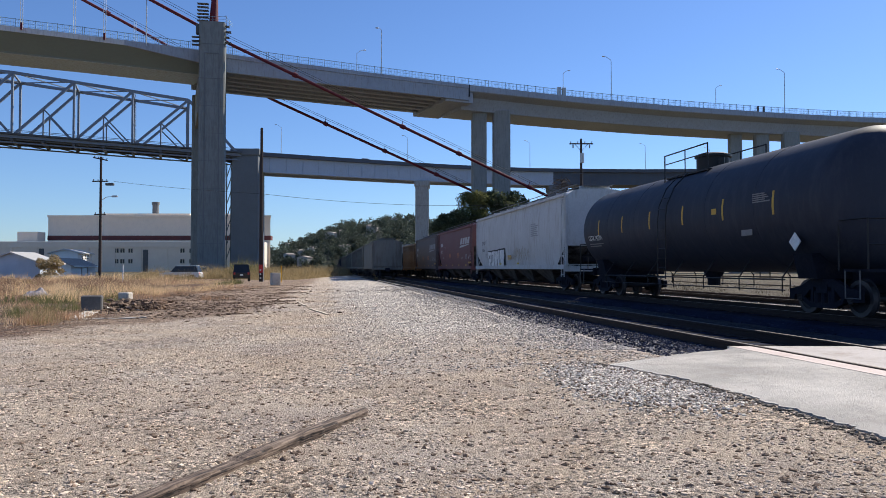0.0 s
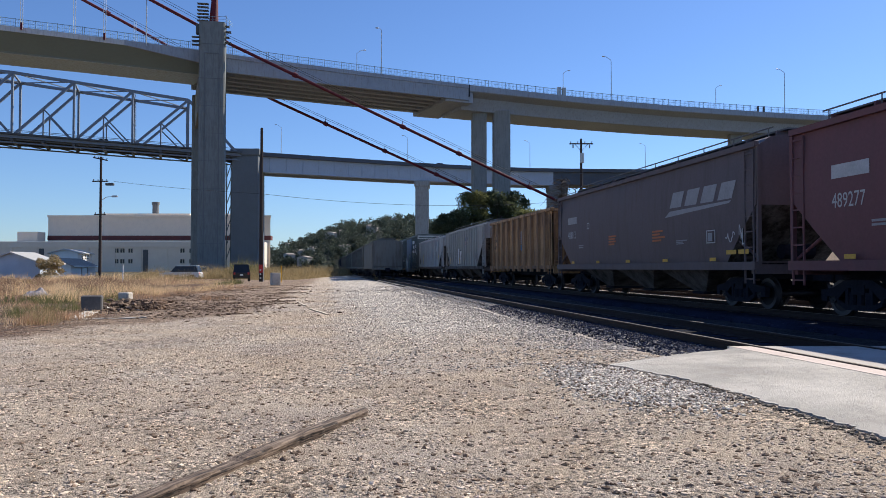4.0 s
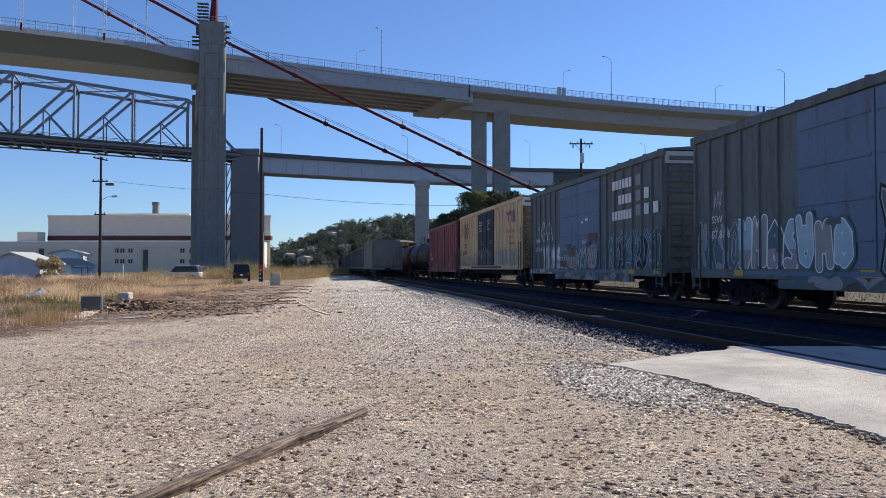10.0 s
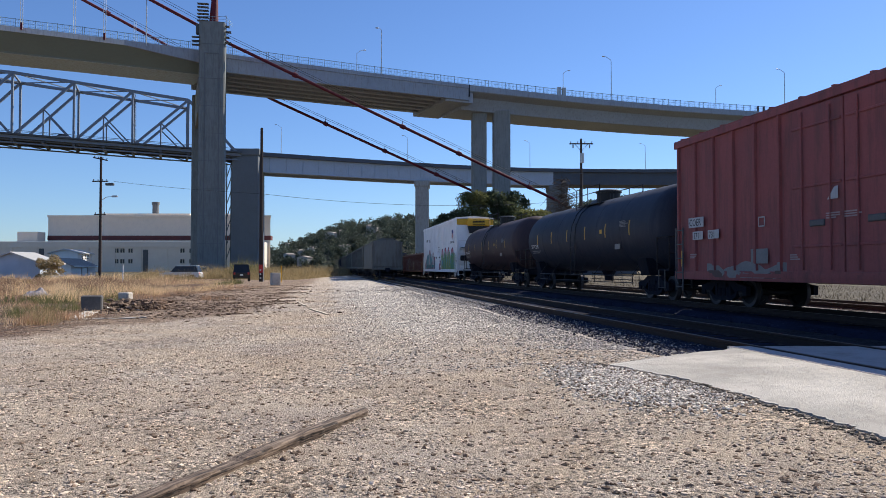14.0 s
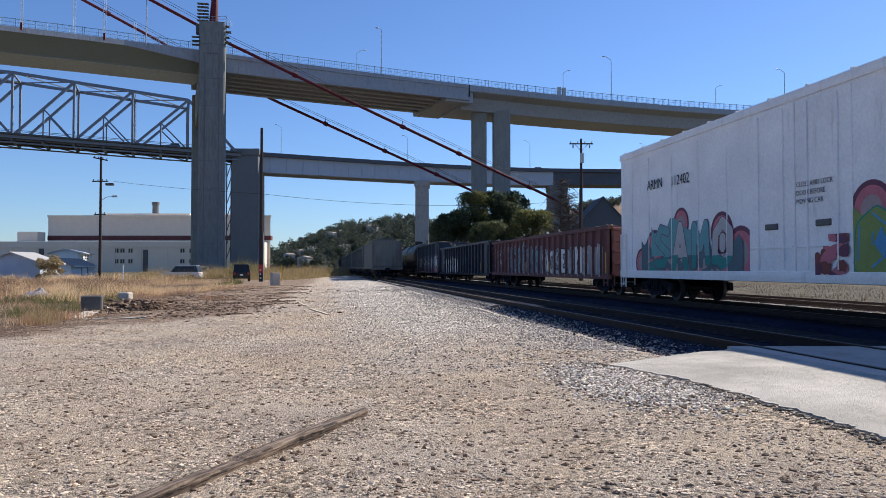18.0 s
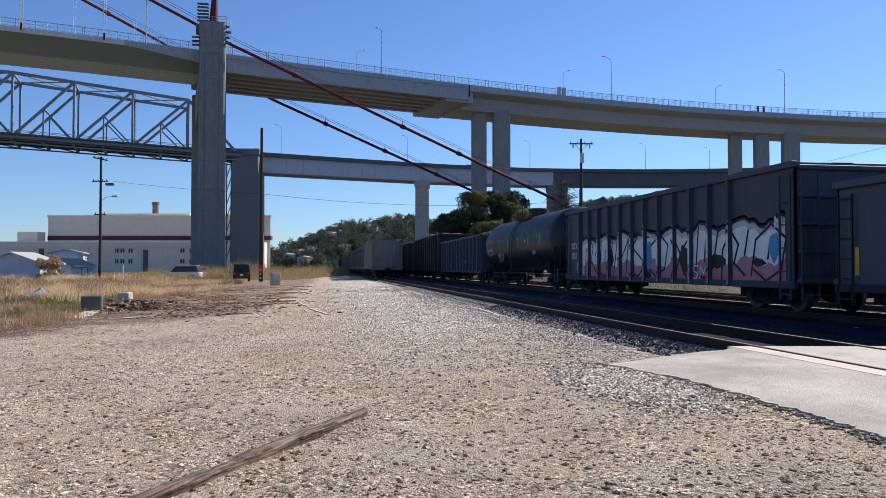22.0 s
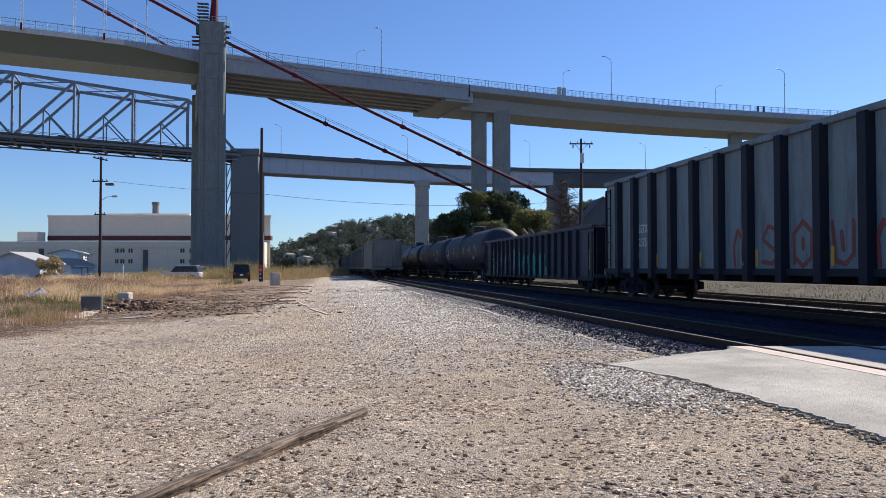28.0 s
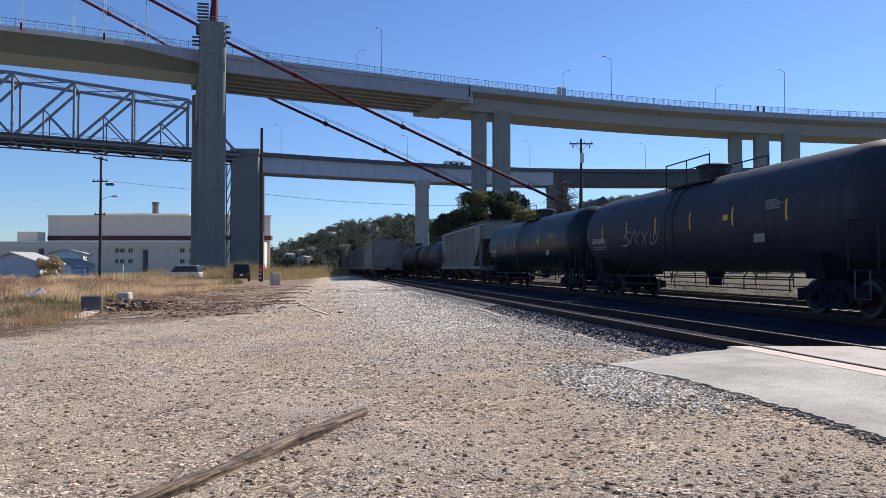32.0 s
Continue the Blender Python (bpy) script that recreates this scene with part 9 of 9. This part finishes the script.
part("grille", Shape().prism([(-0.66, 4.62), (1.2, 4.62), (1.1, 4.02), (-0.5, 4.02)], "y", -0.24, 0.05), M_black, unit)
end_face = Matrix(((1, 0, 0, -0.35), (0, 0, -1, 0.06), (0, 1, 0, 3.84), (0, 0, 0, 1)))
lettering("EXCESS HEIGHT", 0.15, b13, INK["black"], end_face)
part("fuel_tank", Shape().rod((-1.3, -0.36, 1.95), (1.1, -0.36, 1.95), 0.22, 16), M_under, b13)
part("battery_box", Shape().cbox(-1.35, -0.6, 0.95, -0.75, -0.1, 1.35, 0.03), M_white, b13)
part("end_shelf", Shape().box(-1.25, -0.6, 2.78, 1.2, 0.05, 2.83), M_under, b13)
for y in (-0.08, -0.68):
    part("ladder_post", Shape().rod((-1.56, y, 0.5), (-1.56, y, 3.4), 0.032, 8), M_white, b13)
for k in range(8):
    part("rung", Shape().rod((-1.56, -0.68, 0.55 + 0.38 * k), (-1.56, -0.08, 0.55 + 0.38 * k), 0.022, 6), M_white, b13)
for x in (-0.3, 1.45):
    part("railing_post", Shape().rod((x, -0.68, 0.9), (x, -0.68, 3.4), 0.028, 8), M_white, b13)
for z in (2.3, 3.4):
    part("handrail", Shape().rod((-1.56, -0.68, z), (1.45, -0.68, z), 0.028, 8), M_white, b13)
part("end_walkway", Shape().box(-1.5, -0.7, 0.84, 1.5, 0.05, 0.9), M_under, b13)
# 14, 15: scrap gondolas
g14, ps, wg = gondola(274.8, 20.4, 2.8, M_rust_gon, "long rust red scrap wagon covered in sprayed letters", 22, "scrap", 0.08, 0.1, 0.7, seed=1)
ride(g14, 274.8)
wash(g14, 0.9, 12.2, 0.74, 2.0, "grey", 3, -wg - 0.002, ps, 0.1, 0.08)
wash(g14, 8.5, 16.2, 0.76, 1.5, "mauve", 6, -wg - 0.004, ps, 0.1, 0.3)
throw(g14, 3.3, 9.2, 0.78, 2.05, "6C2E35", ["pale_grey", "white"], "black", -wg - 0.006, ps, 0.1, 0.11, 0.06, seed=61)
throw(g14, 0.9, 3.2, 0.78, 2.05, "241", ["pale_grey", "rose"], "dull", -wg - 0.006, ps, 0.1, 0.06, 0.015, seed=62)
camo(g14, 9.2, 16.5, 0.78, 2.25, ["mauve", "slate", "aqua", "mauve", "grey", "rose", "slate"], 90, 63, -wg - 0.006)
for q0, q1, h0, h1, word, sd in ((9.2, 12.8, 0.8, 2.2, "2413", 63), (12.6, 16.5, 0.8, 2.35, "3246", 75), (10.0, 15.6, 1.2, 2.4, "65216", 76)):
    throw(g14, q0, q1, h0, h1, word, ["mauve", "slate", "aqua"], "pale_grey", -wg - 0.02, ps, 0.1, 0.07, 0.022, seed=sd, slant=0.15)
throw(g14, 13.0, 18.0, 1.9, 2.4, "656565", ["rose"], "rose", -wg - 0.016, ps, 0.1, 0.012, 0.008, seed=77, sharp=True)
throw(g14, 18.0, 20.2, 0.8, 1.6, "2513", ["rose"], "rose", -wg - 0.006, ps, 0.1, 0.016, 0.008, seed=64)
throw(g14, 18.2, 20.1, 1.5, 2.3, "513", ["pale_grey"], "rose", -wg - 0.006, ps, 0.1, 0.014, 0.01, seed=78)
text(g14, "SP", 0.3, 18.42, 1.85, "white", -wg - 0.016, 0.9)
text(g14, "3651", 0.36, 18.42, 1.38, "white", -wg - 0.016, 0.9)
text(g14, "33", 0.36, 17.15, 1.38, "white", -wg - 0.016, 0.9)
for y in (0.26, 7.72, 11.92, 15.92):
    patch(g14, y, y + 0.12, 0.9, 1.72 if y < 1 else 1.42, "amber", -wg - 0.118, "reflector")
g15, ps, wg = gondola(296.2, 21.1, 2.98, M_black_gon, "black scrap wagon with heavy posts and white letters", 15, "scrap", 0.10, 0.13, 0.62, M_post_shade, 2, ends=(2.2, 18.3))
ride(g15, 296.2)
wash(g15, 12.3, 17.6, 0.66, 1.8, "pale_grey", 65, -wg - 0.002, ps, 0.13, 0.12)
throw(g15, 12.2, 17.8, 0.64, 2.05, "1R4325", ["white"], "slate", -wg - 0.004, ps, 0.13, 0.26, 0.025, low="lilac", low_at=0.12, shine="pink", seed=65)
throw(g15, 17.4, 18.2, 1.0, 1.9, "24", ["aqua"], "slate", -wg - 0.004, ps, 0.13, 0.03, 0.01, seed=66)
throw(g15, 8.6, 9.6, 1.4, 2.0, "235", ["aqua"], "slate", -wg - 0.004, ps, 0.13, 0.025, 0.01, seed=67)
text(g15, "CHTT", 0.36, 19.6, 1.93, "white", -wg - 0.01)
text(g15, "214618", 0.36, 19.6, 1.5, "white", -wg - 0.01, 0.75)
bars(g15, 19.55, 1.3, 0.9, 0.04, 3, "grey", -wg - 0.01)
for y in (3.0, 9.2, 11.7, 20.35):
    patch(g15, y, y + 0.12, 0.95, 1.55, "amber", -wg - 0.012, "reflector")
# 16
g16, ps, wg = gondola(318.6, 17.0, 3.68, M_mid_gon, "tall dark grey wagon with pink and white sprayed letters", 12, "scrap", 0.055, 0.13, 0.64, M_grey_gon, 3, ends=(2.95, 15.05))
ride(g16, 318.6)
for top, ink, d in ((2.42, "white", 0.0), (2.36, "black", 0.002), (2.28, "pale_grey", 0.004), (2.12, "white", 0.0055)):
    wash(g16, 0.5, 14.9, 0.66, top, ink, 8, -wg - d, ps, 0.13, 0.14)
wash(g16, 0.5, 14.8, 0.67, 1.32, "soft_pink", 9, -wg - 0.007, ps, 0.13, 0.16)
wash(g16, 0.6, 14.6, 0.68, 0.95, "pink", 10, -wg - 0.0085, ps, 0.13, 0.12)
throw(g16, 0.4, 14.6, 0.72, 2.3, "135246314", ["black"], "black", -wg - 0.010, ps, 0.13, 0.035, 0.006, seed=68, slant=0.2, sharp=True)
for y, z, w, h in ((3.6, 1.3, 0.55, 0.22), (5.6, 1.35, 0.4, 0.5), (8.3, 0.9, 0.3, 0.25), (1.6, 1.25, 0.35, 0.12), (11.6, 1.5, 0.25, 0.4)):
    part("sprayed_fill", Shape().prism([(y + w, z), (y + 0.2 * w, z - h), (y - w, z - 0.3 * h), (y - 0.4 * w, z + 0.7 * h), (y + 0.5 * w, z + h)], "x", -wg - 0.017, -wg - 0.014), INK["black"], g16)
for y, z, w, h in ((8.25, 1.5, 0.3, 0.55), (0.95, 1.6, 0.25, 0.4), (15.3, 1.1, 0.35, 0.4)):
    part("sprayed_fill", Shape().prism([(y + w, z), (y, z - h), (y - w, z - 0.2 * h), (y - 0.6 * w, z + h), (y + 0.6 * w, z + 0.8 * h)], "x", -wg - 0.020, -wg - 0.017), INK["blue"], g16)
throw(g16, 4.2, 5.2, 0.75, 1.2, "25", ["white"], "pale_grey", -wg - 0.022, ps, 0.13, 0.02, 0.008, seed=71)
throw(g16, 0.55, 0.95, 2.1, 2.4, "5", ["white"], "white", -wg - 0.022, ps, 0.13, 0.02, 0.006, seed=72)
text(g16, "SSTX", 0.38, 16.3, 1.95, "white", -wg - 0.014)
text(g16, "2052", 0.38, 16.3, 1.52, "white", -wg - 0.014)
# 17
t17 = ride(tank_wagon(336.7, 16.9, M_tank_blue, "glossy blue black tank wagon with white strips", "PROX 77104", 1.6, seed=7), 336.7)
throw(t17, 10.5, 11.9, 1.5, 2.1, "5621", ["grey"], "grey", -1.59, (), 0.0, 0.02, 0.004, seed=12, slant=-0.2)
# 18
g18, ps, wg = gondola(354.4, 18.2, 3.55, M_grey_gon, "dark grey scrap wagon with posts and yellow strips", 13, "scrap", 0.1, 0.17, 0.8, M_grey_gon, 4)
ride(g18, 354.4)
text(g18, "SSTX", 0.32, 16.0, 1.82, "white", -wg - 0.01)
text(g18, "2047", 0.32, 16.0, 1.42, "white", -wg - 0.01)
throw(g18, 7.3, 9.9, 0.75, 1.75, "2413", ["grey"], "pale_grey", -wg - 0.004, ps, 0.17, 0.012, 0.012, seed=72)
throw(g18, 8.6, 9.3, 1.75, 2.3, "5", ["grey"], "pale_grey", -wg - 0.004, ps, 0.17, 0.02, 0.012, seed=73)
tag(g18, 5.85, 1.62, 1.7, 0.25, "grey", 15, -wg - 0.18)
bars(g18, 13.2, 1.35, 0.7, 0.05, 5, "grey", -wg - 0.012)
for y in (0.55, 3.6, 9.0, 15.0, 17.9):
    patch(g18, y, y + 0.1, 1.1, 1.8, "yellow", -wg - 0.012, "reflector")
# 19, 20: tall black wagons
for pos, nm, sd in ((374.1, "2069", 5), (395.1, "2075", 6)):
    g, ps, wg = gondola(pos, 19.8 if sd == 5 else 19.2, 4.5, M_tall_gon if sd == 6 else M_grey_gon, "very tall slate grey wagon, posts darkened for shade", 12, "scrap" if sd == 5 else None, 0.13, 0.2, 0.95, M_post_shade, sd, True, (1.66, 17.72) if sd == 6 else (1.7, 18.2))
    ride(g, pos)
    text(g, "SSTX", 0.42, 16.08, 2.36, "white", -wg - 0.012, 0.8)
    text(g, nm, 0.42, 16.08, 1.88, "white", -wg - 0.012, 0.8)
    bars(g, 16.2, 1.65, 0.6, 0.04, 4, "dull", -wg - 0.012)
    for k in range(4):
        patch(g, 14.55 - 2.95 * k, 14.65 - 2.95 * k, 1.15, 1.6, "amber", -wg - 0.012, "reflector")
    if sd == 6:
        for k, (y, w) in enumerate(((12.6, 1.0), (11.3, 0.9), (10.0, 0.9), (8.6, 0.9), (7.2, 1.0))):
            throw(g, y - 3.2 - w / 2, y - 3.2 + w / 2, 1.1, 2.2, "1243"[k % 4], ["brick"], "plum", -wg - 0.004, ps, 0.2, 0.05, 0.01, seed=74 + k)
# 21
g21, ps, wg = gondola(415.4, 20.7, 2.95, M_grey_gon, "dark scrap wagon with teal and outlined sprayed letters", 17, "scrap", 0.09, 0.15, 0.6, M_post_shade, 7, ends=(2.1, 18.9))
ride(g21, 415.4)
throw(g21, 12.55, 17.7, 0.62, 2.05, "25443", ["slate", "black"], "pale_grey", -wg - 0.004, ps, 0.15, 0.2, 0.03, shine="grey", seed=81)
throw(g21, 6.95, 11.95, 0.64, 1.95, "HTRE", ["teal"], "black", -wg - 0.006, ps, 0.15, 0.25, 0.035, shine="aqua", seed=82)
throw(g21, 6.3, 7.1, 0.66, 1.15, "3", ["moss"], "yellow", -wg - 0.004, ps, 0.15, 0.12, 0.02, seed=83)
wash(g21, 17.7, 18.7, 0.64, 1.4, "moss", 84, -wg - 0.004, ps, 0.15, 0.2)
text(g21, "CHTT", 0.34, 18.85, 1.95, "white", -wg - 0.012)
text(g21, "214523", 0.34, 18.85, 1.55, "white", -wg - 0.012, 0.7)
for y in (0.6, 4.4, 7.5):
    patch(g21, y, y + 0.1, 1.05, 1.9, "yellow", -wg - 0.012, "reflector")
# 22 to 27
M_far_hopper = paint("dusty_grey_hopper_paint", (0.21, 0.21, 0.205), (0.11, 0.09, 0.075), 0.6)
for pos, L, m, num, sd, r in ((436.6, 17.8, M_tank_black, "GATX 53989", 9, 1.52), (455.0, 18.0, M_tank_black, "GATX 66378", 10, 1.52), (473.5, 18.4, M_tank_blue, "GATX 71052", 11, 1.52)):
    tk = ride(tank_wagon(pos, L, m, "dull black tank wagon with dusty shell", num, r, seed=sd), pos)
    throw(tk, L * 0.55, L * 0.72, 1.9, 2.5, "2163", ["dull"], "dull", -r - 0.012, (), 0.0, 0.02, 0.004, seed=sd, slant=0.2)
h25, ps = covered_hopper(493.0, 17.3, 4.7, M_far_hopper, "dull grey ribbed covered hopper wagon", 15, 0.0, 3)
ride(h25, 493.0)
ride(tank_wagon(511.8, 17.6, M_tank_black, "black tank wagon among others", "", 1.5, seed=13), 511.8)
ride(tank_wagon(530.9, 17.6, M_tank_black, "black tank wagon among others", "", 1.5, seed=14), 530.9)
h28, ps = covered_hopper(549.9, 17.3, 4.9, M_grey_hopper, "grey ribbed covered hopper wagon", 15, 0.0, 3)
ride(h28, 549.9)

# ---- standing hoppers on the siding ----
M_stand_hopper = paint("mid_grey_hopper_paint", (0.15, 0.157, 0.145), (0.10, 0.085, 0.07), 0.6)
M_stand_dark = paint("dull_grey_hopper_paint", (0.135, 0.14, 0.135), (0.08, 0.065, 0.055), 0.6)
y = 79.0
for k in range(9):
    # the last two, in black, stand in for distant tank wagons
    pm = (M_stand_hopper, M_stand_hopper, M_stand_dark, M_stand_hopper, M_stand_dark, M_stand_hopper, M_stand_dark, M_tank_black, M_tank_black)[k]
    hp, _ = covered_hopper(y, 16.6, 4.45, pm, "grey covered hopper wagon standing on the siding" if k < 7 else "black hopper wagon standing in for a far tank wagon", 0 if k == 0 else 12, 0.08, 3, False, pose(TRACK_A, y, 0), full=k < 3, end_z=1.3 if k == 0 else None)
    y += 18.4


# ---- cars on the old viaduct ----
def road_left(off):
    """Way of the traffic along the old bridge, from its far right to its left end, as points with growing distance."""
    pts = []
    k_old = [(x + nx * off, y + ny * off, z) for x, y, z, nx, ny in reversed(old_path)]
    k_tr = [tuple(tp(u, off + 1.5, OLD_UP + 1.0)) for u in (TL + 4, TL - 30, TL - 70, -50)]
    way = k_old[:-1] + k_tr
    d = 0.0
    for i, p in enumerate(way):
        if i:
            d += math.hypot(p[0] - way[i - 1][0], p[1] - way[i - 1][1])
        pts.append((d, *p))
    return pts


LANES = [road_left(2.5), road_left(6.2), road_left(9.8)]


def lane_pose(lane, d):
    d = min(max(d, 0.5), lane[-1][0] - 0.5)
    for (d0, x0, y0, z0), (d1, x1, y1, z1) in zip(lane, lane[1:]):
        if d <= d1:
            t = (d - d0) / (d1 - d0)
            return pose(x0 + (x1 - x0) * t, y0 + (y1 - y0) * t, z0 + (z1 - z0) * t, 0, 0, math.degrees(math.atan2(y1 - y0, x1 - x0)))


TRAFFIC = []
for k, ref in enumerate((-2.8, -1.8, 0.5, 2.2, 3.6, 5.4, 7.9, 9.4, 11.2, 13.0, 14.6, 16.3, 17.55, 18.67, 19.93, 20.6, 21.8, 23.4, 25.1, 26.6, 28.0, 30.4, 32.3)):
    c = car(0, 0, 0, 4.6, 1.85, 1.6, (P_silver, P_black, P_white, P_blue, P_black, P_tan)[k % 6], ("silver", "black", "white", "blue", "black", "beige")[k % 6] + " car driving along the old viaduct", up=OLD_UP)
    TRAFFIC.append((c, ref, 29.5, LANES[k % 3]))


def camper_van(label):
    ob = thing("camper_van", label, "camper van", at=pose(0, 0, OLD_UP), group="cars on the bridge")
    part("body", Shape().cbox(-4.3, -1.2, 0.55, 3.0, 1.2, 3.3, 0.15), P_white, ob)
    part("cab", Shape().prism([(3.0, 0.5), (4.6, 0.5), (4.6, 1.3), (4.0, 1.5), (3.3, 2.3), (3.0, 2.3)], "y", -1.05, 1.05), P_white, ob)
    part("overcab", Shape().prism([(2.95, 2.3), (3.9, 2.4), (3.6, 3.2), (2.95, 3.3)], "y", -1.15, 1.15), P_white, ob)
    part("windscreen", Shape().prism([(4.02, 1.52), (3.36, 2.28), (3.42, 2.3), (4.1, 1.54)], "y", -0.95, 0.95), M_glass, ob)
    for sy in (-1, 1):
        for x0, x1 in ((-3.6, -2.4), (-1.6, -0.4), (0.8, 2.0)):
            part("window", Shape().cbox(x0, sy * 1.21 - 0.02, 1.9, x1, sy * 1.21 + 0.02, 2.7, 0.015), M_glass, ob)
        part("door", Shape().cbox(-0.2, sy * 1.21 - 0.015, 0.7, 0.6, sy * 1.21 + 0.015, 2.7, 0.01), M_white, ob)
        for x in (-2.6, 3.6):
            part("wheel", Shape().lathe([(-0.13, 0.22), (-0.13, 0.4), (0.13, 0.4), (0.13, 0.22)], 16, "y", (0, 0, 0)), M_tyre, ob, at=pose(x, sy * 1.02, 0.4))
    part("roof_unit", Shape().cbox(-1.5, -0.4, 3.28, -0.3, 0.4, 3.6, 0.06), M_white, ob)
    return ob


van = camper_van("white camper van driving along the old viaduct")
TRAFFIC.append((van, 29.98, 23.5, LANES[1]))


# ---- what moves ----
def motions():
    run = ((0, 0.0), (4, 54.6), (8, 109.3), (12, 164.4), (16, 219.5), (20, 274.7), (24, 330.2), (28, 385.8), (32, 441.4))
    for ob, pos in TRAIN:
        walk(ob, [(t, pose(TRACK_B, pos - s, 0)) for t, s in run])
    # wheels roll with the distance covered
    first = {}
    for w, k in WHEELSETS:
        if k not in first:
            rows = []
            for i in range(0, 481):
                t = i / 15
                s = np.interp(t, [r[0] for r in run], [r[1] for r in run])
                rows.append((t, pose(0, k, 0.42) @ Matrix.Rotation(s / 0.42, 4, "X")))
            walk(w, rows)
            first[k] = w
        else:
            src = first[k].animation_data
            w.rotation_mode = "QUATERNION"
            w.animation_data_create()
            w.animation_data.action = src.action
            w.animation_data.action_slot = src.action_slot
    for c, ref, speed, lane in TRAFFIC:
        mark = 185.0
        rows, stops = [], sorted({0.0, 32.0, *(min(32.0, max(0.0, ref + (d - mark) / speed)) for d in np.arange(0, 480, 12.0))})
        last = -1
        for t in stops:
            if frame(t) != last:
                rows.append((t, lane_pose(lane, mark + speed * (t - ref))))
                last = frame(t)
        walk(c, rows)


motions()
